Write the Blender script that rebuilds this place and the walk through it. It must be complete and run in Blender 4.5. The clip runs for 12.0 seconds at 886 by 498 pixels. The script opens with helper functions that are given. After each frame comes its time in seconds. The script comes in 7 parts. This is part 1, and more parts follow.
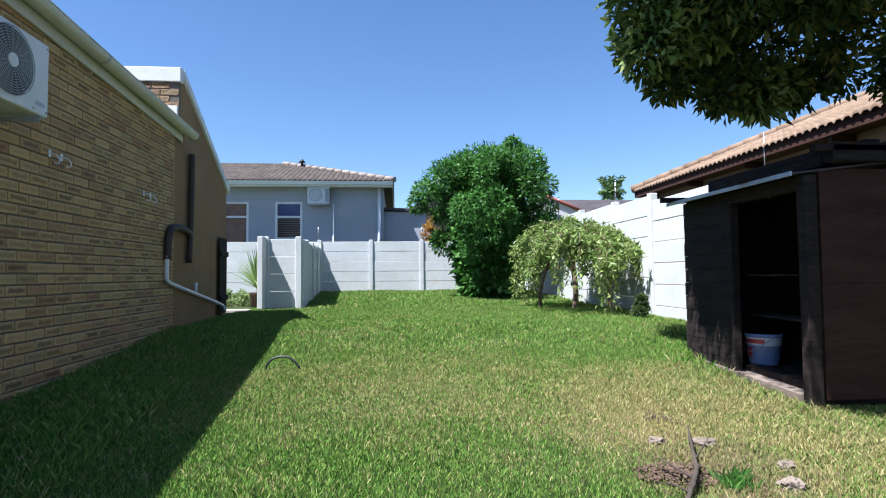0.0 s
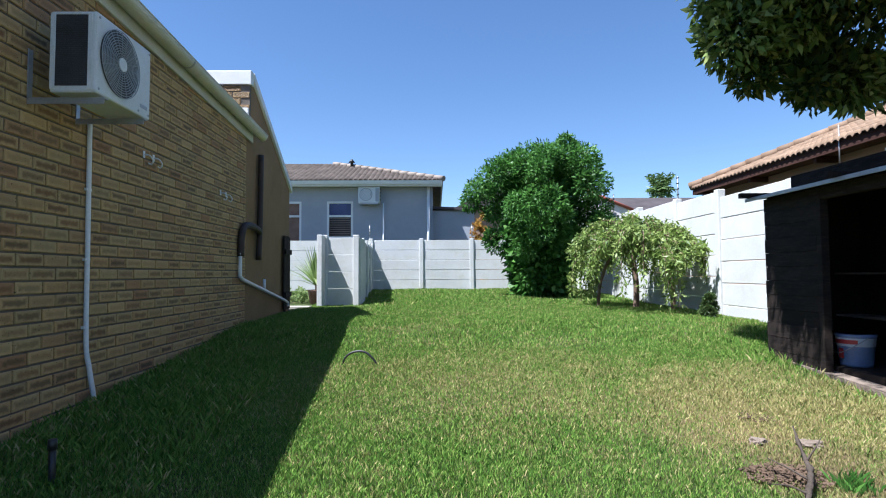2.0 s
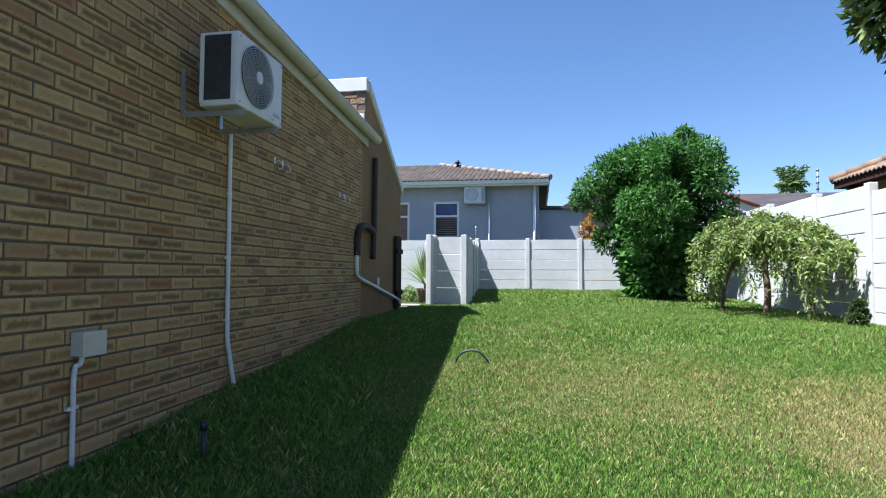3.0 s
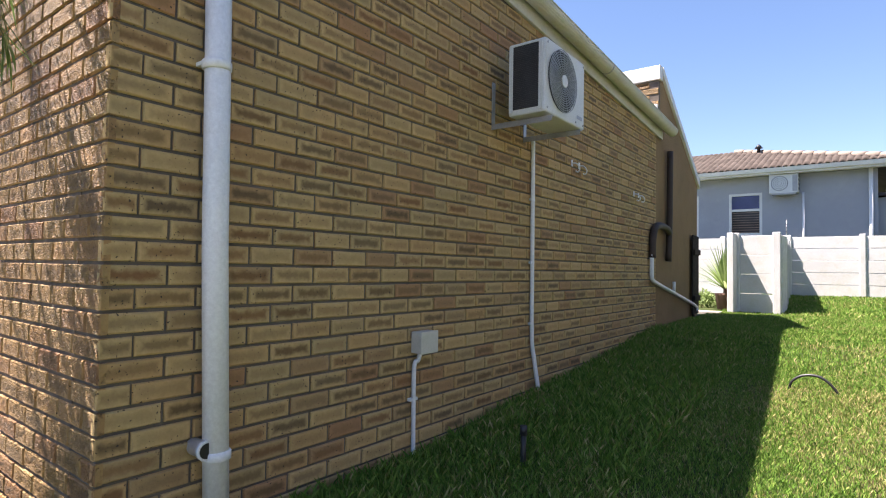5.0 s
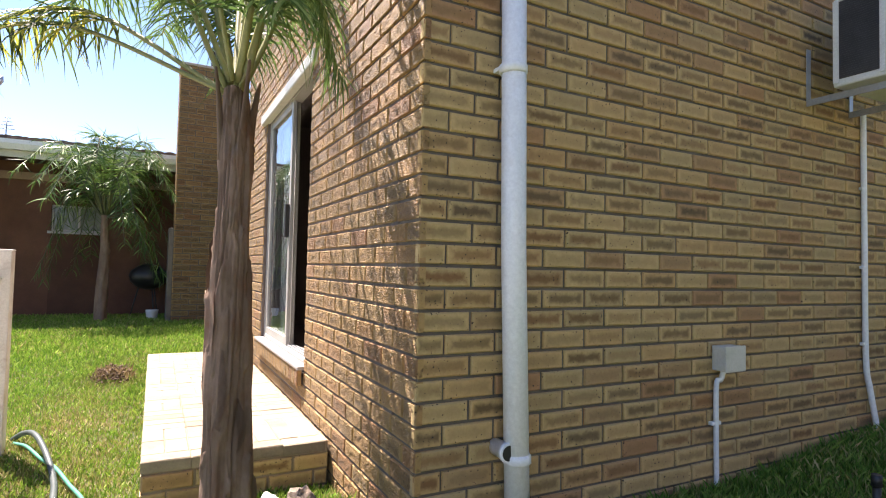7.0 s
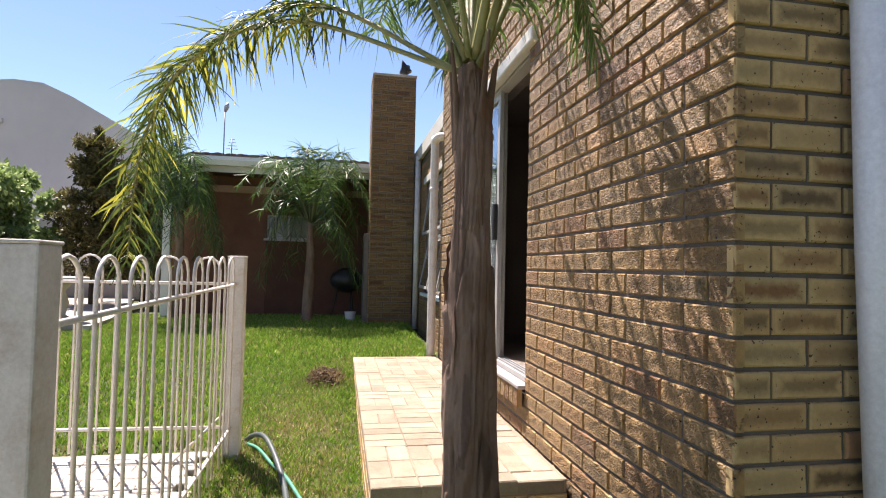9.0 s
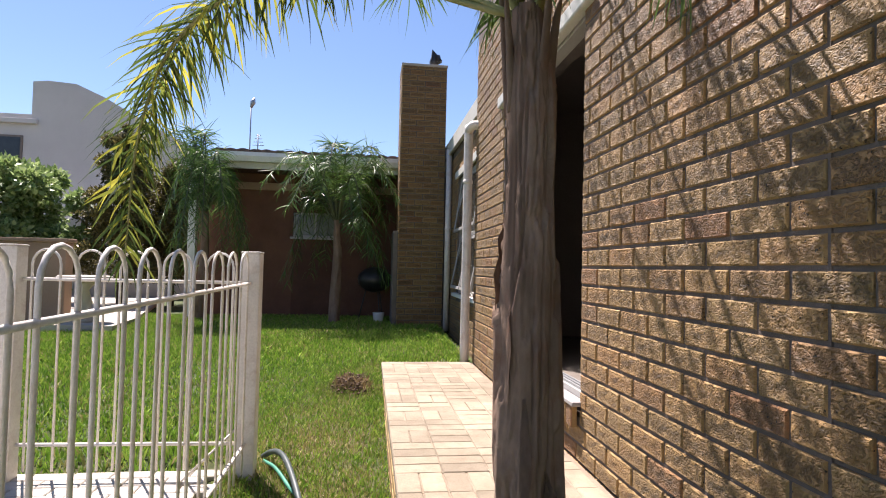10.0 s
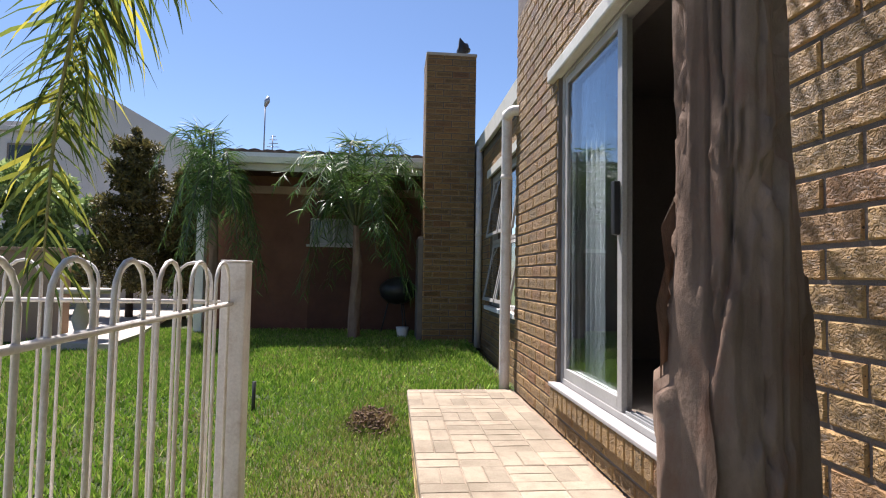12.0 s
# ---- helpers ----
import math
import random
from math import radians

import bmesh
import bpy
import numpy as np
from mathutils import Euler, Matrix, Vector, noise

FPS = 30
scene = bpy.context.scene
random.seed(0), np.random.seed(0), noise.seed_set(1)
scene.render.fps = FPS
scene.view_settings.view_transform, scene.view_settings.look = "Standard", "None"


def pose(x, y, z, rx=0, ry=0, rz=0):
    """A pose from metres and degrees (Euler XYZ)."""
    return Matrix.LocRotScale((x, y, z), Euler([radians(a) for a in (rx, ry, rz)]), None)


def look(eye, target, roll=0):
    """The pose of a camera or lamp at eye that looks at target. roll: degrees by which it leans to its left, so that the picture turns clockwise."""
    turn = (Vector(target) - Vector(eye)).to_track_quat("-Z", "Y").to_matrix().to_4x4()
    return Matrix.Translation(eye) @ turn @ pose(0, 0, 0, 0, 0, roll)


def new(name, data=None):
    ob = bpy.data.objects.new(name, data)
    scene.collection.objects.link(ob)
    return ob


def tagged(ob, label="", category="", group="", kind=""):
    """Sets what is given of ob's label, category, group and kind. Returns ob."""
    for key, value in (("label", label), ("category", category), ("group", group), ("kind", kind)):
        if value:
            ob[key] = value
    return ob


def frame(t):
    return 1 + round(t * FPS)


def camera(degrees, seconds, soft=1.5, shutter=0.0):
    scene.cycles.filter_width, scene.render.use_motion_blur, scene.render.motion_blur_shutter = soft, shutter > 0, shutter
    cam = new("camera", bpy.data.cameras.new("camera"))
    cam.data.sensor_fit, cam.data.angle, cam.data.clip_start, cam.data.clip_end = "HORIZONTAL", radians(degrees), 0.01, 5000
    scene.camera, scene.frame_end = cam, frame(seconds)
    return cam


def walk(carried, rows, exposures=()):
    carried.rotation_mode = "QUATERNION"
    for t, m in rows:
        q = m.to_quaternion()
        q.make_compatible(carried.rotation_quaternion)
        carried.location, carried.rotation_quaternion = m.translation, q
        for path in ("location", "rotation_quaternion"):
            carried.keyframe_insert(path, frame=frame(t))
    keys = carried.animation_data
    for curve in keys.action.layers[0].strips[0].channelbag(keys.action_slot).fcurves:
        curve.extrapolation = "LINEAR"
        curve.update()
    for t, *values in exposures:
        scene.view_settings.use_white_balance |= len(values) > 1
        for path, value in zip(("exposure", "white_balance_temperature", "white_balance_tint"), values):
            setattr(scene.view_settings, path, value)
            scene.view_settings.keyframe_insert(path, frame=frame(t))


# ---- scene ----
cam = camera(77.4, 12.0, soft=1.1)
PATH = [
    (0, (2.809, -0.861, 0.998), (2.979, 1.129, 1.089), -0.5),
    (0.5, (2.758, -0.864, 0.993), (2.922, 1.127, 1.084), -0.5),
    (1, (2.682, -0.864, 0.987), (2.837, 1.128, 1.077), -0.4),
    (1.5, (2.575, -0.869, 0.975), (2.705, 1.124, 1.066), -0.4),
    (2, (2.492, -0.862, 0.975), (2.519, 1.136, 1.065), -0.3),
    (2.5, (2.452, -0.854, 0.969), (2.301, 1.139, 1.06), -0.0),
    (4.5, (2.173, -0.828, 1.026), (1.197, 0.916, 1.1), 0.9),
    (5, (2.114, -0.808, 1.029), (0.9, 0.78, 1.101), 1.0),
    (5.5, (2.051, -0.8, 1.03), (0.632, 0.608, 1.103), 1.1),
    (6, (1.989, -0.809, 1.026), (0.421, 0.43, 1.101), 1.2),
    (6.5, (1.94, -0.846, 1.028), (0.268, 0.249, 1.098), 1.3),
    (7, (1.882, -0.879, 1.012), (0.11, 0.045, 1.089), 1.3),
    (7.5, (1.828, -0.927, 1.014), (-0.02, -0.164, 1.082), 1.2),
    (7.7, (1.78, -0.965, 0.997), (-0.093, -0.267, 1.072), 1.4),
    (9.3, (1.216, -1.052, 1.029), (-0.756, -0.73, 1.099), 1.3),
    (9.5, (1.135, -1.05, 1.012), (-0.84, -0.745, 1.082), 1.4),
    (10, (0.905, -1.037, 1.009), (-1.077, -0.776, 1.08), 1.3),
    (10.5, (0.669, -1.074, 1.006), (-1.316, -0.843, 1.083), 1.3),
    (11, (0.452, -1.101, 1.026), (-1.535, -0.888, 1.106), 1.1),
    (11.5, (0.236, -1.069, 1.028), (-1.752, -0.87, 1.116), 1.1),
    (12, (0.081, -1.042, 1.027), (-1.908, -0.861, 1.126), 1.0),
]
walk(cam, [(t, look(eye, target, roll)) for t, eye, target, roll in PATH], exposures=[(0.0, 1.48, 5500, 13), (2.5, 1.42, 5500, 13), (4.5, 1.85, 6300, 20), (5.5, 2.2, 6750, 24), (6.5, 2.38, 6750, 23), (7.5, 2.12, 6750, 22), (9.5, 1.60, 6500, 22), (12.0, 1.32, 6200, 19)])

# ---- light ----
SUN = Vector((0.455, 0.26, -1.0))
world = bpy.data.worlds.new("world")
scene.world = world
world.use_nodes = True
wn = world.node_tree
sky = wn.nodes.new("ShaderNodeTexSky")
sky.sky_type, sky.sun_disc = "NISHITA", False
sky.sun_elevation, sky.sun_rotation = radians(62.5), radians(240)
sky.air_density, sky.dust_density, sky.ozone_density = 1.0, 0.25, 2.4
deep = wn.nodes.new("ShaderNodeHueSaturation")
deep.inputs["Saturation"].default_value = 1.06
wn.links.new(sky.outputs[0], deep.inputs["Color"])
wn.links.new(deep.outputs[0], wn.nodes["Background"].inputs[0])
wn.nodes["Background"].inputs[1].default_value = 0.060
sun = new("sun", bpy.data.lights.new("sun", "SUN"))
sun.data.energy, sun.data.angle, sun.data.color = 5.0, radians(0.53), (1.0, 0.95, 0.86)
sun.matrix_world = look(-10 * SUN, (0, 0, 0))


# ---- helpers ----
def box(bm, x0, x1, y0, y1, z0, z1, bevel=0.0):
    vs = [bm.verts.new((x, y, z)) for z in (z0, z1) for y in (y0, y1) for x in (x0, x1)]
    fs = [bm.faces.new([vs[i] for i in q]) for q in ((0, 2, 3, 1), (4, 5, 7, 6), (0, 1, 5, 4), (2, 6, 7, 3), (0, 4, 6, 2), (1, 3, 7, 5))]
    if bevel:
        es = list({e for f in fs for e in f.edges})
        bmesh.ops.bevel(bm, geom=es, offset=bevel, segments=2, affect="EDGES", profile=0.5)
    return bm


def cube(x0, x1, y0, y1, z0, z1, bevel=0.0):
    return box(bmesh.new(), x0, x1, y0, y1, z0, z1, bevel)


def prism(poly, axis, a, b):
    """A flat outline, drawn along an axis from a to b. poly: pairs in the other two axes, in order."""
    bm = bmesh.new()

    def at(p, v):
        return {"x": (v, p[0], p[1]), "y": (p[0], v, p[1]), "z": (p[0], p[1], v)}[axis]
    lo, hi = [bm.verts.new(at(p, a)) for p in poly], [bm.verts.new(at(p, b)) for p in poly]
    n = len(poly)
    bm.faces.new(lo)
    bm.faces.new(hi[::-1])
    for i in range(n):
        bm.faces.new((lo[i], hi[i], hi[(i + 1) % n], lo[(i + 1) % n]))
    bmesh.ops.recalc_face_normals(bm, faces=bm.faces)
    return bm


def tube(bm, pts, radii, sides=8, closed=True, squash=1.0, rough=0.0):
    """A tapered tube along points."""
    pts = [Vector(p) for p in pts]
    if not hasattr(radii, "__len__"):
        radii = [radii] * len(pts)
    rings, up = [], Vector((0.31, 0.17, 0.93))
    for i, p in enumerate(pts):
        d = (pts[min(i + 1, len(pts) - 1)] - pts[max(i - 1, 0)]).normalized()
        a = d.cross(up)
        a = a.normalized() if a.length > 0.05 else d.cross(Vector((1, 0, 0))).normalized()
        b = d.cross(a)
        ring = []
        for k in range(sides):
            w = 2 * math.pi * k / sides
            r = radii[i] * (1 + rough * noise.noise(Vector((3 * math.cos(w), 3 * math.sin(w), 2.5 * i * 0.3)) + p))
            ring.append(bm.verts.new(p + a * (r * math.cos(w)) + b * (r * squash * math.sin(w))))
        rings.append(ring)
    for r0, r1 in zip(rings, rings[1:]):
        for k in range(sides):
            f = bm.faces.new((r0[k], r0[(k + 1) % sides], r1[(k + 1) % sides], r1[k]))
            f.smooth = True
    if closed:
        bm.faces.new(rings[0][::-1])
        bm.faces.new(rings[-1])
    return bm


def arc(points, n=8):
    """A smooth curve through points."""
    P = [Vector(p) for p in points]
    P = [2 * P[0] - P[1]] + P + [2 * P[-1] - P[-2]]
    out = []
    for i in range(1, len(P) - 2):
        for k in range(n):
            t = k / n
            a, b, c, d = P[i - 1:i + 3]
            out.append(0.5 * ((2 * b) + (c - a) * t + (2 * a - 5 * b + 4 * c - d) * t * t + (3 * b - a - 3 * c + d) * t ** 3))
    return out + [P[-2]]


def part(name, bm, material, parent=None, label=""):
    """Links a bmesh as one mesh object, under a thing or a part."""
    me = bpy.data.meshes.new(name)
    bmesh.ops.recalc_face_normals(bm, faces=bm.faces)
    bm.to_mesh(me)
    bm.free()
    me.materials.append(material)
    ob = new(name, me)
    ob.parent = parent
    return tagged(ob, label)


def raw(name, verts, faces, material, parent=None, label="", smooth=False):
    """Links a mesh made from arrays of corners and of four-sided faces."""
    me = bpy.data.meshes.new(name)
    verts, faces = np.asarray(verts, dtype=np.float32), np.asarray(faces, dtype=np.int32)
    n, k = faces.shape
    me.vertices.add(len(verts))
    me.vertices.foreach_set("co", verts.ravel())
    me.loops.add(n * k)
    me.loops.foreach_set("vertex_index", faces.ravel())
    me.polygons.add(n)
    me.polygons.foreach_set("loop_start", np.arange(0, n * k, k, dtype=np.int32))
    me.update(calc_edges=True)
    me.validate()
    me.materials.append(material)
    ob = new(name, me)
    ob.parent = parent
    return tagged(ob, label)


def thing(name, label, category, group="", at=(0, 0, 0)):
    ob = new(name)
    ob.empty_display_size = 0.1
    ob.location = at
    return tagged(ob, label, category, group)


def structure(name, bm, material, label, category):
    return tagged(part(name, bm, material), label, category, "", "structure")


# ---- materials ----
def nodes_of(name):
    m = bpy.data.materials.new(name)
    m.use_nodes = True
    nt = m.node_tree
    return m, nt, nt.nodes["Principled BSDF"]


def noise_node(nt, vec, scale, detail=4.0, rough=0.6):
    n = nt.nodes.new("ShaderNodeTexNoise")
    n.inputs["Scale"].default_value, n.inputs["Detail"].default_value, n.inputs["Roughness"].default_value = scale, detail, rough
    nt.links.new(vec, n.inputs["Vector"])
    return n.outputs["Fac"]


def math_node(nt, op, a, b=0.0, clamp=False):
    n = nt.nodes.new("ShaderNodeMath")
    n.operation, n.use_clamp = op, clamp
    for i, v in enumerate((a, b)):
        if isinstance(v, (int, float)):
            n.inputs[i].default_value = v
        else:
            nt.links.new(v, n.inputs[i])
    return n.outputs[0]


def ramp_node(nt, fac, stops):
    n = nt.nodes.new("ShaderNodeValToRGB")
    el = n.color_ramp.elements
    while len(el) < len(stops):
        el.new(0.5)
    for e, (p, c) in zip(el, stops):
        e.position, e.color = p, (*c, 1)
    nt.links.new(fac, n.inputs[0])
    return n.outputs[0]


def mix_node(nt, fac, a, b, blend="MIX"):
    n = nt.nodes.new("ShaderNodeMix")
    n.data_type, n.blend_type = "RGBA", blend
    for i, v in ((0, fac), (6, a), (7, b)):
        if isinstance(v, (int, float)):
            n.inputs[i].default_value = v
        elif isinstance(v, tuple):
            n.inputs[i].default_value = (*v, 1)
        else:
            nt.links.new(v, n.inputs[i])
    return n.outputs[2]


def bump_node(nt, height, strength, distance=0.01):
    n = nt.nodes.new("ShaderNodeBump")
    n.inputs["Strength"].default_value, n.inputs["Distance"].default_value = strength, distance
    nt.links.new(height, n.inputs["Height"])
    return n.outputs[0]


def position(nt):
    return nt.nodes.new("ShaderNodeNewGeometry").outputs["Position"]


def coat(name, c1, c2, scale=3.0, fine=90.0, rough=0.7, bump=0.2, dirt=None, amount=0.3, metal=0.0, stretch=None, each=0.0):
    """A surface of two tones in broad patches, with fine grain, and dirt in blotches. each: how much pieces differ."""
    m, nt, bs = nodes_of(name)
    vec = position(nt)
    if stretch:
        mp = nt.nodes.new("ShaderNodeMapping")
        mp.inputs["Scale"].default_value = stretch
        nt.links.new(vec, mp.inputs["Vector"])
        vec = mp.outputs[0]
    broad, grain = noise_node(nt, vec, scale), noise_node(nt, vec, fine, 6.0, 0.7)
    col = ramp_node(nt, broad, ((0.32, c1), (0.68, c2)))
    col = mix_node(nt, 0.55, col, ramp_node(nt, grain, ((0.25, (0.55, 0.55, 0.55)), (0.75, (1, 1, 1)))), "MULTIPLY")
    if dirt:
        spots = ramp_node(nt, noise_node(nt, vec, scale * 2.7, 8.0, 0.75), ((0.5, (0, 0, 0)), (0.72, (1, 1, 1))))
        col = mix_node(nt, math_node(nt, "MULTIPLY", spots, amount), col, dirt)
    if each:
        rnd = math_node(nt, "FRACT", math_node(nt, "ADD", nt.nodes.new("ShaderNodeObjectInfo").outputs["Random"], nt.nodes.new("ShaderNodeNewGeometry").outputs["Random Per Island"]))
        col = mix_node(nt, 1.0, col, ramp_node(nt, rnd, ((0.0, (1 - each,) * 3), (1.0, (1, 1, 1)))), "MULTIPLY")
    nt.links.new(col, bs.inputs["Base Color"])
    nt.links.new(math_node(nt, "ADD", rough - 0.12, math_node(nt, "MULTIPLY", grain, 0.24), True), bs.inputs["Roughness"])
    bs.inputs["Metallic"].default_value = metal
    if rough > 0.7:
        bs.inputs["Specular IOR Level"].default_value = 0.25
    if bump:
        nt.links.new(bump_node(nt, math_node(nt, "ADD", grain, math_node(nt, "MULTIPLY", broad, 1.5)), bump, 0.012), bs.inputs["Normal"])
    return m


def smooth_range(nt, value, lo, hi):
    n = nt.nodes.new("ShaderNodeMapRange")
    n.interpolation_type = "SMOOTHSTEP"
    n.inputs["From Min"].default_value, n.inputs["From Max"].default_value = lo, hi
    nt.links.new(value, n.inputs["Value"])
    return n.outputs[0]


def brick_material(name, rustic):
    """Flashed clay face brick: soft dark heart inside a pale rim, scattered pits; the rustic kind has a torn face with
    shade painted into its hollows.
    """
    m, nt, bs = nodes_of(name)
    pos = position(nt)
    uv = nt.nodes.new("ShaderNodeUVMap").outputs[0]
    sep = nt.nodes.new("ShaderNodeSeparateXYZ")
    nt.links.new(uv, sep.inputs[0])
    rnd = math_node(nt, "FRACT", math_node(nt, "ADD", nt.nodes.new("ShaderNodeObjectInfo").outputs["Random"], nt.nodes.new("ShaderNodeNewGeometry").outputs["Random Per Island"]))
    rnd2 = math_node(nt, "FRACT", math_node(nt, "MULTIPLY", rnd, 17.3))
    rnd3 = math_node(nt, "FRACT", math_node(nt, "MULTIPLY", rnd, 41.7))
    coarse, fine, grit = noise_node(nt, pos, 22.0, 4.0), noise_node(nt, pos, 75.0, 5.0, 0.7), noise_node(nt, pos, 300.0, 3.0, 0.7)
    ux = math_node(nt, "MULTIPLY", math_node(nt, "SUBTRACT", 0.5, math_node(nt, "ABSOLUTE", math_node(nt, "SUBTRACT", sep.outputs[0], 0.5))), 0.20)
    uz = math_node(nt, "MULTIPLY", math_node(nt, "SUBTRACT", 0.5, math_node(nt, "ABSOLUTE", math_node(nt, "SUBTRACT", sep.outputs[1], 0.5))), 0.0735)
    inset = math_node(nt, "MINIMUM", ux, uz)
    inset = math_node(nt, "ADD", inset, math_node(nt, "MULTIPLY", math_node(nt, "SUBTRACT", coarse, 0.5), 0.042))
    heart = math_node(nt, "MULTIPLY", smooth_range(nt, inset, 0.004, 0.033), math_node(nt, "ADD", math_node(nt, "MULTIPLY", rnd, 0.75), 0.25), True)
    tone = (0.80, 0.69, 0.56) if rustic else (1.0, 0.965, 0.93)
    pale = ramp_node(nt, rnd2, ((0.0, (0.50, 0.325, 0.14)), (0.35, (0.55, 0.395, 0.18)), (0.75, (0.45, 0.335, 0.16)), (1.0, (0.40, 0.225, 0.105))))
    pale = mix_node(nt, 1.0, pale, tone, "MULTIPLY")
    dark = ramp_node(nt, rnd3, ((0.0, (0.225, 0.108, 0.038)), (0.45, (0.175, 0.10, 0.037)), (0.8, (0.14, 0.086, 0.035)), (1.0, (0.115, 0.072, 0.034))))
    col = mix_node(nt, heart, pale, dark)
    if rustic:
        mp = nt.nodes.new("ShaderNodeMapping")
        mp.inputs["Scale"].default_value = (0.9, 0.9, 1.15)
        nt.links.new(pos, mp.inputs[0])
        tear = nt.nodes.new("ShaderNodeTexNoise")
        for key, value in (("Scale", 62.0), ("Detail", 2.5), ("Roughness", 0.5), ("Distortion", 1.6)):
            tear.inputs[key].default_value = value
        nt.links.new(mp.outputs[0], tear.inputs["Vector"])
        torn = tear.outputs["Fac"]
        zone = math_node(nt, "MULTIPLY", smooth_range(nt, inset, 0.000, 0.010), math_node(nt, "ADD", math_node(nt, "MULTIPLY", rnd3, 0.6), 0.45), True)
        low = math_node(nt, "SUBTRACT", 1.0, smooth_range(nt, torn, 0.38, 0.58))
        low = math_node(nt, "MULTIPLY", low, zone)
        col = mix_node(nt, math_node(nt, "MULTIPLY", heart, 0.62), pale, dark)
        # relief shade painted in: torn hollows go darker in colour too
        col = mix_node(nt, math_node(nt, "MULTIPLY", low, 0.40), col, dark)
    col = mix_node(nt, 0.5, col, ramp_node(nt, fine, ((0.25, (0.6, 0.58, 0.55)), (0.75, (1, 1, 1)))), "MULTIPLY")
    spots = noise_node(nt, pos, 88.0, 1.0, 0.4)
    region = noise_node(nt, pos, 9.0, 2.0)
    pits = ramp_node(nt, math_node(nt, "ADD", spots, math_node(nt, "MULTIPLY", math_node(nt, "SUBTRACT", region, 0.5), 0.28)), ((0.71, (0, 0, 0)), (0.745, (1, 1, 1))))
    col = mix_node(nt, math_node(nt, "MULTIPLY", pits, 0.9), col, (0.03, 0.022, 0.016))
    nt.links.new(col, bs.inputs["Base Color"])
    bs.inputs["Roughness"].default_value = 0.62 if rustic else 0.8
    h = math_node(nt, "ADD", fine, math_node(nt, "ADD", math_node(nt, "MULTIPLY", grit, 0.3), math_node(nt, "MULTIPLY", pits, -0.7)))
    if rustic:
        h = math_node(nt, "ADD", math_node(nt, "MULTIPLY", h, 0.4), math_node(nt, "MULTIPLY", low, -1.9))
    nt.links.new(bump_node(nt, h, 1.0 if rustic else 0.35, 0.011 if rustic else 0.006), bs.inputs["Normal"])
    return m


def foliage_material(name, c1, c2, c3, glow=0.35, scale=1.5, rough=0.45):
    """Leaves: tones by patches and from leaf to leaf, light coming through."""
    m, nt, bs = nodes_of(name)
    pos = position(nt)
    rnd = nt.nodes.new("ShaderNodeNewGeometry").outputs["Random Per Island"]
    a = ramp_node(nt, rnd, ((0.0, c1), (0.6, c2), (1.0, c3)))
    patch = ramp_node(nt, noise_node(nt, pos, scale, 3.0), ((0.3, (0.72, 0.74, 0.7)), (0.7, (1.1, 1.05, 0.95))))
    col = mix_node(nt, 1.0, a, patch, "MULTIPLY")
    nt.links.new(col, bs.inputs["Base Color"])
    bs.inputs["Roughness"].default_value = rough
    bs.inputs["Specular IOR Level"].default_value = 0.5 - 0.55 * max(0.0, rough - 0.1)
    tr = nt.nodes.new("ShaderNodeBsdfTranslucent")
    nt.links.new(col, tr.inputs["Color"])
    mx = nt.nodes.new("ShaderNodeMixShader")
    mx.inputs[0].default_value = glow
    nt.links.new(bs.outputs[0], mx.inputs[1])
    nt.links.new(tr.outputs[0], mx.inputs[2])
    nt.links.new(mx.outputs[0], nt.nodes["Material Output"].inputs[0])
    return m


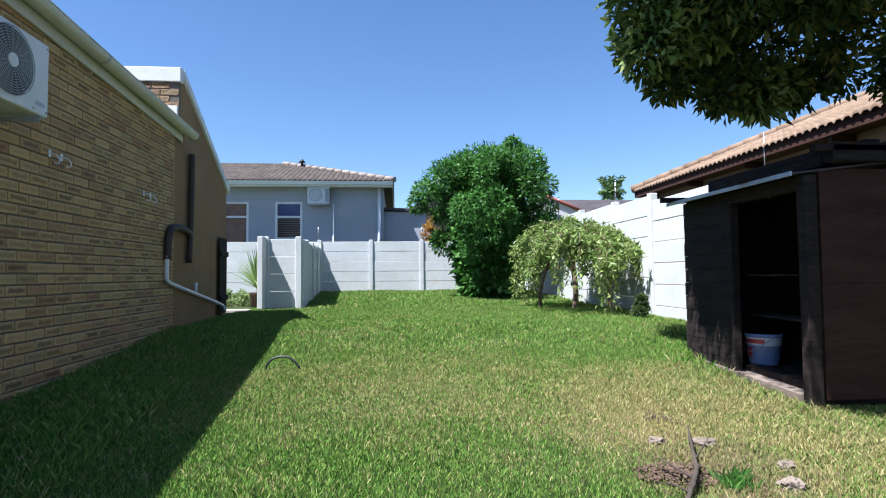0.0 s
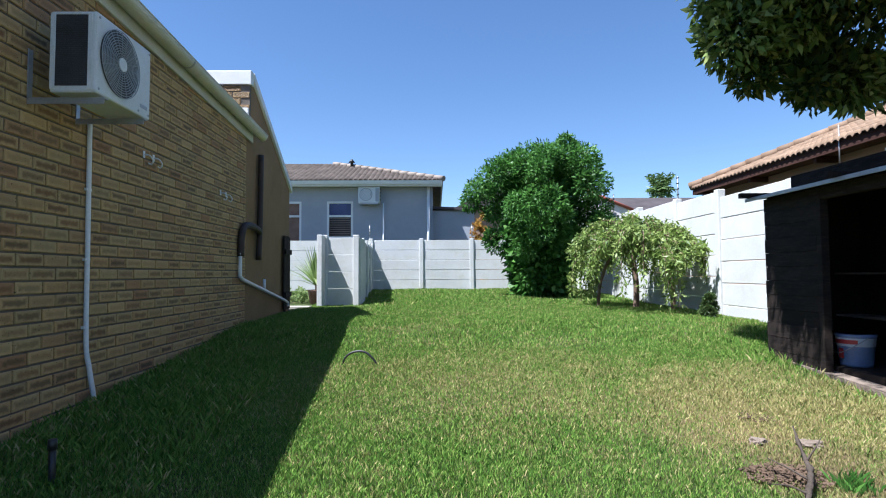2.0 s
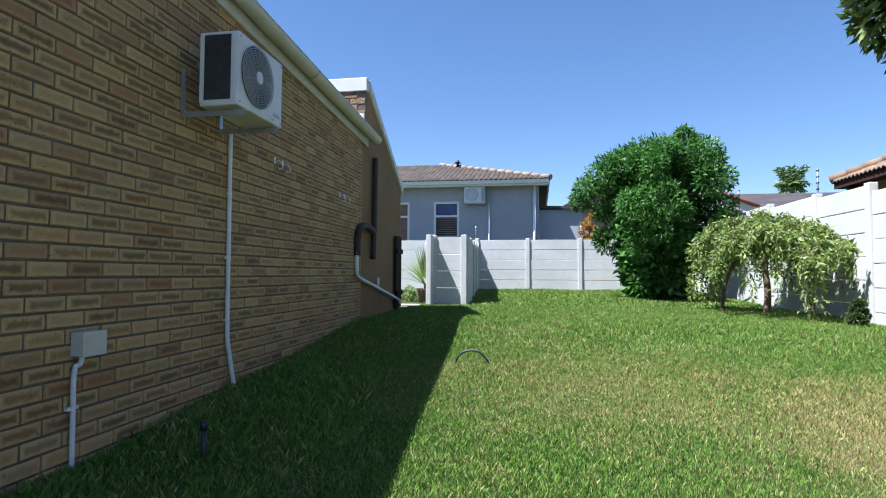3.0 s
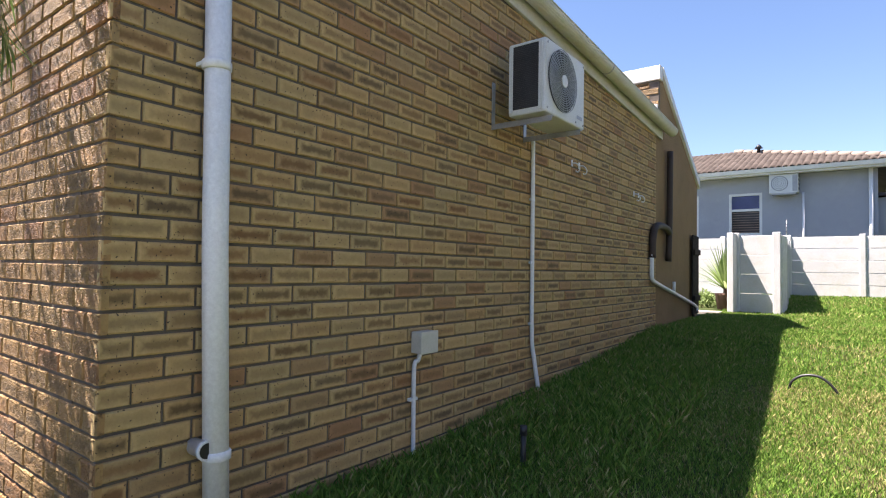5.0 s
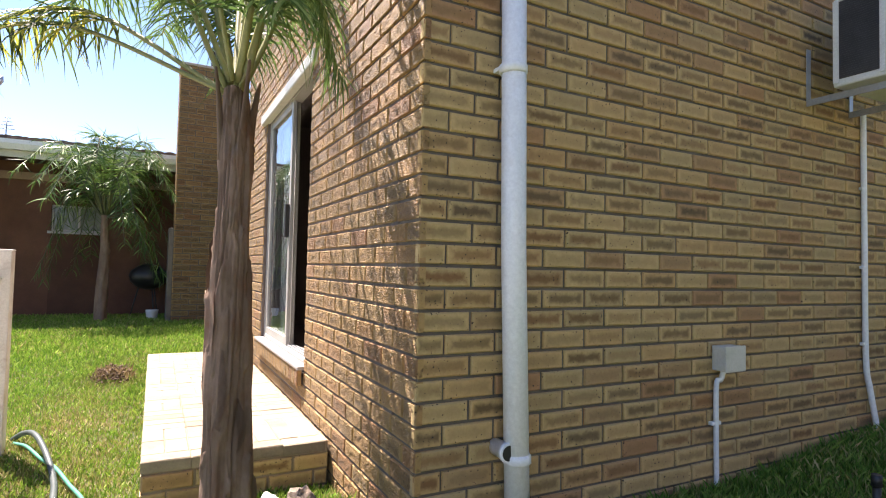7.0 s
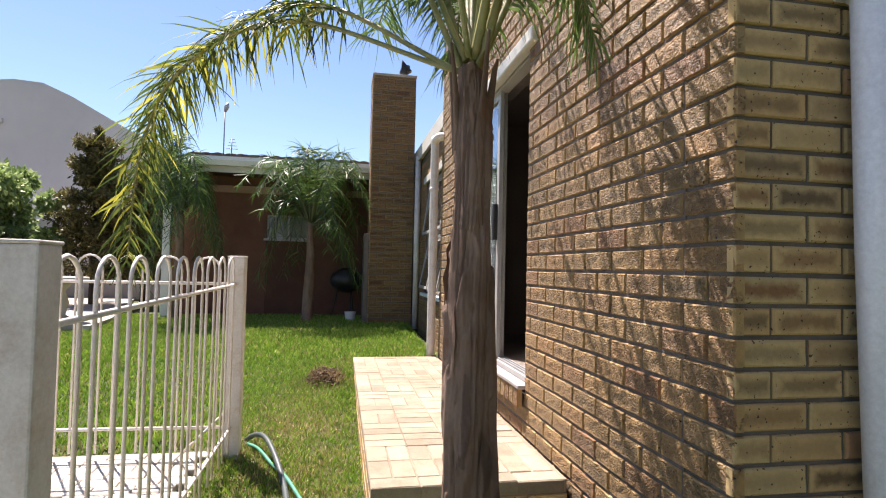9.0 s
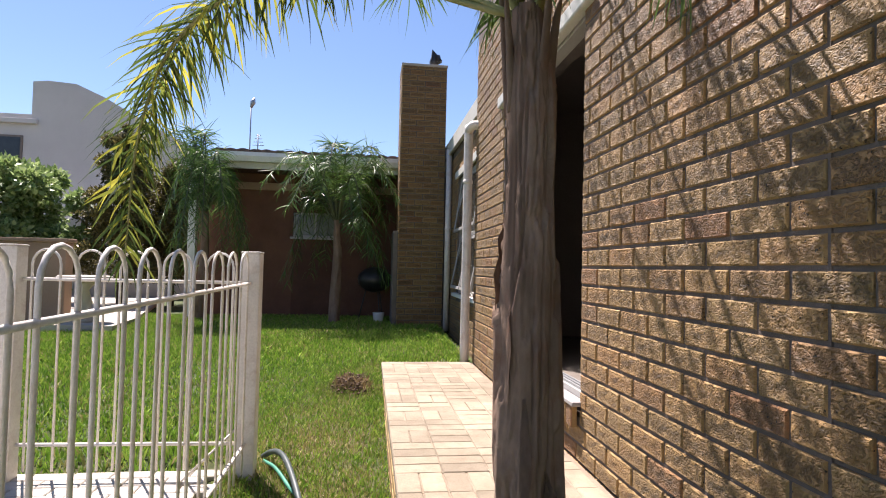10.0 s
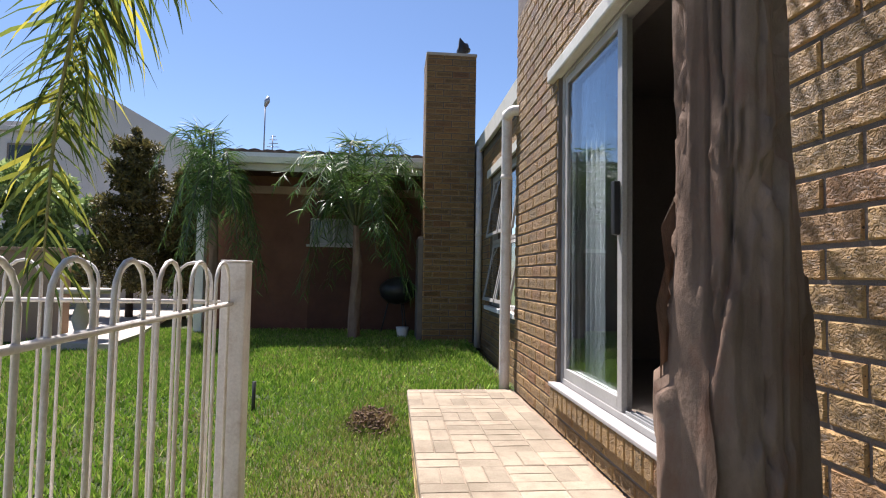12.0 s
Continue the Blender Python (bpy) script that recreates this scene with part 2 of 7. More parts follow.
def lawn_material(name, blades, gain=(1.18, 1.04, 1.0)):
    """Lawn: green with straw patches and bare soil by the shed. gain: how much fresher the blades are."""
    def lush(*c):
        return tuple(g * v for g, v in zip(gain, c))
    m, nt, bs = nodes_of(name)
    pos = position(nt)
    broad, mid, fine = noise_node(nt, pos, 0.55, 3.0), noise_node(nt, pos, 2.6, 5.0, 0.7), noise_node(nt, pos, 45.0, 5.0, 0.75)
    sep = nt.nodes.new("ShaderNodeSeparateXYZ")
    nt.links.new(pos, sep.inputs[0])

    def spot(x, y, rx, ry):
        dx = math_node(nt, "POWER", math_node(nt, "ABSOLUTE", math_node(nt, "DIVIDE", math_node(nt, "SUBTRACT", sep.outputs[0], x), rx)), 2.0)
        dy = math_node(nt, "POWER", math_node(nt, "ABSOLUTE", math_node(nt, "DIVIDE", math_node(nt, "SUBTRACT", sep.outputs[1], y), ry)), 2.0)
        return math_node(nt, "SUBTRACT", 1.0, math_node(nt, "ADD", dx, dy), True)
    dry = math_node(nt, "ADD", spot(3.2, 3.6, 2.6, 1.5), math_node(nt, "MULTIPLY", spot(5.1, 2.6, 1.4, 1.8), 2.1))
    dry = math_node(nt, "ADD", dry, math_node(nt, "MULTIPLY", spot(-2.2, -1.35, 1.6, 0.55), 1.1))
    dry = math_node(nt, "ADD", math_node(nt, "MULTIPLY", dry, 0.42), math_node(nt, "MULTIPLY", math_node(nt, "SUBTRACT", mid, 0.48), 1.5))
    dry = math_node(nt, "ADD", dry, math_node(nt, "MULTIPLY", math_node(nt, "SUBTRACT", broad, 0.47), 0.6), True)
    if blades:
        rnd = nt.nodes.new("ShaderNodeNewGeometry").outputs["Random Per Island"]
        green = ramp_node(nt, rnd, ((0.0, lush(0.05, 0.135, 0.018)), (0.55, lush(0.112, 0.245, 0.034)), (1.0, lush(0.22, 0.36, 0.075))))
        straw = ramp_node(nt, rnd, ((0.0, (0.17, 0.20, 0.05)), (0.5, (0.33, 0.30, 0.105)), (1.0, (0.54, 0.45, 0.22))))
    else:
        green = ramp_node(nt, fine, ((0.3, (0.026, 0.042, 0.010)), (0.7, (0.06, 0.088, 0.02))))
        straw = ramp_node(nt, fine, ((0.3, (0.13, 0.085, 0.045)), (0.7, (0.30, 0.21, 0.11))))
    share = math_node(nt, "MULTIPLY", dry, 0.95, True)
    if blades:
        pick = math_node(nt, "FRACT", math_node(nt, "MULTIPLY", rnd, 13.7))
        thin = math_node(nt, "ADD", math_node(nt, "MULTIPLY", dry, 0.85, True), 0.10)
        share = smooth_range(nt, math_node(nt, "SUBTRACT", thin, pick), -0.10, 0.10)
    col = mix_node(nt, share, green, straw)
    soil = math_node(nt, "MULTIPLY", math_node(nt, "ADD", spot(4.5, 1.9, 0.5, 0.6), math_node(nt, "MULTIPLY", spot(-3.8, -1.2, 0.35, 0.35), 0.8)), 0.8 if not blades else 0.4)
    col = mix_node(nt, soil, col, (0.20, 0.13, 0.085))
    nt.links.new(col, bs.inputs["Base Color"])
    bs.inputs["Roughness"].default_value = 0.75
    bs.inputs["Specular IOR Level"].default_value = 0.2
    if blades:
        tr = nt.nodes.new("ShaderNodeBsdfTranslucent")
        nt.links.new(col, tr.inputs["Color"])
        mx = nt.nodes.new("ShaderNodeMixShader")
        mx.inputs[0].default_value = 0.2
        nt.links.new(bs.outputs[0], mx.inputs[1])
        nt.links.new(tr.outputs[0], mx.inputs[2])
        nt.links.new(mx.outputs[0], nt.nodes["Material Output"].inputs[0])
    else:
        nt.links.new(bump_node(nt, fine, 0.8, 0.03), bs.inputs["Normal"])
    return m


def glass_material(name, colour, rough=0.0):
    m, nt, bs = nodes_of(name)
    bs.inputs["Base Color"].default_value = (*colour, 1)
    bs.inputs["Transmission Weight"].default_value = 1.0
    bs.inputs["Roughness"].default_value, bs.inputs["IOR"].default_value = rough, 1.45
    return m


BRICK = brick_material("face_brick", False)
RUSTIC = brick_material("rustic_face_brick", True)
MORTAR = coat("mortar", (0.135, 0.115, 0.095), (0.20, 0.17, 0.145), 6, 220, 0.9, 0.5)
MORTAR_PALE = coat("recessed_mortar", (0.15, 0.122, 0.105), (0.22, 0.18, 0.155), 6, 220, 0.9, 0.5)
BROWN_PLASTER = coat("brown_plaster", (0.25, 0.16, 0.075), (0.31, 0.20, 0.10), 1.2, 120, 0.85, 0.3, (0.12, 0.08, 0.05), 0.3)
WHITE_PAINT = coat("white_paint", (0.74, 0.74, 0.72), (0.82, 0.82, 0.80), 2.0, 140, 0.55, 0.12, (0.45, 0.41, 0.35), 0.22)
CREAM_PAINT = coat("cream_paint", (0.58, 0.565, 0.49), (0.66, 0.645, 0.57), 2.5, 110, 0.5, 0.1, (0.30, 0.32, 0.20), 0.4)
PVC = coat("white_pvc", (0.80, 0.81, 0.83), (0.86, 0.87, 0.88), 2.0, 60, 0.35, 0.03, (0.5, 0.46, 0.4), 0.2)
WALL_WHITE = coat("whitewashed_concrete", (0.58, 0.58, 0.555), (0.67, 0.67, 0.65), 1.3, 70, 0.85, 0.35, (0.46, 0.44, 0.31), 0.5)
ROUGHCAST = coat("roughcast_white", (0.62, 0.62, 0.60), (0.78, 0.78, 0.76), 8, 55, 0.9, 1.0)
GREY_PLASTER = coat("blue_grey_plaster", (0.36, 0.38, 0.42), (0.41, 0.43, 0.47), 0.8, 90, 0.85, 0.15, (0.5, 0.5, 0.52), 0.2)
PINK_PLASTER = coat("pale_pink_plaster", (0.64, 0.57, 0.55), (0.72, 0.65, 0.62), 0.6, 60, 0.85, 0.15, (0.4, 0.37, 0.36), 0.2)
TAN_PLASTER = coat("tan_plaster", (0.34, 0.22, 0.15), (0.42, 0.29, 0.20), 0.8, 60, 0.85, 0.2)
ROOF_GREY = coat("grey_brown_tile", (0.085, 0.066, 0.054), (0.14, 0.11, 0.092), 2.0, 60, 0.8, 0.3, (0.15, 0.13, 0.11), 0.4, each=0.35)
ROOF_TERRA = coat("terracotta_tile", (0.25, 0.16, 0.10), (0.36, 0.245, 0.16), 2.0, 50, 0.8, 0.3, (0.25, 0.2, 0.15), 0.4, each=0.35)
ROOF_BROWN = coat("weathered_brown_tile", (0.15, 0.10, 0.08), (0.22, 0.16, 0.125), 2.0, 60, 0.8, 0.3, (0.15, 0.13, 0.11), 0.4, each=0.35)
ROOF_RIDGE = coat("pale_ridge_tile", (0.27, 0.22, 0.18), (0.36, 0.30, 0.25), 2.0, 60, 0.85, 0.3, each=0.2)
ROOF_DARK = coat("dark_roof", (0.055, 0.045, 0.045), (0.09, 0.075, 0.075), 1.0, 40, 0.8, 0.2)
DARK_WOOD = coat("weathered_dark_wood", (0.014, 0.010, 0.008), (0.034, 0.023, 0.018), 3.0, 60, 0.85, 0.5, (0.15, 0.10, 0.07), 0.3, stretch=(1, 1, 6), each=0.3)
RED_WOOD = coat("red_brown_board", (0.042, 0.016, 0.011), (0.068, 0.029, 0.019), 2.0, 70, 0.85, 0.35, (0.12, 0.07, 0.05), 0.25, stretch=(1, 1, 5))
BLACK_STEEL = coat("black_plastic", (0.012, 0.012, 0.012), (0.03, 0.03, 0.03), 5, 60, 0.45, 0.08)
RUST_PIPE = coat("dark_brown_pipe", (0.03, 0.02, 0.015), (0.06, 0.035, 0.025), 5, 80, 0.6, 0.2)
GALV = coat("galvanised_steel", (0.42, 0.43, 0.44), (0.55, 0.56, 0.57), 6, 80, 0.45, 0.08, (0.3, 0.26, 0.2), 0.3, metal=0.7)
AC_WHITE = coat("enamelled_white", (0.70, 0.71, 0.70), (0.77, 0.78, 0.77), 3, 100, 0.4, 0.03, (0.35, 0.33, 0.2), 0.25)
FIN_DARK = coat("dark_fins", (0.03, 0.03, 0.035), (0.06, 0.06, 0.065), 8, 300, 0.5, 0.3, stretch=(1, 8, 1))
GRILLE = coat("grey_grille", (0.33, 0.345, 0.36), (0.42, 0.43, 0.445), 5, 80, 0.5, 0.05)
FENCE_PAINT = coat("off_white_fence_paint", (0.66, 0.61, 0.55), (0.75, 0.70, 0.64), 4, 90, 0.5, 0.1, (0.30, 0.17, 0.08), 0.45)
FRAME_ALU = coat("greyed_aluminium", (0.34, 0.325, 0.305), (0.42, 0.405, 0.38), 4, 90, 0.4, 0.04)
FRAME_BROWN = coat("brown_aluminium", (0.17, 0.12, 0.09), (0.24, 0.17, 0.13), 4, 90, 0.45, 0.04)
GLASS = glass_material("window_glass", (0.80, 0.87, 0.90))
PAVER = coat("buff_clay_paver", (0.30, 0.245, 0.172), (0.415, 0.345, 0.25), 5, 110, 0.85, 0.35, (0.20, 0.135, 0.095), 0.55, each=0.35)
SILL_PAINT = coat("worn_sill_paint", (0.31, 0.29, 0.275), (0.40, 0.38, 0.36), 5, 120, 0.6, 0.2, (0.28, 0.22, 0.17), 0.45)
PAVER_SAND = coat("sand_joint", (0.27, 0.205, 0.15), (0.35, 0.27, 0.20), 9, 160, 0.95, 0.6)
PAVER_PALE = coat("pale_concrete_paver", (0.52, 0.47, 0.40), (0.64, 0.59, 0.51), 4, 110, 0.85, 0.35, (0.3, 0.26, 0.2), 0.35, each=0.25)
CONCRETE = coat("pale_concrete", (0.43, 0.385, 0.33), (0.53, 0.48, 0.415), 2, 80, 0.85, 0.3, (0.3, 0.28, 0.24), 0.3)
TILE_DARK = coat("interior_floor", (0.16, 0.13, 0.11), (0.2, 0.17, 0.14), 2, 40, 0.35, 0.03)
# the dimness of the unlit rooms is put into this colour
INTERIOR = coat("dim_toned_interior", (0.20, 0.165, 0.135), (0.25, 0.21, 0.175), 1, 40, 0.8, 0.05)
CURTAIN = coat("pale_curtain", (0.30, 0.30, 0.29), (0.37, 0.37, 0.36), 3, 120, 0.9, 0.15)
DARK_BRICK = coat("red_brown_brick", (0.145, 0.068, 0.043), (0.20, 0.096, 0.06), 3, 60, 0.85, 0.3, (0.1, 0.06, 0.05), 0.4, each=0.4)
BARK = coat("peeling_grey_brown_bark", (0.115, 0.072, 0.048), (0.28, 0.195, 0.142), 5, 70, 0.85, 0.30, (0.17, 0.075, 0.045), 0.7, stretch=(1, 1, 0.5))
BARK_DARK = coat("dark_bark", (0.055, 0.042, 0.032), (0.11, 0.085, 0.065), 8, 60, 0.9, 0.8, stretch=(1, 1, 0.3))
STALK_DARK = coat("dark_leaf_stalk", (0.05, 0.065, 0.025), (0.10, 0.11, 0.045), 6, 80, 0.6, 0.15)
STALK = coat("green_leaf_stalk", (0.15, 0.17, 0.055), (0.27, 0.27, 0.10), 6, 80, 0.5, 0.15, (0.3, 0.2, 0.1), 0.5)
HOSE_DARK = coat("dark_grey_rubber", (0.035, 0.05, 0.045), (0.065, 0.08, 0.075), 12, 80, 0.5, 0.1)
HOSE = coat("faded_green_rubber", (0.04, 0.20, 0.13), (0.07, 0.28, 0.19), 12, 80, 0.5, 0.1)
SOIL = coat("turned_soil", (0.085, 0.055, 0.036), (0.175, 0.115, 0.075), 9, 60, 0.95, 1.0)
STONE = coat("dusty_tan_stone", (0.19, 0.145, 0.11), (0.29, 0.23, 0.18), 9, 70, 0.9, 0.7)
BUCKET_BLUE = coat("blue_plastic", (0.20, 0.27, 0.47), (0.27, 0.34, 0.54), 4, 60, 0.4, 0.03)
BUCKET_RED = coat("red_print", (0.55, 0.06, 0.06), (0.62, 0.10, 0.09), 4, 60, 0.4, 0.02)
BUCKET_WHITE = coat("white_print", (0.7, 0.7, 0.72), (0.76, 0.76, 0.78), 4, 60, 0.4, 0.02)
BLIND_RED = coat("brown_wooden_blind", (0.19, 0.115, 0.085), (0.26, 0.165, 0.125), 4, 60, 0.8, 0.1)
BLUE_GLASS = coat("blue_curtained_glass", (0.02, 0.03, 0.13), (0.04, 0.05, 0.2), 2, 20, 0.12, 0.0)
SHADE_GLASS = coat("dark_glass", (0.015, 0.016, 0.018), (0.04, 0.042, 0.045), 2, 20, 0.1, 0.0)
# opaque pane; its pale reflections are put into the colour
PALE_GLASS = coat("painted_reflection_pane", (0.12, 0.14, 0.12), (0.24, 0.27, 0.23), 3, 20, 0.15, 0.0)
RED_EDGE = coat("red_painted_board", (0.30, 0.07, 0.045), (0.36, 0.10, 0.065), 2, 60, 0.7, 0.1)
TERRACOTTA = coat("terracotta_pot", (0.14, 0.08, 0.06), (0.2, 0.12, 0.09), 5, 60, 0.8, 0.2)
LAWN_GROUND = lawn_material("lawn_ground", False)
LAWN_BLADES = lawn_material("lawn_blades", True)
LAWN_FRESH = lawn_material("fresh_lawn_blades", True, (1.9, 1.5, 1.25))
LEAF_BUSH = foliage_material("glossy_bush_leaf", (0.04, 0.12, 0.02), (0.075, 0.20, 0.035), (0.13, 0.29, 0.06))
LEAF_WEEP = foliage_material("pale_weeping_leaf", (0.11, 0.18, 0.035), (0.21, 0.30, 0.07), (0.40, 0.47, 0.17), 0.35, 2.5)
LEAF_TREE = foliage_material("dark_tree_leaf", (0.03, 0.065, 0.016), (0.065, 0.115, 0.025), (0.24, 0.24, 0.05), 0.5)
LEAF_FAR = foliage_material("dark_palm_leaflet", (0.035, 0.085, 0.018), (0.085, 0.165, 0.035), (0.25, 0.36, 0.12), 0.3, 3.0, 0.4)
LEAF_PALM = foliage_material("palm_leaflet", (0.07, 0.13, 0.04), (0.13, 0.22, 0.065), (0.26, 0.35, 0.13), 0.35, 3.0)
LEAF_DRY = foliage_material("yellowing_palm_leaflet", (0.035, 0.06, 0.018), (0.11, 0.16, 0.035), (0.50, 0.46, 0.07), 0.5, 3.0)
LEAF_SUCCULENT = foliage_material("pale_shrub_leaf", (0.14, 0.22, 0.07), (0.28, 0.39, 0.14), (0.46, 0.55, 0.27))
LEAF_ORANGE = foliage_material("orange_creeper_leaf", (0.30, 0.14, 0.03), (0.45, 0.24, 0.05), (0.3, 0.28, 0.06))
STRAW = foliage_material("dead_straw", (0.22, 0.15, 0.08), (0.34, 0.25, 0.13), (0.50, 0.40, 0.23), 0.25)
LEAF_HEDGE = foliage_material("dark_conifer_leaf", (0.04, 0.075, 0.02), (0.07, 0.12, 0.03), (0.12, 0.17, 0.05), 0.2)
LEAF_CONIFER = foliage_material("bronze_conifer", (0.07, 0.07, 0.025), (0.15, 0.13, 0.045), (0.27, 0.23, 0.08), 0.25)

# ---- ground ----
def ground_z(x, y):
    lawn = np.interp(y, (-4, 0, 1.7, 3.3, 4.9, 6.3, 8.5, 10.2, 13, 16), (-0.15, -0.10, -0.06, 0.07, 0.19, 0.33, 0.36, 0.35, 0.42, 0.5))
    yard = np.interp(x, (-12, -7.4, -4.6, -2.3, -1.0, 0.0), (0.14, 0.13, 0.05, -0.16, -0.15, -0.11))
    w = np.clip((0.3 - np.asarray(y)) / 0.3, 0, 1) * np.clip(-np.asarray(x) / 0.3, 0, 1)
    dip = 0.08 * np.clip((-1.78 - np.asarray(y)) / 0.15, 0, 1) * np.clip((np.asarray(x) + 2.55) / 0.2, 0, 1) * np.clip((1.15 - np.asarray(x)) / 0.2, 0, 1)
    return lawn * (1 - w) + yard * w - dip


def build_ground():
    xs = np.concatenate(([-600, -150, -60, -25], np.arange(-14, 12.01, 0.25), [20, 60, 150, 600]))
    ys = np.concatenate(([-600, -150, -60, -20], np.arange(-7, 18.01, 0.25), [25, 60, 150, 600]))
    X, Y = np.meshgrid(xs, ys)
    Z = ground_z(X, Y) + 0.012 * np.sin(2.1 * X + 1.3 * Y) * np.sin(1.7 * Y - 0.6 * X)
    n = len(xs)
    i = (np.arange(len(ys) - 1)[:, None] * n + np.arange(n - 1)[None, :]).ravel()
    ob = raw("ground", np.stack((X, Y, Z), -1).reshape(-1, 3), np.stack((i, i + 1, i + n + 1, i + n), -1), LAWN_GROUND)
    for p in ob.data.polygons:
        p.use_smooth = True
    tagged(ob, "lawn of green grass with dry straw patches", "lawn", "", "structure")


build_ground()

# ---- the brick house ----
L, C, Z0 = 0.234, 0.0865, 1.03
WALL_END, CORNER_W = 6.405, -4.58
DOOR_X0, DOOR_X1, DOOR_Z0, DOOR_Z1 = -3.37, -1.72, 0.37, 2.36
EAVE, RISE = 2.80, 0.067
EAVE_S = EAVE + RISE * 6.5


def roof_z(x):
    return EAVE + 0.10 - 0.40 * x


def climb(bm):
    """Lifts the eave line towards the patio corner."""
    for v in bm.verts:
        v.co.z += RISE * (6.5 - v.co.y)
    return bm


wall_side = structure("wall_east", prism([(0.012, -0.4), (WALL_END, -0.4), (WALL_END, EAVE + 0.06), (0.012, EAVE_S + 0.06)], "x", -0.23, -0.012), MORTAR, "long wall of flashed yellow-brown face brick in shade", "brick wall")
bm = bmesh.new()
box(bm, CORNER_W, DOOR_X0, 0.0075, 0.23, -0.4, 4.6)
box(bm, DOOR_X1, -0.231, 0.0075, 0.23, -0.4, EAVE_S + 0.1)
box(bm, DOOR_X0, DOOR_X1, 0.0075, 0.23, -0.4, DOOR_Z0 - 0.08)
box(bm, DOOR_X0, DOOR_X1, 0.0075, 0.23, DOOR_Z1, 3.9)
wall_patio = structure("wall_south", bm, MORTAR_PALE, "sunlit rough face brick wall round a sliding door", "brick wall")

roof = structure("roof", climb(prism([(0.08, roof_z(0.08)), (0.08, roof_z(0.08) + 0.05), (-5.0, roof_z(-5.0) + 0.05), (-5.0, roof_z(-5.0))], "y", -0.03, 6.40)), ROOF_GREY, "sloping tiled roof of the brick house", "roof")
structure("wall_west", cube(-5.0, -4.8, 0.6, 8.4, -0.3, 4.6), BROWN_PLASTER, "plain back wall of the house", "wall")
structure("wall_north", cube(-4.8, -3.0, 6.2, 6.4, -0.3, 4.2), BROWN_PLASTER, "plain end wall of the house", "wall")

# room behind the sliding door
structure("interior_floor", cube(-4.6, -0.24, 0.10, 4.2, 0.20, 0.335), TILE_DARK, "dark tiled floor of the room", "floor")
structure("interior_wall_north", cube(-4.6, -0.24, 4.2, 4.3, 0.2, 2.75), INTERIOR, "wall of the room with its dimness put into the colour", "wall")
structure("interior_wall_west", cube(-4.7, -4.6, 0.24, 4.3, 0.2, 2.75), INTERIOR, "wall of the room with its dimness put into the colour", "wall")
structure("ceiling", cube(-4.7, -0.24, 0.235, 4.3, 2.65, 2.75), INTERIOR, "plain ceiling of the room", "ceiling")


def wave_cloth(x0, x1, y, z0, z1, depth, waves):
    n = 60
    vs, fs = [], []
    for i in range(n + 1):
        x = x0 + (x1 - x0) * i / n
        yy = y + depth * math.sin(i / n * waves * 2 * math.pi) * (0.8 + 0.2 * math.sin(i * 1.7))
        vs += [(x, yy, z0), (x, yy, z1), (x, yy + 0.004, z1), (x, yy + 0.004, z0)]
    for i in range(n):
        a, b = 4 * i, 4 * i + 4
        fs += [(a, b, b + 1, a + 1), (a + 3, a + 2, b + 2, b + 3), (a + 1, b + 1, b + 2, a + 2)]
    return vs, fs


cv, cf = wave_cloth(-3.30, -2.98, 0.175, 0.36, 2.33, 0.022, 4)
curtain = tagged(raw("curtain", cv, cf, CURTAIN), "pale gathered curtain behind the glass door", "curtain")

# sliding door
door = tagged(new("door_1"), "aluminium sliding glass door standing half open", "door", "", "structure")
FY0, FY1 = 0.032, 0.112
bm = bmesh.new()
box(bm, DOOR_X0, DOOR_X0 + 0.045, FY0, FY1, DOOR_Z0, DOOR_Z1, 0.004)
box(bm, DOOR_X1 - 0.045, DOOR_X1, FY0, FY1, DOOR_Z0, DOOR_Z1, 0.004)
box(bm, DOOR_X0 + 0.045, DOOR_X1 - 0.045, FY0, FY1, DOOR_Z1 - 0.05, DOOR_Z1, 0.004)
box(bm, DOOR_X0 + 0.045, DOOR_X1 - 0.045, FY0, FY1, DOOR_Z0, DOOR_Z0 + 0.035, 0.004)
part("door_frame", bm, FRAME_ALU, door)
for dx, yy in ((0.0, 0.052), (-0.03, 0.090)):
    x0, x1 = DOOR_X0 + 0.046 + max(0, dx), DOOR_X0 + 0.925 + dx
    leaf = bmesh.new()
    box(leaf, x0, x0 + 0.045, yy - 0.014, yy + 0.014, DOOR_Z0 + 0.036, DOOR_Z1 - 0.051, 0.003)
    box(leaf, x1 - 0.055, x1, yy - 0.014, yy + 0.014, DOOR_Z0 + 0.036, DOOR_Z1 - 0.051, 0.003)
    box(leaf, x0 + 0.045, x1 - 0.055, yy - 0.014, yy + 0.014, DOOR_Z1 - 0.10, DOOR_Z1 - 0.051, 0.003)
    box(leaf, x0 + 0.045, x1 - 0.055, yy - 0.014, yy + 0.014, DOOR_Z0 + 0.036, DOOR_Z0 + 0.10, 0.003)
    lf = part("sliding_leaf", leaf, FRAME_ALU, door)
    pane = part("pane", cube(x0 + 0.045, x1 - 0.055, yy - 0.003, yy + 0.003, DOOR_Z0 + 0.10, DOOR_Z1 - 0.10), GLASS, lf, "clear glass pane")
    pane.visible_shadow = False
part("handle", cube(DOOR_X0 + 0.872, DOOR_X0 + 0.912, 0.004, 0.037, 1.24, 1.50, 0.006), BLACK_STEEL, door, "black moulded handle")
bm = bmesh.new()
for yy in (0.045, 0.070, 0.095):
    box(bm, DOOR_X0 + 0.95, DOOR_X1 - 0.046, yy, yy + 0.008, DOOR_Z0 + 0.035, DOOR_Z0 + 0.05)
part("track", bm, GALV, door, "metal running track")
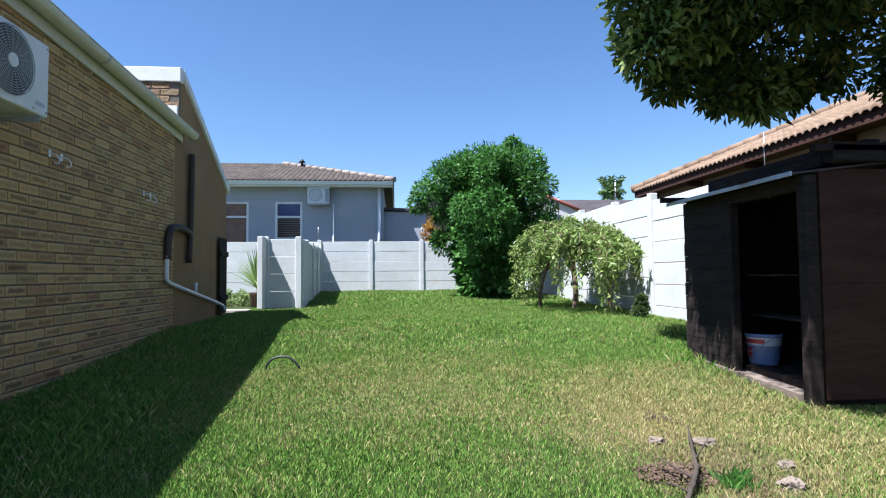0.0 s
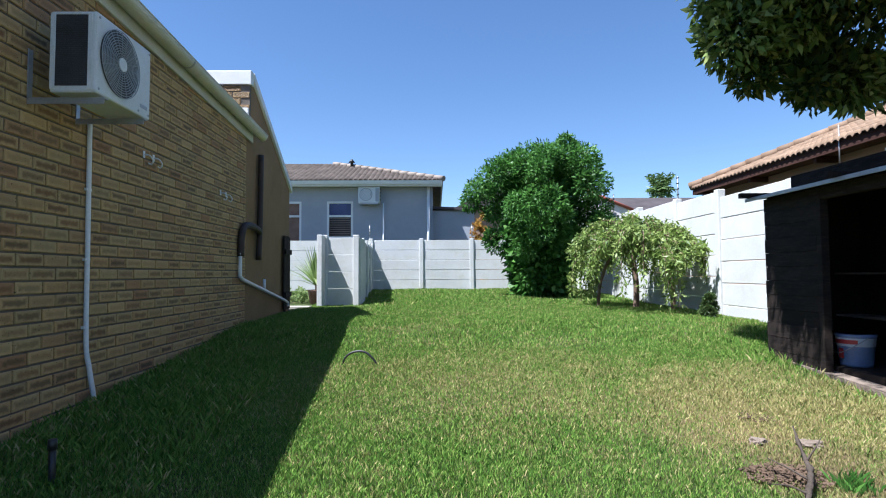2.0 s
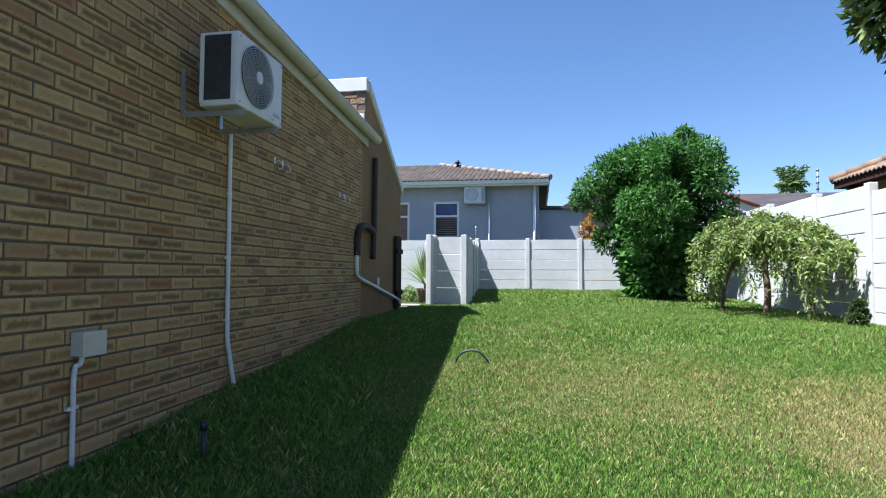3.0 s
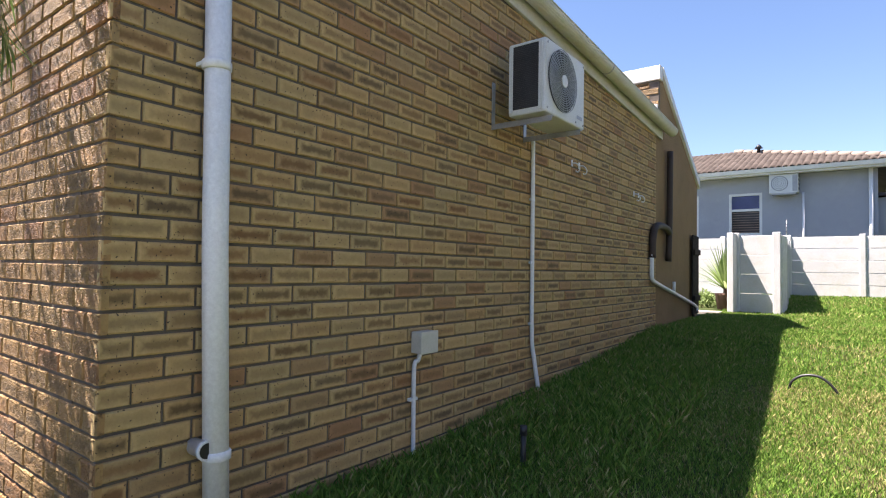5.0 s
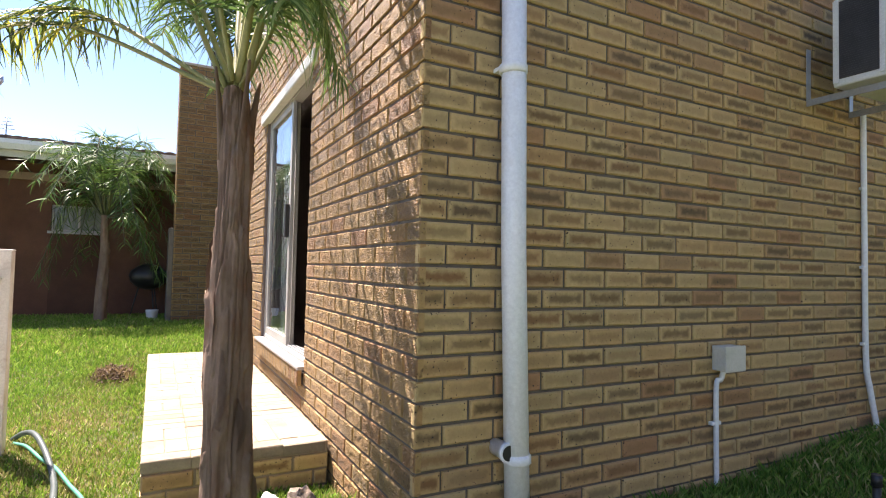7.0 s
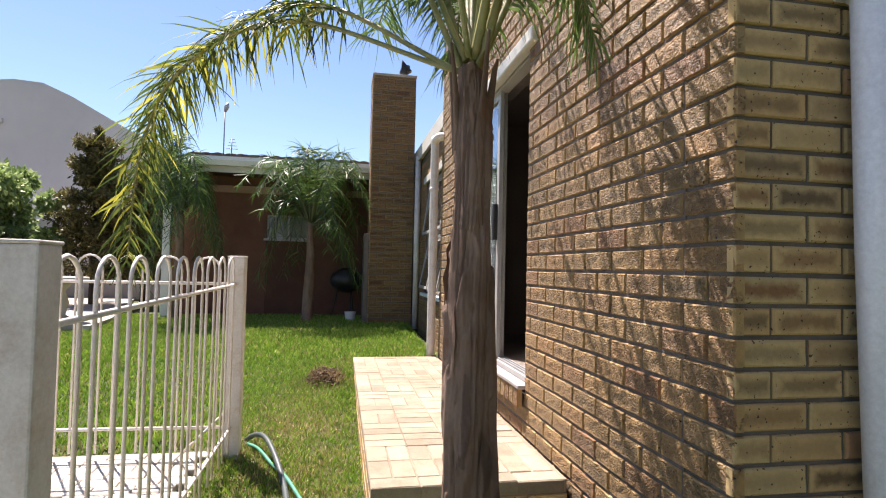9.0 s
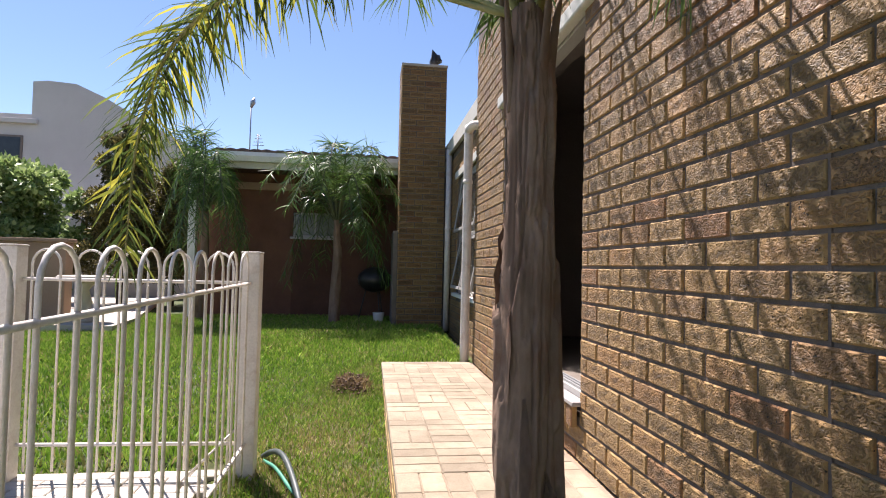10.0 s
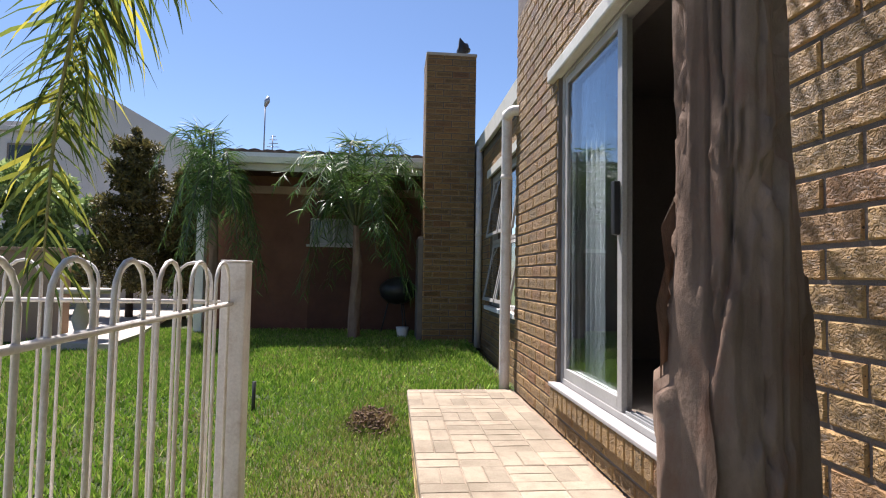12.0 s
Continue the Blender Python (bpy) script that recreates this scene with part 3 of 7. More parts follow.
structure("lintel", cube(DOOR_X0 - 0.13, DOOR_X1 + 0.13, -0.035, 0.030, DOOR_Z1 - 0.035, DOOR_Z1 + 0.055, 0.012), CREAM_PAINT, "cream painted lintel over the sliding door", "lintel")
structure("door_sill", cube(DOOR_X0 - 0.02, DOOR_X1 + 0.02, -0.045, 0.031, DOOR_Z0 - 0.02, DOOR_Z0 + 0.004, 0.006), SILL_PAINT, "white painted door sill on brick", "door sill")

# brick patio step
PX0, PX1, PY, PZ = -4.58, -1.06, -0.90, 0.09
patio = structure("patio", cube(PX0 + 0.01, PX1 - 0.01, PY + 0.01, -0.014, -0.3, PZ - 0.006), PAVER_SAND, "raised patio step paved with buff clay bricks", "patio")

# gutter, fascia
gut = thing("gutter", "cream metal eaves gutter along the brick wall", "gutter")
def trough(r, thick, cx=0.104, cz=2.915, n=12):
    """Outline of a half-round trough."""
    w = [math.pi * (1 + k / n) for k in range(n + 1)]
    return [(cx + r * math.cos(a), cz + r * math.sin(a)) for a in w] + [(cx + (r - thick) * math.cos(a), cz + (r - thick) * math.sin(a)) for a in reversed(w)]


part("channel", climb(prism(trough(0.075, 0.004), "y", -0.14, 6.75)), CREAM_PAINT, gut)
part("end_cap", climb(prism(trough(0.075, 0.004)[:13], "y", 6.751, 6.756)), CREAM_PAINT, gut)
part("rim", climb(tube(bmesh.new(), [(0.178, -0.14, 2.916), (0.178, 6.75, 2.916)], 0.007, 8)), CREAM_PAINT, gut, "rolled outer rim of the gutter")
for yy in (1.3, 4.42):
    part("joint_strap", climb(prism(trough(0.0785, 0.003), "y", yy, yy + 0.022)), GRILLE, gut, "grey joint strap round the gutter")
structure("fascia", climb(cube(0.0, 0.028, -0.12, 6.60, 2.765, 2.935, 0.004)), CREAM_PAINT, "cream painted fascia board under the gutter", "fascia")
structure("barge_board", climb(prism([(0.10, roof_z(0.1) - 0.12), (0.10, roof_z(0.1) + 0.06), (-5.0, roof_z(-5) + 0.06), (-5.0, roof_z(-5) - 0.12)], "y", -0.055, -0.031)), CREAM_PAINT, "cream barge board on the gable", "barge board")

# plastered wing with the sloping parapet
wing = structure("wall_wing", prism([(WALL_END + 0.003, -0.3), (8.62, -0.3), (8.62, 2.42), (WALL_END + 0.21, 3.64), (WALL_END + 0.21, 2.95), (WALL_END + 0.003, 2.95)], "x", -3.0, -0.014), BROWN_PLASTER, "brown plastered wing wall with a sloping top", "wall")
structure("wall_wing_front", cube(-3.0, -0.014, WALL_END + 0.155, WALL_END + 0.208, 2.96, 3.545), MORTAR, "brick end of the wing above the roof", "brick wall")
structure("parapet_band", cube(-3.0, 0.012, WALL_END + 0.13, WALL_END + 0.25, 3.55, 3.74, 0.008), WHITE_PAINT, "white painted parapet band", "parapet")
structure("parapet_coping", prism([(WALL_END + 0.25, 3.62), (8.68, 2.385), (8.68, 2.50), (WALL_END + 0.25, 3.74)], "x", -0.30, 0.02), WHITE_PAINT, "white sloping coping on the wing wall", "coping")
structure("wing_roof", prism([(WALL_END + 0.25, 3.60), (8.62, 2.40), (8.62, 2.45), (WALL_END + 0.25, 3.65)], "x", -3.0, -0.301), ROOF_DARK, "low roof behind the parapet", "roof")
structure("flashing", cube(-1.6, -0.02, WALL_END + 0.10, WALL_END + 0.15, 3.05, 3.22), WHITE_PAINT, "white flashing where roof and wing meet", "flashing")


# ---- fittings on the long wall ----
def downpipe(name, label, pts, r, collars, at_mat=PVC):
    t = thing(name, label, "downpipe", "", (pts[-1][0], pts[-1][1], pts[-1][2]))
    off = Vector(pts[-1])
    part("pipe", tube(bmesh.new(), [Vector(p) - off for p in pts], r, 20), at_mat, t)
    for c in collars:
        c = Vector(c) - off
        part("collar", tube(bmesh.new(), [c + Vector((0, 0, -0.02)), c + Vector((0, 0, -0.014)), c + Vector((0, 0, 0.014)), c + Vector((0, 0, 0.02))], (r + 0.001, r + 0.007, r + 0.007, r + 0.001), 20), at_mat, t)
    return t


dp = downpipe("downpipe", "white plastic downpipe fixed to the brick corner", [(0.068, 0.352, 2.80), (0.068, 0.383, 1.10), (0.068, 0.428, -0.12)], 0.050, [(0.068, 0.366, 1.82), (0.068, 0.415, 0.28)])
off = Vector((0.068, 0.428, -0.12))
part("overflow_stub", tube(bmesh.new(), [Vector((-0.01, 0.362, 0.312)) - off, Vector((0.070, 0.362, 0.312)) - off, Vector((0.071, 0.362, 0.312)) - off, Vector((0.092, 0.362, 0.312)) - off], (0.033, 0.033, 0.038, 0.038), 18), PVC, dp, "short white overflow pipe from the wall")
# black disc on the solid end paints the shade inside the pipe
part("stub_mouth", tube(bmesh.new(), [Vector((0.0915, 0.362, 0.312)) - off, Vector((0.094, 0.362, 0.312)) - off], 0.030, 18), BLACK_STEEL, dp, "black disc painting the shade inside the stub's mouth")
part("bracket", cube(-0.066, 0.0, -0.115, -0.005, 1.935, 1.953, 0.003), PVC, dp)

ac = thing("air_conditioner", "white outdoor air conditioner unit on wall brackets", "air conditioner", "outdoor units", (0.31, 2.765, 2.08))
part("casing", cube(-0.14, 0.14, -0.315, 0.315, 0.0, 0.50, 0.012), AC_WHITE, ac)
bm = bmesh.new()
for k in range(34):
    z = 0.045 + k * 0.0125
    box(bm, -0.10, 0.085, -0.322, -0.316, z, z + 0.007)
tagged(part("condenser_fin", bm, FIN_DARK, ac, "dark condenser fins on the side"), "", "", "", "stuff")
part("fin_panel", cube(-0.105, 0.09, -0.3185, -0.3155, 0.04, 0.475), FIN_DARK, ac)
bm = bmesh.new()
box(bm, 0.09, 0.115, -0.323, -0.3155, 0.02, 0.485, 0.002)
box(bm, -0.135, -0.105, -0.323, -0.3155, 0.02, 0.485, 0.002)
box(bm, -0.105, 0.09, -0.323, -0.3155, 0.475, 0.487, 0.002)
part("side_frame", bm, AC_WHITE, ac)
FC = Vector((0.141, -0.07, 0.26))


def ring(bm, c, r, w, n=40):
    pts = [c + Vector((0, r * math.cos(2 * math.pi * k / n), r * math.sin(2 * math.pi * k / n))) for k in range(n)]
    vs = []
    for p in pts:
        d = (p - c).normalized()
        vs.append([bm.verts.new(p + d * (w * a) + Vector((w * b, 0, 0))) for a, b in ((-1, -1), (1, -1), (1, 1), (-1, 1))])
    for k in range(n):
        for j in range(4):
            bm.faces.new((vs[k][j], vs[k][(j + 1) % 4], vs[(k + 1) % n][(j + 1) % 4], vs[(k + 1) % n][j]))


# no real hollow here: a flat dark disc paints the shade behind the grille
part("fan_recess", tube(bmesh.new(), [FC, FC + Vector((0.002, 0, 0))], 0.212, 40), FIN_DARK, ac, "dark disc painting the shade in the fan opening")
bm = bmesh.new()
for r in np.linspace(0.055, 0.214, 11):
    ring(bm, FC + Vector((0.014, 0, 0)), r, 0.0021)
for k in range(20):
    w = 2 * math.pi * k / 20
    d = Vector((0, math.cos(w), math.sin(w)))
    tube(bm, [FC + Vector((0.018, 0, 0)) + d * 0.04, FC + Vector((0.012, 0, 0)) + d * 0.212], 0.0022, 5)
part("fan_grille", bm, GRILLE, ac, "grey ring-shaped wire fan grille")
part("hub", tube(bmesh.new(), [FC + Vector((0.014, 0, 0)), FC + Vector((0.024, 0, 0))], (0.045, 0.042), 24), AC_WHITE, ac, "pale round hub")
bm = bmesh.new()
for k in range(5):
    w = 2 * math.pi * k / 5
    d, e = Vector((0, math.cos(w), math.sin(w))), Vector((0, -math.sin(w), math.cos(w)))
    vs = [bm.verts.new(FC + Vector((0.003 + 0.006 * b, 0, 0)) + d * a + e * c) for a, b, c in ((0.04, 0, -0.02), (0.2, 0, -0.05), (0.2, 1, 0.07), (0.04, 1, 0.03))]
    bm.faces.new(vs)
part("fan_blades", bm, FIN_DARK, ac, "dark fan blades")
part("badge", cube(0.1405, 0.1425, 0.18, 0.27, 0.06, 0.085), GALV, ac, "small grey badge")
for sy, sz in ((-0.29, 0.03), (-0.29, 0.47), (0.29, 0.03), (0.29, 0.47), (0.16, 0.03)):
    part("screw", tube(bmesh.new(), [Vector((0.139, sy, sz)), Vector((0.144, sy, sz))], 0.008, 8), GRILLE, ac)
for yy in (2.52, 2.98):
    br = thing("wall_bracket", "galvanised steel bracket carrying the air conditioner", "bracket", "air conditioner brackets", (0.0, yy, 2.03))
    bm = bmesh.new()
    box(bm, 0.0, 0.47, -0.02, 0.02, 0.028, 0.034, 0.001)
    box(bm, 0.0, 0.47, -0.02, -0.015, -0.005, 0.028, 0.001)
    part("arm", bm, GALV, br)
    part("upright", cube(0.0, 0.006, -0.02, 0.02, 0.035, 0.34, 0.001), GALV, br)

ap = thing("conduit", "thin white plastic conduit running down the brickwork", "pipe", "", (0.018, 3.16, 0.08))
part("pipe", tube(bmesh.new(), arc([(0.0, -0.068, 1.99), (0.0, -0.067, 1.85), (0.0, -0.062, 1.2), (0.0, -0.055, 0.45), (0.01, -0.03, 0.25), (0.03, 0.01, 0.0)], 6), 0.017, 10), PVC, ap)
for z in (0.52, 1.0, 1.5):
    part("saddle", cube(-0.018, 0.004, -0.09, -0.03, z, z + 0.02, 0.003), PVC, ap)
jb = thing("junction_box", "grey-white electrical box on the brick wall", "electrical box", "", (0.0, 1.74, 0.535))
part("body", cube(0.0, 0.075, -0.075, 0.075, 0.0, 0.125, 0.006), CREAM_PAINT, jb)
part("lid", cube(0.0751, 0.083, -0.079, 0.079, -0.003, 0.128, 0.004), CREAM_PAINT, jb)
jp = thing("conduit", "short white conduit below the electrical box", "pipe", "", (0.02, 1.68, -0.09))
part("pipe", tube(bmesh.new(), arc([(0.015, 0.03, 0.63), (0.008, 0.02, 0.58), (0.0, -0.005, 0.55), (0.0, -0.005, 0.3), (0.0, 0.0, 0.0)], 5), 0.013, 10), PVC, jp)
part("saddle", cube(-0.02, 0.004, -0.04, 0.03, 0.35, 0.368, 0.003), PVC, jp)

for yy, zz in ((3.86, 1.98), (5.55, 1.90)):
    hk = thing("wall_hook", "white wire washing-line hooks on the brick wall", "hook", "washing line hooks", (0.0, yy, zz))
    for s in (0, 0.16):
        part("hook", tube(bmesh.new(), arc([(0.0, s, 0.03), (0.05, s, 0.02), (0.07, s + 0.02, -0.02), (0.05, s + 0.03, -0.05), (0.03, s + 0.02, -0.04)], 5), 0.006, 6), PVC, hk)
        part("plate", cube(0.0, 0.006, s - 0.015, s + 0.015, 0.0, 0.06, 0.002), PVC, hk)
fl = thing("wall_light", "small dark light under the gutter", "light fitting", "", (0.0, 3.18, 2.58))
part("base", cube(0.0, 0.03, -0.025, 0.025, -0.03, 0.03, 0.004), GRILLE, fl)
part("lamp_head", tube(bmesh.new(), [(0.02, 0, 0), (0.07, 0.01, -0.01), (0.09, 0.012, -0.015)], (0.012, 0.03, 0.032), 12), GRILLE, fl)

dr = thing("drain_pipe", "dark brown drain pipe on the plastered wall", "pipe", "", (0.04, 6.86, 1.18))
part("standpipe", tube(bmesh.new(), arc([(0.0, 0.04, 1.48), (0.0, 0.03, 1.0), (0.0, 0.01, 0.5), (0.0, -0.03, 0.0)], 5), 0.04, 12), RUST_PIPE, dr)
part("bend", tube(bmesh.new(), arc([(0.0, 0.0, 0.38), (0.02, -0.2, 0.42), (0.02, -0.48, 0.44), (0.01, -0.66, 0.40), (0.0, -0.72, 0.25), (0.0, -0.73, 0.03)], 5), 0.045, 12), RUST_PIPE, dr)
wp = thing("waste_pipe", "white waste pipe sloping down the plastered wall", "pipe", "", (0.04, 8.35, 0.45))
part("pipe", tube(bmesh.new(), arc([(0.0, -2.24, 0.80), (0.0, -2.24, 0.55), (0.0, -2.2, 0.49), (0.0, -2.0, 0.44), (0.0, -1.0, 0.26), (0.0, -0.05, 0.08), (0.0, 0.0, 0.0)], 4), 0.024, 10), PVC, wp)
part("riser", tube(bmesh.new(), [(0.0, -1.25, 0.31), (0.0, -1.25, 0.46)], 0.02, 10), PVC, wp)
gt = thing("gate_leaf", "dark timber gate folded back against the wall", "gate", "", (0.02, 8.32, 0.36))
for k in range(4):
    part("board", cube(0.0, 0.022, -0.18 + 0.09 * k, -0.095 + 0.09 * k, 0.05, 1.25 - 0.01 * (k % 2), 0.003), DARK_WOOD, gt)
for z in (0.25, 0.95):
    part("rail", cube(0.0225, 0.05, -0.18, 0.175, z, z + 0.08, 0.003), DARK_WOOD, gt)
part("foot", cube(0.0, 0.03, -0.16, -0.1, -0.06, 0.05, 0.003), DARK_WOOD, gt)

# ---- recessed wing, chimney and rear house on the patio side ----
bm = bmesh.new()
WX0, WX1, WZ0, WZ1, WY = -6.75, -5.15, 0.68, 2.28, 0.17
box(bm, -8.8, WX0, WY, WY + 0.2, -0.3, 2.75)
box(bm, WX1, CORNER_W, WY, WY + 0.2, -0.3, 2.75)
box(bm, WX0, WX1, WY, WY + 0.2, -0.3, WZ0)
box(bm, WX0, WX1, WY, WY + 0.2, WZ1, 2.75)
wall_rec = structure("wall_recess", bm, MORTAR, "shaded brick wall set back beside the patio", "brick wall")
# added dark sheet in place of the unlit room behind the sashes
structure("recess_backing", cube(WX0 - 0.3, WX1 + 0.3, WY + 0.6, WY + 0.65, -0.2, 2.75), INTERIOR, "dark sheet standing in for the dim room behind the side window", "wall")
structure("recess_roof", prism([(0.13, 2.86), (3.5, 4.1), (3.5, 4.16), (0.13, 2.92)], "x", -8.8, CORNER_W - 0.002), ROOF_GREY, "tiled roof over the recessed wing", "roof")
structure("recess_fascia", cube(-8.3, CORNER_W - 0.004, 0.095, 0.125, 2.72, 2.92, 0.004), CREAM_PAINT, "pale fascia board on the recessed wing", "fascia")
structure("recess_soffit", cube(-8.3, CORNER_W - 0.004, 0.126, WY - 0.002, 2.755, 2.775), CREAM_PAINT, "pale soffit under the eave", "soffit")
win = tagged(new("window_1"), "white framed window with top-hung sashes propped open", "window", "", "structure")
bm = bmesh.new()
for x in (WX0, WX0 + 0.775, WX1 - 0.05):
    box(bm, x, x + 0.05, WY + 0.03, WY + 0.09, WZ0, WZ1, 0.004)
for z in (WZ0, WZ0 + 0.75, WZ1 - 0.05):
    for x in (WX0 + 0.051, WX0 + 0.826):
        box(bm, x, x + 0.723, WY + 0.032, WY + 0.088, z, z + 0.05, 0.004)
# white frame and sashes use a grey that holds the eave's shade
part("window_frame", bm, FRAME_ALU, win)
part("window_sill", cube(WX0 - 0.06, WX1 + 0.06, WY - 0.06, WY + 0.029, WZ0 - 0.05, WZ0 - 0.002, 0.006), WHITE_PAINT, win)
structure("window_lintel", cube(WX0 - 0.12, WX1 + 0.12, WY - 0.03, WY - 0.002, WZ1 + 0.0, WZ1 + 0.1, 0.006), CREAM_PAINT, "pale lintel over the side window", "lintel")
for i in range(2):
    for j in range(2):
        x0, z1 = WX0 + 0.055 + 0.775 * i, (WZ0 + 0.745 if j == 0 else WZ1 - 0.055)
        sash = bmesh.new()
        h = 0.69 if j == 0 else 0.72
        box(sash, x0, x0 + 0.04, -0.012, 0.012, -h, 0, 0.003)
        box(sash, x0 + 0.675, x0 + 0.715, -0.012, 0.012, -h, 0, 0.003)
        box(sash, x0 + 0.0405, x0 + 0.6745, -0.012, 0.012, -0.04, 0, 0.003)
        box(sash, x0 + 0.0405, x0 + 0.6745, -0.012, 0.012, -h, -h + 0.04, 0.003)
        m = Matrix.Translation((0, WY + 0.045, z1)) @ Matrix.Rotation(radians(-8 if j else -11), 4, "X")
        bmesh.ops.transform(sash, matrix=m, verts=sash.verts)
        s = part("sash", sash, FRAME_ALU, win)
        pb = cube(x0 + 0.04, x0 + 0.675, -0.003, 0.003, -h + 0.04, -0.04)
        bmesh.ops.transform(pb, matrix=m, verts=pb.verts)
        part("pane", pb, GLASS, s).visible_shadow = False
downpipe("downpipe", "white downpipe at the end of the patio wall", arc([(-4.52, 0.02, 2.46), (-4.55, -0.04, 2.46), (-4.62, -0.065, 2.43), (-4.65, -0.065, 2.35), (-4.65, -0.065, 1.2), (-4.65, -0.065, 0.02)], 6), 0.045, [(-4.65, -0.065, 1.9)], FENCE_PAINT)
downpipe("downpipe", "grey downpipe beside the chimney", [(-7.30, 0.11, 2.80), (-7.30, 0.11, 0.08)], 0.045, [(-7.30, 0.11, 1.6)], FENCE_PAINT)

chim = structure("chimney", cube(-8.05, -7.409, -0.62, 0.06, 0.0, 4.08), MORTAR, "tall square face brick chimney stack", "chimney")
structure("chimney_shoulder", cube(-8.05, -7.404, -0.70, -0.626, 0.0, 1.56, 0.01), MORTAR, "wider brick shoulder at the chimney foot", "chimney")
structure("chimney_cap", cube(-8.06, -7.395, -0.635, 0.07, 4.081, 4.125, 0.01), CONCRETE, "concrete cap on the chimney", "chimney cap")
cow = thing("chimney_cowl", "black metal wind cowl on the chimney", "cowl", "", (-7.7, -0.12, 4.125))
part("collar", tube(bmesh.new(), [(0, 0, 0), (0, 0, 0.06)], 0.10, 16), WHITE_PAINT, cow, "pale mortar collar")
part("hood", tube(bmesh.new(), [(0, 0, 0.05), (0, 0, 0.14), (0, 0.03, 0.20), (0, 0.10, 0.22)], (0.06, 0.07, 0.10, 0.05), 14), BLACK_STEEL, cow)
part("vane", prism([(-0.05, 0.12), (0.13, 0.16), (-0.03, 0.33)], "x", -0.06, 0.06), BLACK_STEEL, cow)

# rear house
RX = -8.82
bm = bmesh.new()
box(bm, RX - 0.2, RX, -3.95, -2.36, -0.3, 2.7)
box(bm, RX - 0.2, RX, -1.62, 0.9, -0.3, 2.7)
box(bm, RX - 0.2, RX, -2.36, -1.62, -0.3, 1.5)
box(bm, RX - 0.2, RX, -2.36, -1.62, 1.92, 2.7)
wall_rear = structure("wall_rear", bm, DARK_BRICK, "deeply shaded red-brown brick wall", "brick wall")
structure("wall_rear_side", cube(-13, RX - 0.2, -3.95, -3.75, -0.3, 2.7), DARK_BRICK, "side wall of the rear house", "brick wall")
structure("rear_beam", cube(RX, RX + 0.06, -3.95, -0.6, 2.28, 2.40, 0.008), TAN_PLASTER, "tan ledge on the shaded wall", "beam")
structure("rear_soffit", cube(RX, RX + 0.68, -3.45, 0.6, 2.56, 2.58), RED_WOOD, "dark boarded soffit", "soffit")
structure("rear_fascia", cube(RX + 0.68, RX + 0.71, -3.45, 0.6, 2.52, 2.68, 0.004), CREAM_PAINT, "pale fascia of the rear house", "fascia")
gut2 = thing("gutter", "pale grey eaves gutter on the rear house", "gutter")
part("channel", prism([(RX + 0.712, 2.62), (RX + 0.80, 2.62), (RX + 0.84, 2.70), (RX + 0.84, 2.76), (RX + 0.83, 2.76), (RX + 0.79, 2.635), (RX + 0.712, 2.635)], "y", -3.45, 0.6), PVC, gut2)
w2 = tagged(new("window_2"), "small high window with pale reflections painted on its pane", "window", "", "structure")
bm = bmesh.new()
for y in (-2.36, -2.0, -1.65):
    box(bm, RX - 0.10, RX - 0.04, y, y + 0.03, 1.5, 1.92, 0.003)
for z in (1.5, 1.89):
    box(bm, RX - 0.099, RX - 0.041, -2.33, -1.65, z, z + 0.03)
part("window_frame", bm, FRAME_ALU, w2)
part("pane", cube(RX - 0.08, RX - 0.07, -2.33, -1.65, 1.53, 1.89), PALE_GLASS, w2)
part("window_sill", cube(RX - 0.02, RX + 0.04, -2.4, -1.58, 1.46, 1.499, 0.004), FRAME_ALU, w2)


def tiled_roof(name, label, corner, along, up, n_along, n_up, material, tile=(0.30, 0.33), thick=0.035):
    """Rows of rolled tiles on a slope: corner at the eave, unit vectors along the eave and up the slope."""
    corner, along, up = Vector(corner), Vector(along).normalized(), Vector(up).normalized()
    nrm = along.cross(up).normalized()
    if nrm.z < 0:
        nrm = -nrm
    vs, fs = [], []
    prof_t = [(0.0, 0.0), (0.28, 0.75), (0.5, 1.0), (0.72, 0.75), (1.0, 0.0)]
    for j in range(n_up):
        for i in range(n_along):
            b = len(vs)
            lift = 0.012 * ((i * 7 + j * 13) % 5) / 5
            for v, z in ((0.0, 0.022 + lift), (1.08, 0.0)):
                for u, h in prof_t:
                    vs.append(corner + along * ((i + u) * tile[0]) + up * ((j + v) * tile[1]) + nrm * (z + h * thick))
            for u, h in prof_t:
                vs.append(corner + along * ((i + u) * tile[0]) + up * (j * tile[1]) + nrm * (h * thick - 0.02))
            for k in range(4):
                fs.append((b + k, b + k + 1, b + 6 + k, b + 5 + k))
                fs.append((b + 10 + k, b + 11 + k, b + k + 1, b + k))
    return raw(name, [tuple(v) for v in vs], fs, material, None, label)


tagged(tiled_roof("roof_rear", "grey-brown tiled roof of the rear house", (RX + 0.80, -3.5, 2.77), (0, 1, 0), (-1, 0, 0.17), 24, 11, ROOF_BROWN, (0.18, 0.24), 0.022), "", "roof", "", "structure")
structure("roof_rear_deck", prism([(RX + 0.74, 2.69), (RX + 0.74, 2.72), (RX - 2.0, 3.20), (RX - 2.0, 3.16)], "y", -3.5, 0.7), ROOF_DARK, "roof deck under the tiles", "roof")
ant = thing("television_aerial", "thin aerial mast with cross bars on the roof", "aerial", "", (RX - 0.6, -3.25, 2.95))
part("mast", tube(bmesh.new(), [(0, 0, -0.2), (0, 0, 0.95)], 0.012, 6), GALV, ant)
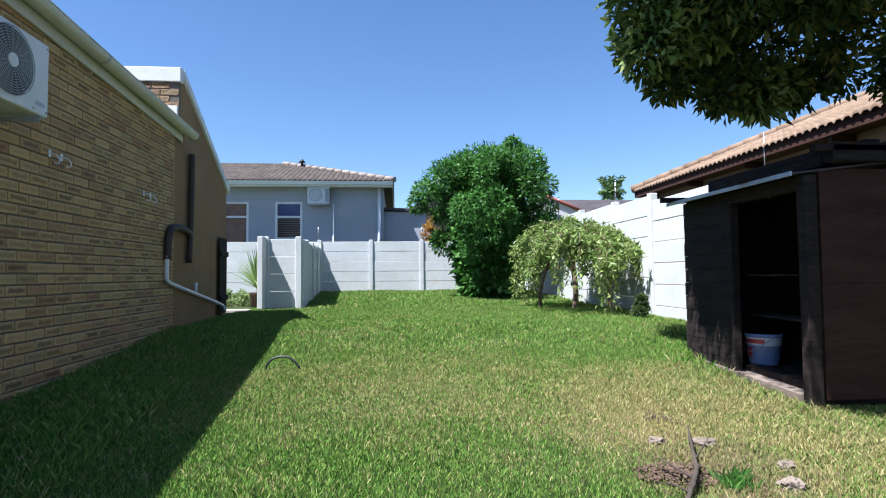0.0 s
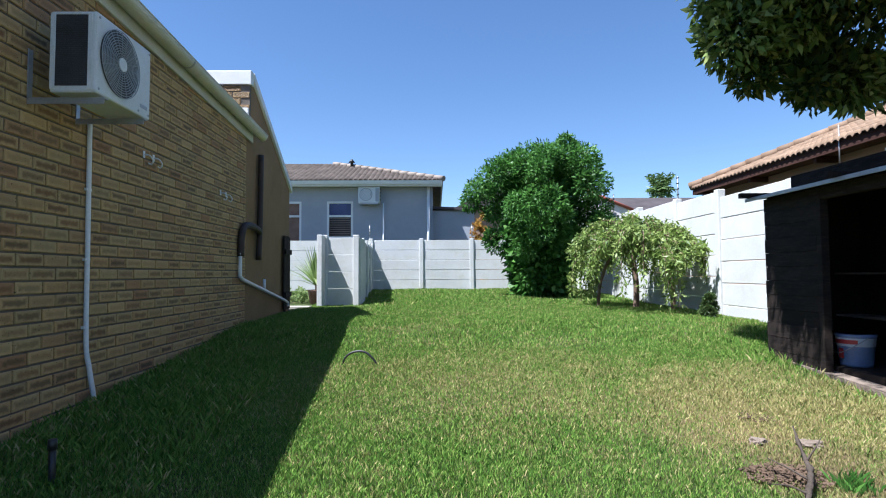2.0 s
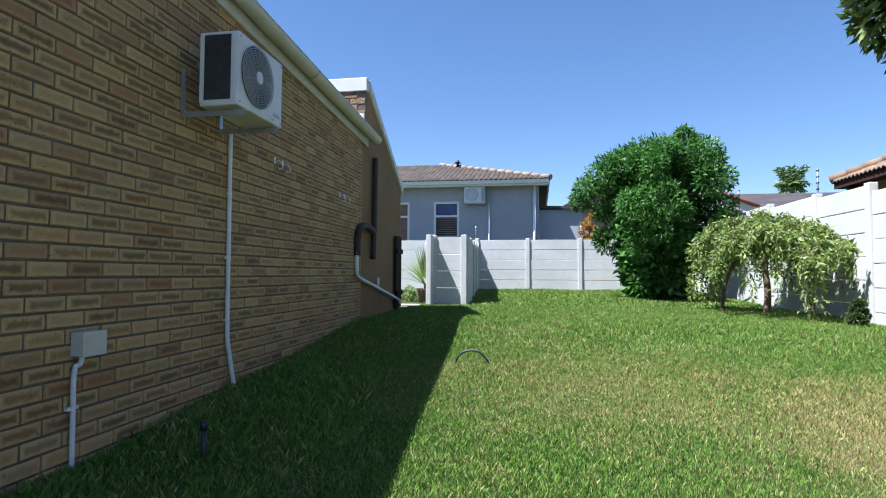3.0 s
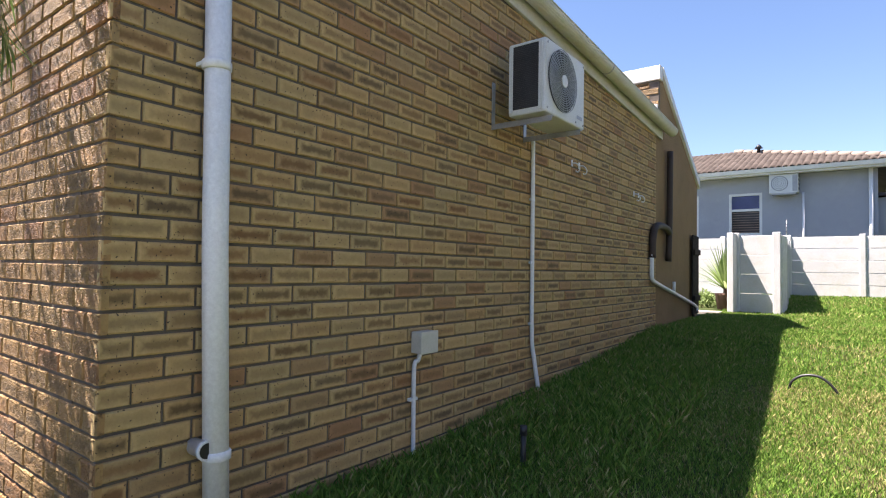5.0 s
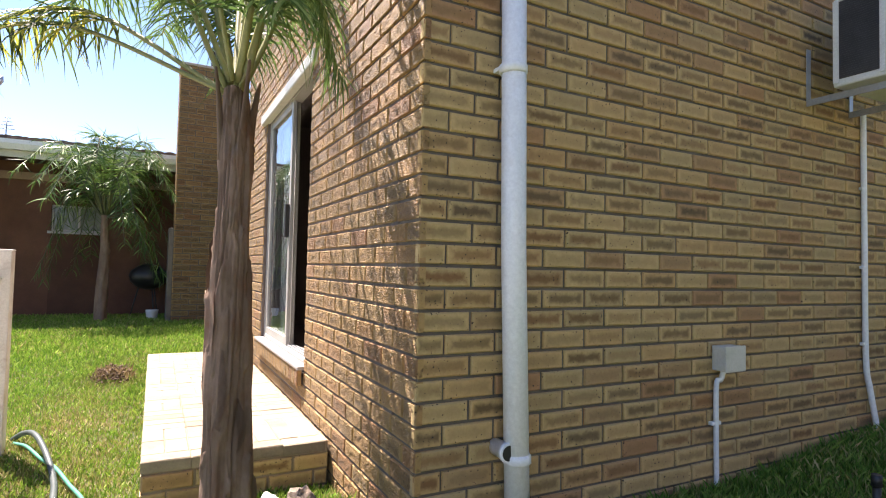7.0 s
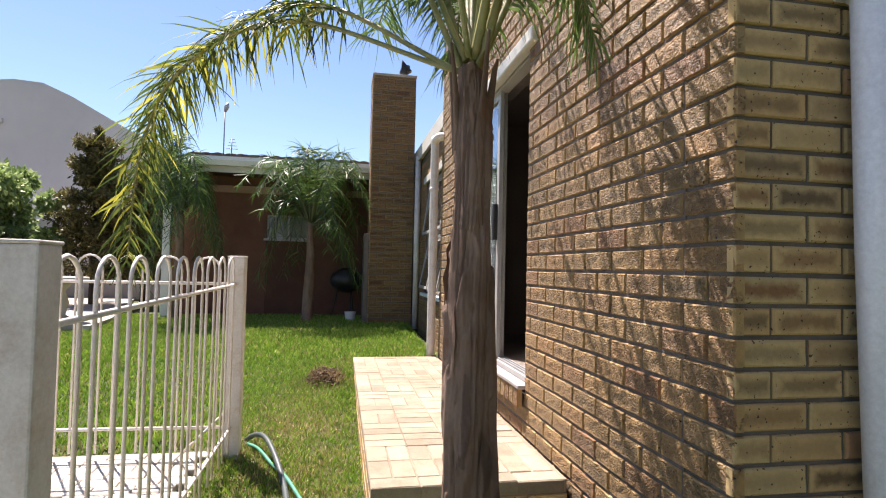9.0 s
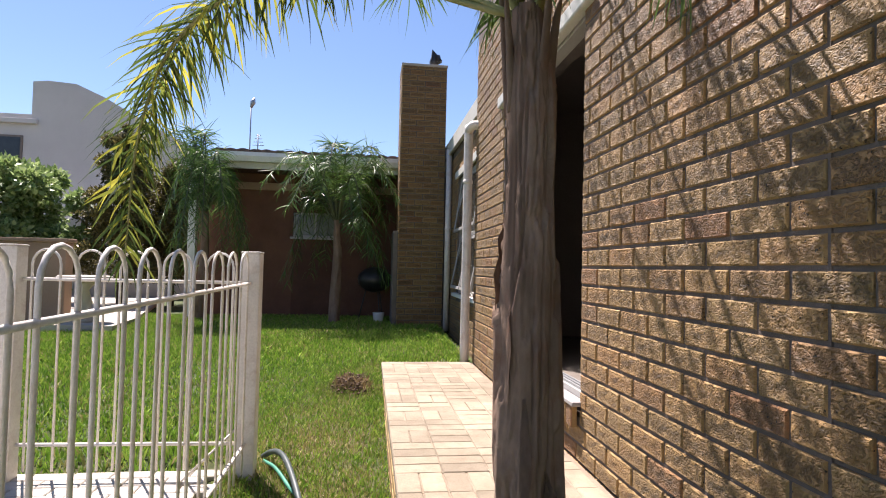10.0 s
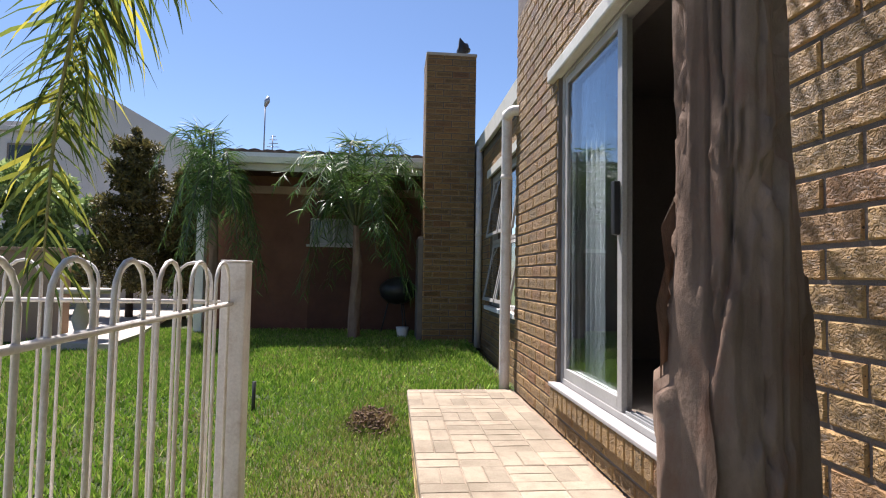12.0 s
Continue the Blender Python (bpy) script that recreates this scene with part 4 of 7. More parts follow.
part("head", tube(bmesh.new(), [(0, 0, 0.9), (0, 0.03, 1.0), (0, 0.05, 1.08)], (0.02, 0.05, 0.02), 8), GALV, ant)
part("second_mast", tube(bmesh.new(), [(0, 0.14, -0.2), (0, 0.14, 0.42)], 0.01, 6), GALV, ant)
bm = bmesh.new()
for k in range(4):
    tube(bm, [(0, 0.14 - 0.09 + 0.02 * k, 0.22 + 0.06 * k), (0, 0.14 + 0.11 - 0.02 * k, 0.22 + 0.06 * k)], 0.006, 5)
part("cross_bars", bm, GALV, ant)

# ---- garden walls of concrete panels ----
def panel_wall(name, label, posts, base, height, rows, axis, fixed, mat=WALL_WHITE):
    """Posts along a line with stacked panels between; each panel and post is a piece."""
    wall = tagged(new(name), label, "precast wall", "", "structure")

    def b(a0, a1, f0, f1, z0, z1, bev):
        return cube(a0, a1, f0, f1, z0, z1, bev) if axis == "x" else cube(f0, f1, a0, a1, z0, z1, bev)
    for p in posts:
        z = base(p)
        part("post", b(p - 0.06, p + 0.06, fixed - 0.06, fixed + 0.06, z - 0.2, z + height + 0.05, 0.012), mat, wall)
    for p, q in zip(posts, posts[1:]):
        z = base((p + q) / 2)
        h = height / rows
        for r in range(rows):
            j = 0.004 * (((r * 5 + int(p * 10)) % 3) - 1)
            part("panel", b(p + 0.055, q - 0.055, fixed - 0.022 + j, fixed + 0.022 + j, z + r * h - (0.15 if r == 0 else 0) + 0.006, z + (r + 1) * h - 0.003, 0.006), mat, wall)
    return wall


panel_wall("wall_back", "white precast panel wall across the garden's end", [-5.56, -4.035, -2.51, -0.985, 0.54, 2.065, 3.59, 5.115, 6.5], lambda p: 0.50, 1.50, 5, "x", 15.9)
panel_wall("wall_right", "tall whitewashed panel wall along the garden, sunlit", [-5.8, -4.2, -2.6, -1.0, 0.6, 2.1, 3.7, 5.7, 7.42, 8.88, 10.7, 12.4, 14.1, 15.75], lambda p: float(np.interp(p, (0, 3, 6.0, 7.4, 10.7, 12.6, 16), (-0.05, 0.05, 0.12, 0.24, 0.36, 0.45, 0.5))), 1.94, 6, "y", 6.8)
panel_wall("wall_stub", "short white panel wall at the side passage", [0.28, 0.91], lambda p: 0.35, 1.36, 4, "x", 10.2)
back = panel_wall("wall_stub_return", "white panel wall running back to the garden's end", [0.06, 1.66, 3.26, 4.80], lambda p: float(np.interp(p, (0, 5), (0.36, 0.48))), 1.34, 4, "y", 0.0)
back.location, back.rotation_euler = (0.905, 11.0, 0.0), (0, 0, math.atan2(0.355, 4.84))
structure("end_pier", cube(0.862, 0.985, 10.262, 11.0, 0.2, 1.715, 0.012), ROUGHCAST, "roughcast white pier at the end of the panel wall", "pier")
structure("gate_pier", cube(0.20, 0.30, 9.84, 10.138, 0.2, 1.745, 0.010), WALL_WHITE, "white pier beside the passage opening", "pier")
structure("passage_kerb", cube(-2.2, 0.20, 9.2, 9.45, 0.2, 0.40, 0.01), CONCRETE, "pale concrete strip in the side passage", "kerb")

# electric fence standards on the back wall
for x, sy, sz in ((0.50, 15.9, 2.05), (3.60, 15.9, 2.05), (6.8, 8.85, 2.26), (6.8, 12.38, 2.46)):
    st = thing("fence_standard", "thin electric fence bracket on the panel wall", "bracket", "fence standards", (x, sy, sz))
    part("rod", tube(bmesh.new(), [(0, 0, -0.1), (0, 0, 0.42)], 0.012, 6), GALV, st)
    for k in range(4):
        part("insulator", tube(bmesh.new(), [(0, -0.03, 0.1 + 0.1 * k), (0, 0.03, 0.1 + 0.1 * k)], 0.014, 6), BLACK_STEEL, st)

# ---- neighbouring houses ----
NY = 18.0
nh = thing("neighbour_house", "single-storey blue-grey house behind the end wall", "house", "", (0, NY, 0))
bm = bmesh.new()
for x0, x1, z0, z1 in ((-9, -2.95, 0.2, 3.95), (-2.95, -2.08, 0.2, 1.9), (-2.95, -2.08, 3.47, 3.95), (-2.08, -1.21, 0.2, 3.95), (-1.21, -0.32, 0.2, 2.2), (-1.21, -0.32, 3.47, 3.95), (-0.32, 2.40, 0.2, 3.95)):
    box(bm, x0, x1, 0, 0.2, z0, z1)
box(bm, 2.2, 2.4, 0.2, 7.0, 0.2, 3.95)
part("wall", bm, GREY_PLASTER, nh)
part("annex_wall", cube(2.402, 3.85, 0.3, 3.0, 0.2, 3.18), GREY_PLASTER, nh)
part("annex_roof", prism([(2.402, 3.22), (3.95, 3.17), (3.95, 3.25), (2.402, 3.31)], "y", 0.15, 3.1), ROOF_DARK, nh, "flat dark annex roof")
part("fascia", cube(-9, 2.70, -0.42, -0.39, 3.93, 4.10), WHITE_PAINT, nh, "white fascia")
part("soffit", cube(-9, 2.70, -0.388, -0.001, 3.96, 3.98), WHITE_PAINT, nh)
part("gutter", prism([(-0.425, 3.99), (-0.50, 3.99), (-0.54, 4.10), (-0.53, 4.10), (-0.49, 4.0), (-0.425, 4.0)], "x", -9, 2.72), PVC, nh, "white gutter")
part("side_fascia", cube(2.701, 2.73, -0.42, 7.2, 3.93, 4.10), WHITE_PAINT, nh)
for x, r, z1 in ((2.25, 0.05, 3.95), (0.72, 0.025, 3.4)):
    part("downpipe", tube(bmesh.new(), [(x, -0.06, 0.3), (x, -0.06, z1)], r, 10), PVC, nh, "white pipe on the wall")
for x0, x1, z0, mats in ((-1.21, -0.32, 2.2, (BLUE_GLASS, SHADE_GLASS)), (-2.95, -2.08, 1.9, (BLIND_RED, BLIND_RED))):
    w = bmesh.new()
    zm = 2.93
    for x in (x0, x1 - 0.07):
        box(w, x, x + 0.07, 0.0, 0.09, z0, 3.47)
    for z in (z0, zm, 3.40):
        box(w, x0 + 0.07, x1 - 0.07, 0.0, 0.09, z, z + 0.07)
    wo = part("window", w, WHITE_PAINT, nh, "white framed window")
    part("pane", cube(x0 + 0.05, x1 - 0.05, 0.055, 0.065, zm + 0.05, 3.42), mats[0], wo, "curtained upper pane")
    part("pane", cube(x0 + 0.05, x1 - 0.05, 0.055, 0.065, z0 + 0.05, zm), mats[1], wo, "dark lower pane")
    if mats[0] is BLUE_GLASS:
        bl = bmesh.new()
        for k in range(9):
            box(bl, x0 + 0.05, x1 - 0.05, 0.045, 0.05, z0 + 0.08 + 0.075 * k, z0 + 0.10 + 0.075 * k)
        part("burglar_bars", bl, FRAME_BROWN, wo)
part("vent", tube(bmesh.new(), [(-0.7, 2.2, 4.9), (-0.7, 2.2, 5.24), (-0.7, 2.2, 5.25), (-0.7, 2.2, 5.38)], (0.05, 0.05, 0.13, 0.03), 10), BLACK_STEEL, nh, "black roof vent")
# hipped roof of tiles
vs, fs = [], []
RZ, RY, RXR = 5.30, 3.0, -1.5
for j in range(14):
    f0, f1 = j / 14, (j + 1.15) / 14
    y0, z0, y1, z1 = -0.5 + (RY + 0.5) * f0, 4.10 + (RZ - 4.10) * f0, -0.5 + (RY + 0.5) * f1, 4.10 + (RZ - 4.10) * f1
    xe = 2.78 + (RXR - 2.78) * (f0 + f1) / 2
    n = int((xe + 9) / 0.165)
    for i in range(n):
        b = len(vs)
        xa = -9 + i * 0.165
        for (yy, zz, lift) in ((y0, z0, 0.05), (y1, z1, 0.02)):
            for u, h in ((0, 0), (0.3, 0.05), (0.7, 0.05), (1, 0)):
                vs.append((xa + u * 0.165, yy, zz + lift + h))
        for u, h in ((0, 0), (0.3, 0.05), (0.7, 0.05), (1, 0)):
            vs.append((xa + u * 0.165, y0, z0 + h - 0.01))
        for k in range(3):
            fs += [(b + k, b + k + 1, b + 5 + k, b + 4 + k), (b + 8 + k, b + 9 + k, b + k + 1, b + k)]
raw("roof_tiles", vs, fs, ROOF_GREY, nh, "grey-brown rolled roof tiles")
bm = bmesh.new()
q = [bm.verts.new(p) for p in ((-9, -0.48, 4.08), (2.76, -0.48, 4.08), (RXR, RY, RZ), (-9, RY, RZ), (2.76, 7.2, 4.08), (RXR, RY + 1.0, RZ), (-9, 7.2, 4.08), (-9, RY + 1.0, RZ))]
for f in ((0, 1, 2, 3), (1, 4, 5, 2), (4, 6, 7, 5), (3, 2, 5, 7)):
    bm.faces.new([q[i] for i in f])
part("roof", bm, ROOF_GREY, nh)
for k in range(14):
    a, b = Vector((2.78, -0.5, 4.16)), Vector((RXR, RY, RZ + 0.06))
    part("hip_tile", tube(bmesh.new(), [a.lerp(b, k / 14), a.lerp(b, (k + 1.1) / 14)], (0.10, 0.085), 8), ROOF_RIDGE, nh, "pale mortared hip tile")
nac = thing("air_conditioner", "white outdoor air conditioner on the neighbour's wall", "air conditioner", "outdoor units", (0.26, NY - 0.18, 3.38))
part("casing", cube(-0.36, 0.36, -0.16, 0.16, 0, 0.55, 0.015), AC_WHITE, nac)
for r in (0.205, 0.155, 0.105, 0.055):
    pts = [(-0.1 + r * math.cos(w), -0.166, 0.28 + r * math.sin(w)) for w in np.linspace(0, 2 * math.pi, 25)]
    part("fan_ring", tube(bmesh.new(), pts, 0.013 if r > 0.2 else 0.006, 6), GRILLE, nac, "grey ring of the fan grille")
for z in (0.12, 0.24, 0.36, 0.48):
    part("louvre", cube(0.361, 0.366, -0.13, 0.13, z - 0.04, z + 0.04, 0.002), FIN_DARK, nac, "dark side louvre")
part("side_panel", cube(0.22, 0.34, -0.168, -0.1605, 0.04, 0.5, 0.003), GRILLE, nac, "grey louvred panel")
part("arm", cube(-0.3, 0.3, -0.16, 0.18, -0.04, -0.001, 0.003), GALV, nac)

# house behind the side wall with the terracotta roof
rh = thing("neighbour_house", "tan house with a terracotta tiled roof over the side wall", "house", "", (9.0, 5, 0))
part("wall", cube(0.45, 0.65, -9, 7.6, -0.2, 3.0), TAN_PLASTER, rh)
part("end_wall", cube(0.65, 6, 7.4, 7.6, -0.2, 3.0), TAN_PLASTER, rh)
part("fascia", cube(0.02, 0.05, -9.2, 8.0, 2.94, 3.10), RED_WOOD, rh, "dark brown fascia")
part("soffit", cube(0.051, 0.45, -9.2, 8.0, 2.97, 2.99), RED_WOOD, rh)
part("end_fascia", cube(0.05, 6, 7.97, 8.0, 2.94, 3.10), RED_WOOD, rh)
for k in range(9):
    part("rafter", cube(0.06, 0.44, -8.5 + 2 * k, -8.42 + 2 * k, 2.86, 2.965), RED_WOOD, rh)
part("vent_pipe", tube(bmesh.new(), arc([(0.30, 1.9, 2.78), (0.14, 1.9, 2.78), (0.0, 1.95, 2.72)], 4), 0.042, 10), PVC, rh, "white pipe end")
part("stay", tube(bmesh.new(), [(0.02, 2.9, 2.6), (0.02, 2.9, 3.35)], 0.012, 6), GALV, rh)
vs, fs = [], []
for j in range(22):
    f0, f1 = j * 0.195, (j + 1.1) * 0.195
    y_end = 8.05 - 0.95 * (f0 + f1) / 2
    n = int((y_end + 9.2) / 0.15)
    for i in range(n):
        b = len(vs)
        ya = y_end - (i + 1) * 0.15
        for f, lift in ((f0, 0.035), (f1, 0.015)):
            for u, h in ((0, 0), (0.3, 0.04), (0.7, 0.04), (1, 0)):
                vs.append((-0.03 + f, ya + u * 0.15, 3.08 + 0.42 * f + lift + h))
        for u, h in ((0, 0), (0.3, 0.04), (0.7, 0.04), (1, 0)):
            vs.append((-0.03 + f0, ya + u * 0.15, 3.07 + 0.42 * f0 + h))
        for k in range(3):
            fs += [(b + k, b + k + 1, b + 5 + k, b + 4 + k), (b + 8 + k, b + 9 + k, b + k + 1, b + k)]
raw("roof_tiles", vs, fs, ROOF_TERRA, rh, "terracotta rolled roof tiles")
bm = bmesh.new()
q = [bm.verts.new(p) for p in ((0.0, -9.2, 3.07), (0.0, 8.0, 3.07), (4.3, 3.9, 4.88), (4.3, -9.2, 4.88), (8.6, 8.0, 3.07))]
bm.faces.new(q[:4])
bm.faces.new((q[1], q[4], q[2]))
part("roof", bm, ROOF_TERRA, rh)
for k in range(18):
    a, b = Vector((-0.02, 8.05, 3.16)), Vector((4.3, 3.95, 4.95))
    part("hip_tile", tube(bmesh.new(), [a.lerp(b, k / 18), a.lerp(b, (k + 1.1) / 18)], (0.11, 0.09), 8), ROOF_TERRA, rh)

# low houses far behind the bush
fh = thing("neighbour_house", "far low house with a red-edged dark roof", "house", "", (11.0, 27.0, 0))
part("wall", cube(-5, 8, 0, 6, 0, 4.0), TAN_PLASTER, fh)
part("roof", prism([(-0.5, 4.0), (6.5, 4.0), (3, 5.2)], "x", -0.6, 8.5), ROOF_DARK, fh)
part("gable", prism([(-2.3, 3.6), (1.0, 3.6), (1.0, 4.1), (-1.0, 4.95)], "y", -0.9, 0.1), PINK_PLASTER, fh, "small pale gable")
part("barge_board", tube(bmesh.new(), [(-1.1, -0.96, 5.03), (1.2, -0.96, 4.07)], 0.08, 6), RED_EDGE, fh, "red barge board")
fh2 = thing("neighbour_house", "far brown house seen beside the bush", "house", "", (6.0, 26.0, 0))
part("wall", cube(-2.2, 2.0, 0, 5, 0, 4.3), TAN_PLASTER, fh2)
part("roof", prism([(-2.5, 4.2), (2.3, 4.2), (0.0, 5.5)], "y", -0.3, 5), ROOF_DARK, fh2)

# two-storey pale house beyond the yard
wh = thing("neighbour_house", "two-storey pale pink house with a curved parapet", "house", "", (-17.0, -6.0, 0))
part("wall", prism([(-14, 0), (-14, 5.5), (-7.6, 5.5), (-7.6, 5.35), (-5.2, 5.35), (-5.2, 6.35), (-4.8, 6.4), (-4.0, 6.35), (-3.2, 6.0), (-2.4, 5.55), (-1.6, 5.1), (-0.6, 4.6), (0.6, 4.0), (0.6, 0)], "x", -3, 0), PINK_PLASTER, wh)
part("cornice", cube(0.0, 0.12, -13.8, -5.0, 5.05, 5.2, 0.02), PINK_PLASTER, wh)
for y in (-8.6, -6.3):
    wo = part("window", cube(0.0, 0.03, y, y + 0.9, 3.6, 4.7), FRAME_BROWN, wh, "dark framed window")
    part("pane", cube(0.031, 0.036, y + 0.06, y + 0.84, 3.66, 4.64), SHADE_GLASS, wo)
for k in range(9):
    part("baluster", cube(0.3, 0.33, -9.4 + 0.3 * k, -9.37 + 0.3 * k, 3.0, 3.75), BLACK_STEEL, wh)
part("balcony", cube(0.0, 0.36, -9.6, -6.6, 2.85, 3.0), PINK_PLASTER, wh)
structure("boundary_wall", cube(-13.2, -13.0, -14, -4.0, -0.2, 2.0, 0.01), PINK_PLASTER, "pale plastered boundary wall", "wall")
structure("boundary_wall_south", cube(-13.0, 9.0, -12.2, -12.0, -0.4, 1.7, 0.01), PINK_PLASTER, "pale plastered boundary wall", "wall")

# steps and column by the rear house
col = thing("column", "white square veranda column", "column", "", (-8.35, -3.85, 0.08))
part("shaft", cube(-0.06, 0.06, -0.06, 0.06, 0.0, 2.50, 0.008), WHITE_PAINT, col)
part("base", cube(-0.09, 0.09, -0.09, 0.09, 0.0, 0.08, 0.008), WHITE_PAINT, col)
structure("garden_path", prism([(-6.6, -5.1), (-6.5, -4.2), (-7.6, -4.35), (-10.0, -5.0), (-12.9, -5.8), (-12.9, -8.2), (-9.0, -6.2)], "z", 0.02, 0.20), CONCRETE, "pale sunlit concrete path leading past the rear house", "path")
structure("low_wall", cube(-7.45, -7.25, -6.9, -5.15, -0.1, 1.25, 0.01), TAN_PLASTER, "low tan plastered wall under the shrubs", "wall")
structure("low_wall_coping", cube(-7.48, -7.22, -6.9, -5.12, 1.251, 1.30, 0.008), TAN_PLASTER, "coping of the low tan wall", "coping")
tb = thing("garden_table", "pale concrete garden table on a baluster leg", "garden table", "", (-6.95, -4.75, 0.20))
part("leg", tube(bmesh.new(), [(0, 0, 0), (0, 0, 0.05), (0, 0, 0.1), (0, 0, 0.25), (0, 0, 0.42), (0, 0, 0.48), (0, 0, 0.55)], (0.13, 0.13, 0.06, 0.10, 0.05, 0.10, 0.12), 16), CONCRETE, tb)
part("top", tube(bmesh.new(), [(0, 0, 0.551), (0, 0, 0.56), (0, 0, 0.60), (0, 0, 0.61)], (0.30, 0.32, 0.32, 0.30), 24), CONCRETE, tb)

bq = thing("kettle_barbecue", "black kettle barbecue standing by the shaded wall", "barbecue", "", (-8.45, -0.95, 0.11))
part("bowl", tube(bmesh.new(), [(0, 0, 0.48), (0, 0, 0.52), (0, 0, 0.60), (0, 0, 0.70), (0, 0, 0.78), (0, 0, 0.86), (0, 0, 0.90)], (0.06, 0.17, 0.26, 0.29, 0.26, 0.16, 0.04), 20), BLACK_STEEL, bq)
for a in (0.4, 2.5, 4.6):
    part("leg", tube(bmesh.new(), [(0.14 * math.cos(a), 0.14 * math.sin(a), 0.52), (0.26 * math.cos(a), 0.26 * math.sin(a), 0.0)], 0.010, 8), BLACK_STEEL, bq)
pt = thing("plant_pot", "small white pot on the ground by the chimney", "pot", "", (-7.95, -0.88, 0.11))
part("bowl", tube(bmesh.new(), [(0, 0, 0), (0, 0, 0.02), (0, 0, 0.16), (0, 0, 0.18)], (0.06, 0.07, 0.09, 0.095), 16), WHITE_PAINT, pt)
tp = thing("timber_stack", "dark old timbers lying on the shed roof", "timber", "", (5.75, 2.87, 1.74))
for k, (x0, x1, y0, y1, z0, z1) in enumerate(((0.15, 0.95, -0.10, 0.0, 0.10, 0.17), (0.22, 0.32, 0.1, 1.6, 0.10, 0.17), (0.45, 0.56, -0.05, 1.5, 0.13, 0.21), (0.70, 0.82, 0.0, 1.55, 0.15, 0.22), (0.88, 0.97, 0.25, 1.5, 0.16, 0.25))):
    part("timber", cube(x0, x1, y0, y1, z0 - 0.06, z1, 0.006), DARK_WOOD, tp)

# ---- garden shed ----
shed = thing("garden_shed", "low dark timber shed with an open doorway", "shed", "", (5.75, 2.87, 0.05))
SL, SH, SD = 1.66, 1.64, 0.95


def boards(parent, along, a0, a1, fixed, z0, z1, n, mat):
    for k in range(n):
        h = (z1 - z0) / n
        zz0, zz1 = z0 + k * h, z0 + (k + 1) * h - 0.002
        o = 0.003 * ((k * 7) % 3)
        b = cube(fixed - 0.012 - o, fixed + 0.012 - o, a0, a1, zz0, zz1, 0.002) if along == "y" else cube(a0, a1, fixed - 0.012 - o, fixed + 0.012 - o, zz0, zz1, 0.002)
        part("board", b, mat, parent)


boards(shed, "y", 0.92, SL, 0.0, 0.05, SH, 12, DARK_WOOD)
boards(shed, "x", 0.10, SD, 0.0, 0.03, SH + 0.05, 2, RED_WOOD)
boards(shed, "x", 0.02, SD, SL, 0.05, SH + 0.05, 12, DARK_WOOD)
boards(shed, "y", 0.0, SL, SD, 0.05, SH + 0.10, 12, DARK_WOOD)
part("back_lining", cube(SD - 0.05, SD - 0.03, 0.03, SL - 0.03, 0.03, SH + 0.10), DARK_WOOD, shed)
part("end_lining", cube(0.03, SD - 0.06, SL - 0.05, SL - 0.03, 0.03, SH + 0.02), DARK_WOOD, shed)
part("corner_post", cube(-0.03, 0.07, -0.03, 0.05, 0.0, SH, 0.006), DARK_WOOD, shed)
part("door_post", cube(-0.02, 0.05, 0.86, 0.917, 0.0, SH, 0.004), DARK_WOOD, shed)
part("head_rail", cube(-0.02, 0.05, 0.05, 0.86, SH - 0.10, SH, 0.004), DARK_WOOD, shed)
part("sill_plank", prism([(0.05, -0.02), (SL, -0.02), (SL, 0.125), (0.05, 0.055)], "x", -0.03, 0.10), STONE, shed, "weathered pale sill plank")
part("floor", cube(0.10, SD - 0.02, 0.02, SL - 0.02, 0.0, 0.13), DARK_WOOD, shed)
part("roof_sheet", prism([(-0.12, SH + 0.0), (SD + 0.1, SH + 0.14), (SD + 0.1, SH + 0.155), (-0.12, SH + 0.015)], "y", -0.03, SL + 0.10), ROOF_DARK, shed, "dark sheet roof")
part("roof_edge", cube(-0.135, -0.121, -0.04, SL + 0.12, SH - 0.012, SH + 0.022, 0.003), GALV, shed, "pale metal edge strip")
for k, y in enumerate((0.5, SL + 0.02)):
    part("rafter", cube(-0.20 - 0.03 * k, SD, y, y + 0.05, SH + 0.02, SH + 0.07, 0.004), DARK_WOOD, shed)
part("loose_beam", cube(0.02, 0.85, -0.10, -0.03, SH + 0.16, SH + 0.21, 0.006), DARK_WOOD, shed)
for z in (0.50, 0.90):
    part("shelf", cube(0.62, SD - 0.06, 0.25 if z < 0.6 else 1.25, SL - 0.06, z, z + 0.018), STONE, shed, "pale shelf edge inside")
bk = thing("paint_bucket", "blue and white plastic bucket with red print in the shed", "bucket", "", (6.05, 3.81, 0.182))
part("pail", tube(bmesh.new(), [(0, 0, 0), (0, 0, 0.02), (0, 0, 0.24), (0, 0, 0.25), (0, 0, 0.27), (0, 0, 0.27), (0, 0, 0.22)], (0.115, 0.12, 0.142, 0.15, 0.15, 0.135, 0.132), 24), BUCKET_BLUE, bk)
part("band", tube(bmesh.new(), [(0, 0, 0.17), (0, 0, 0.24)], (0.1375, 0.1435), 24, False), BUCKET_WHITE, bk, "white band")
part("print", tube(bmesh.new(), [(-0.004, 0, 0.19), (-0.004, 0, 0.225)], (0.1375, 0.1405), 24, False), BUCKET_RED, bk, "red print band")
part("number", cube(-0.139, -0.128, -0.03, 0.01, 0.07, 0.15), BUCKET_RED, bk)
part("handle", tube(bmesh.new(), arc([(0, 0.152, 0.25), (-0.12, 0.10, 0.16), (-0.16, 0, 0.11), (-0.12, -0.10, 0.16), (0, -0.152, 0.25)], 5), 0.004, 6), GALV, bk)

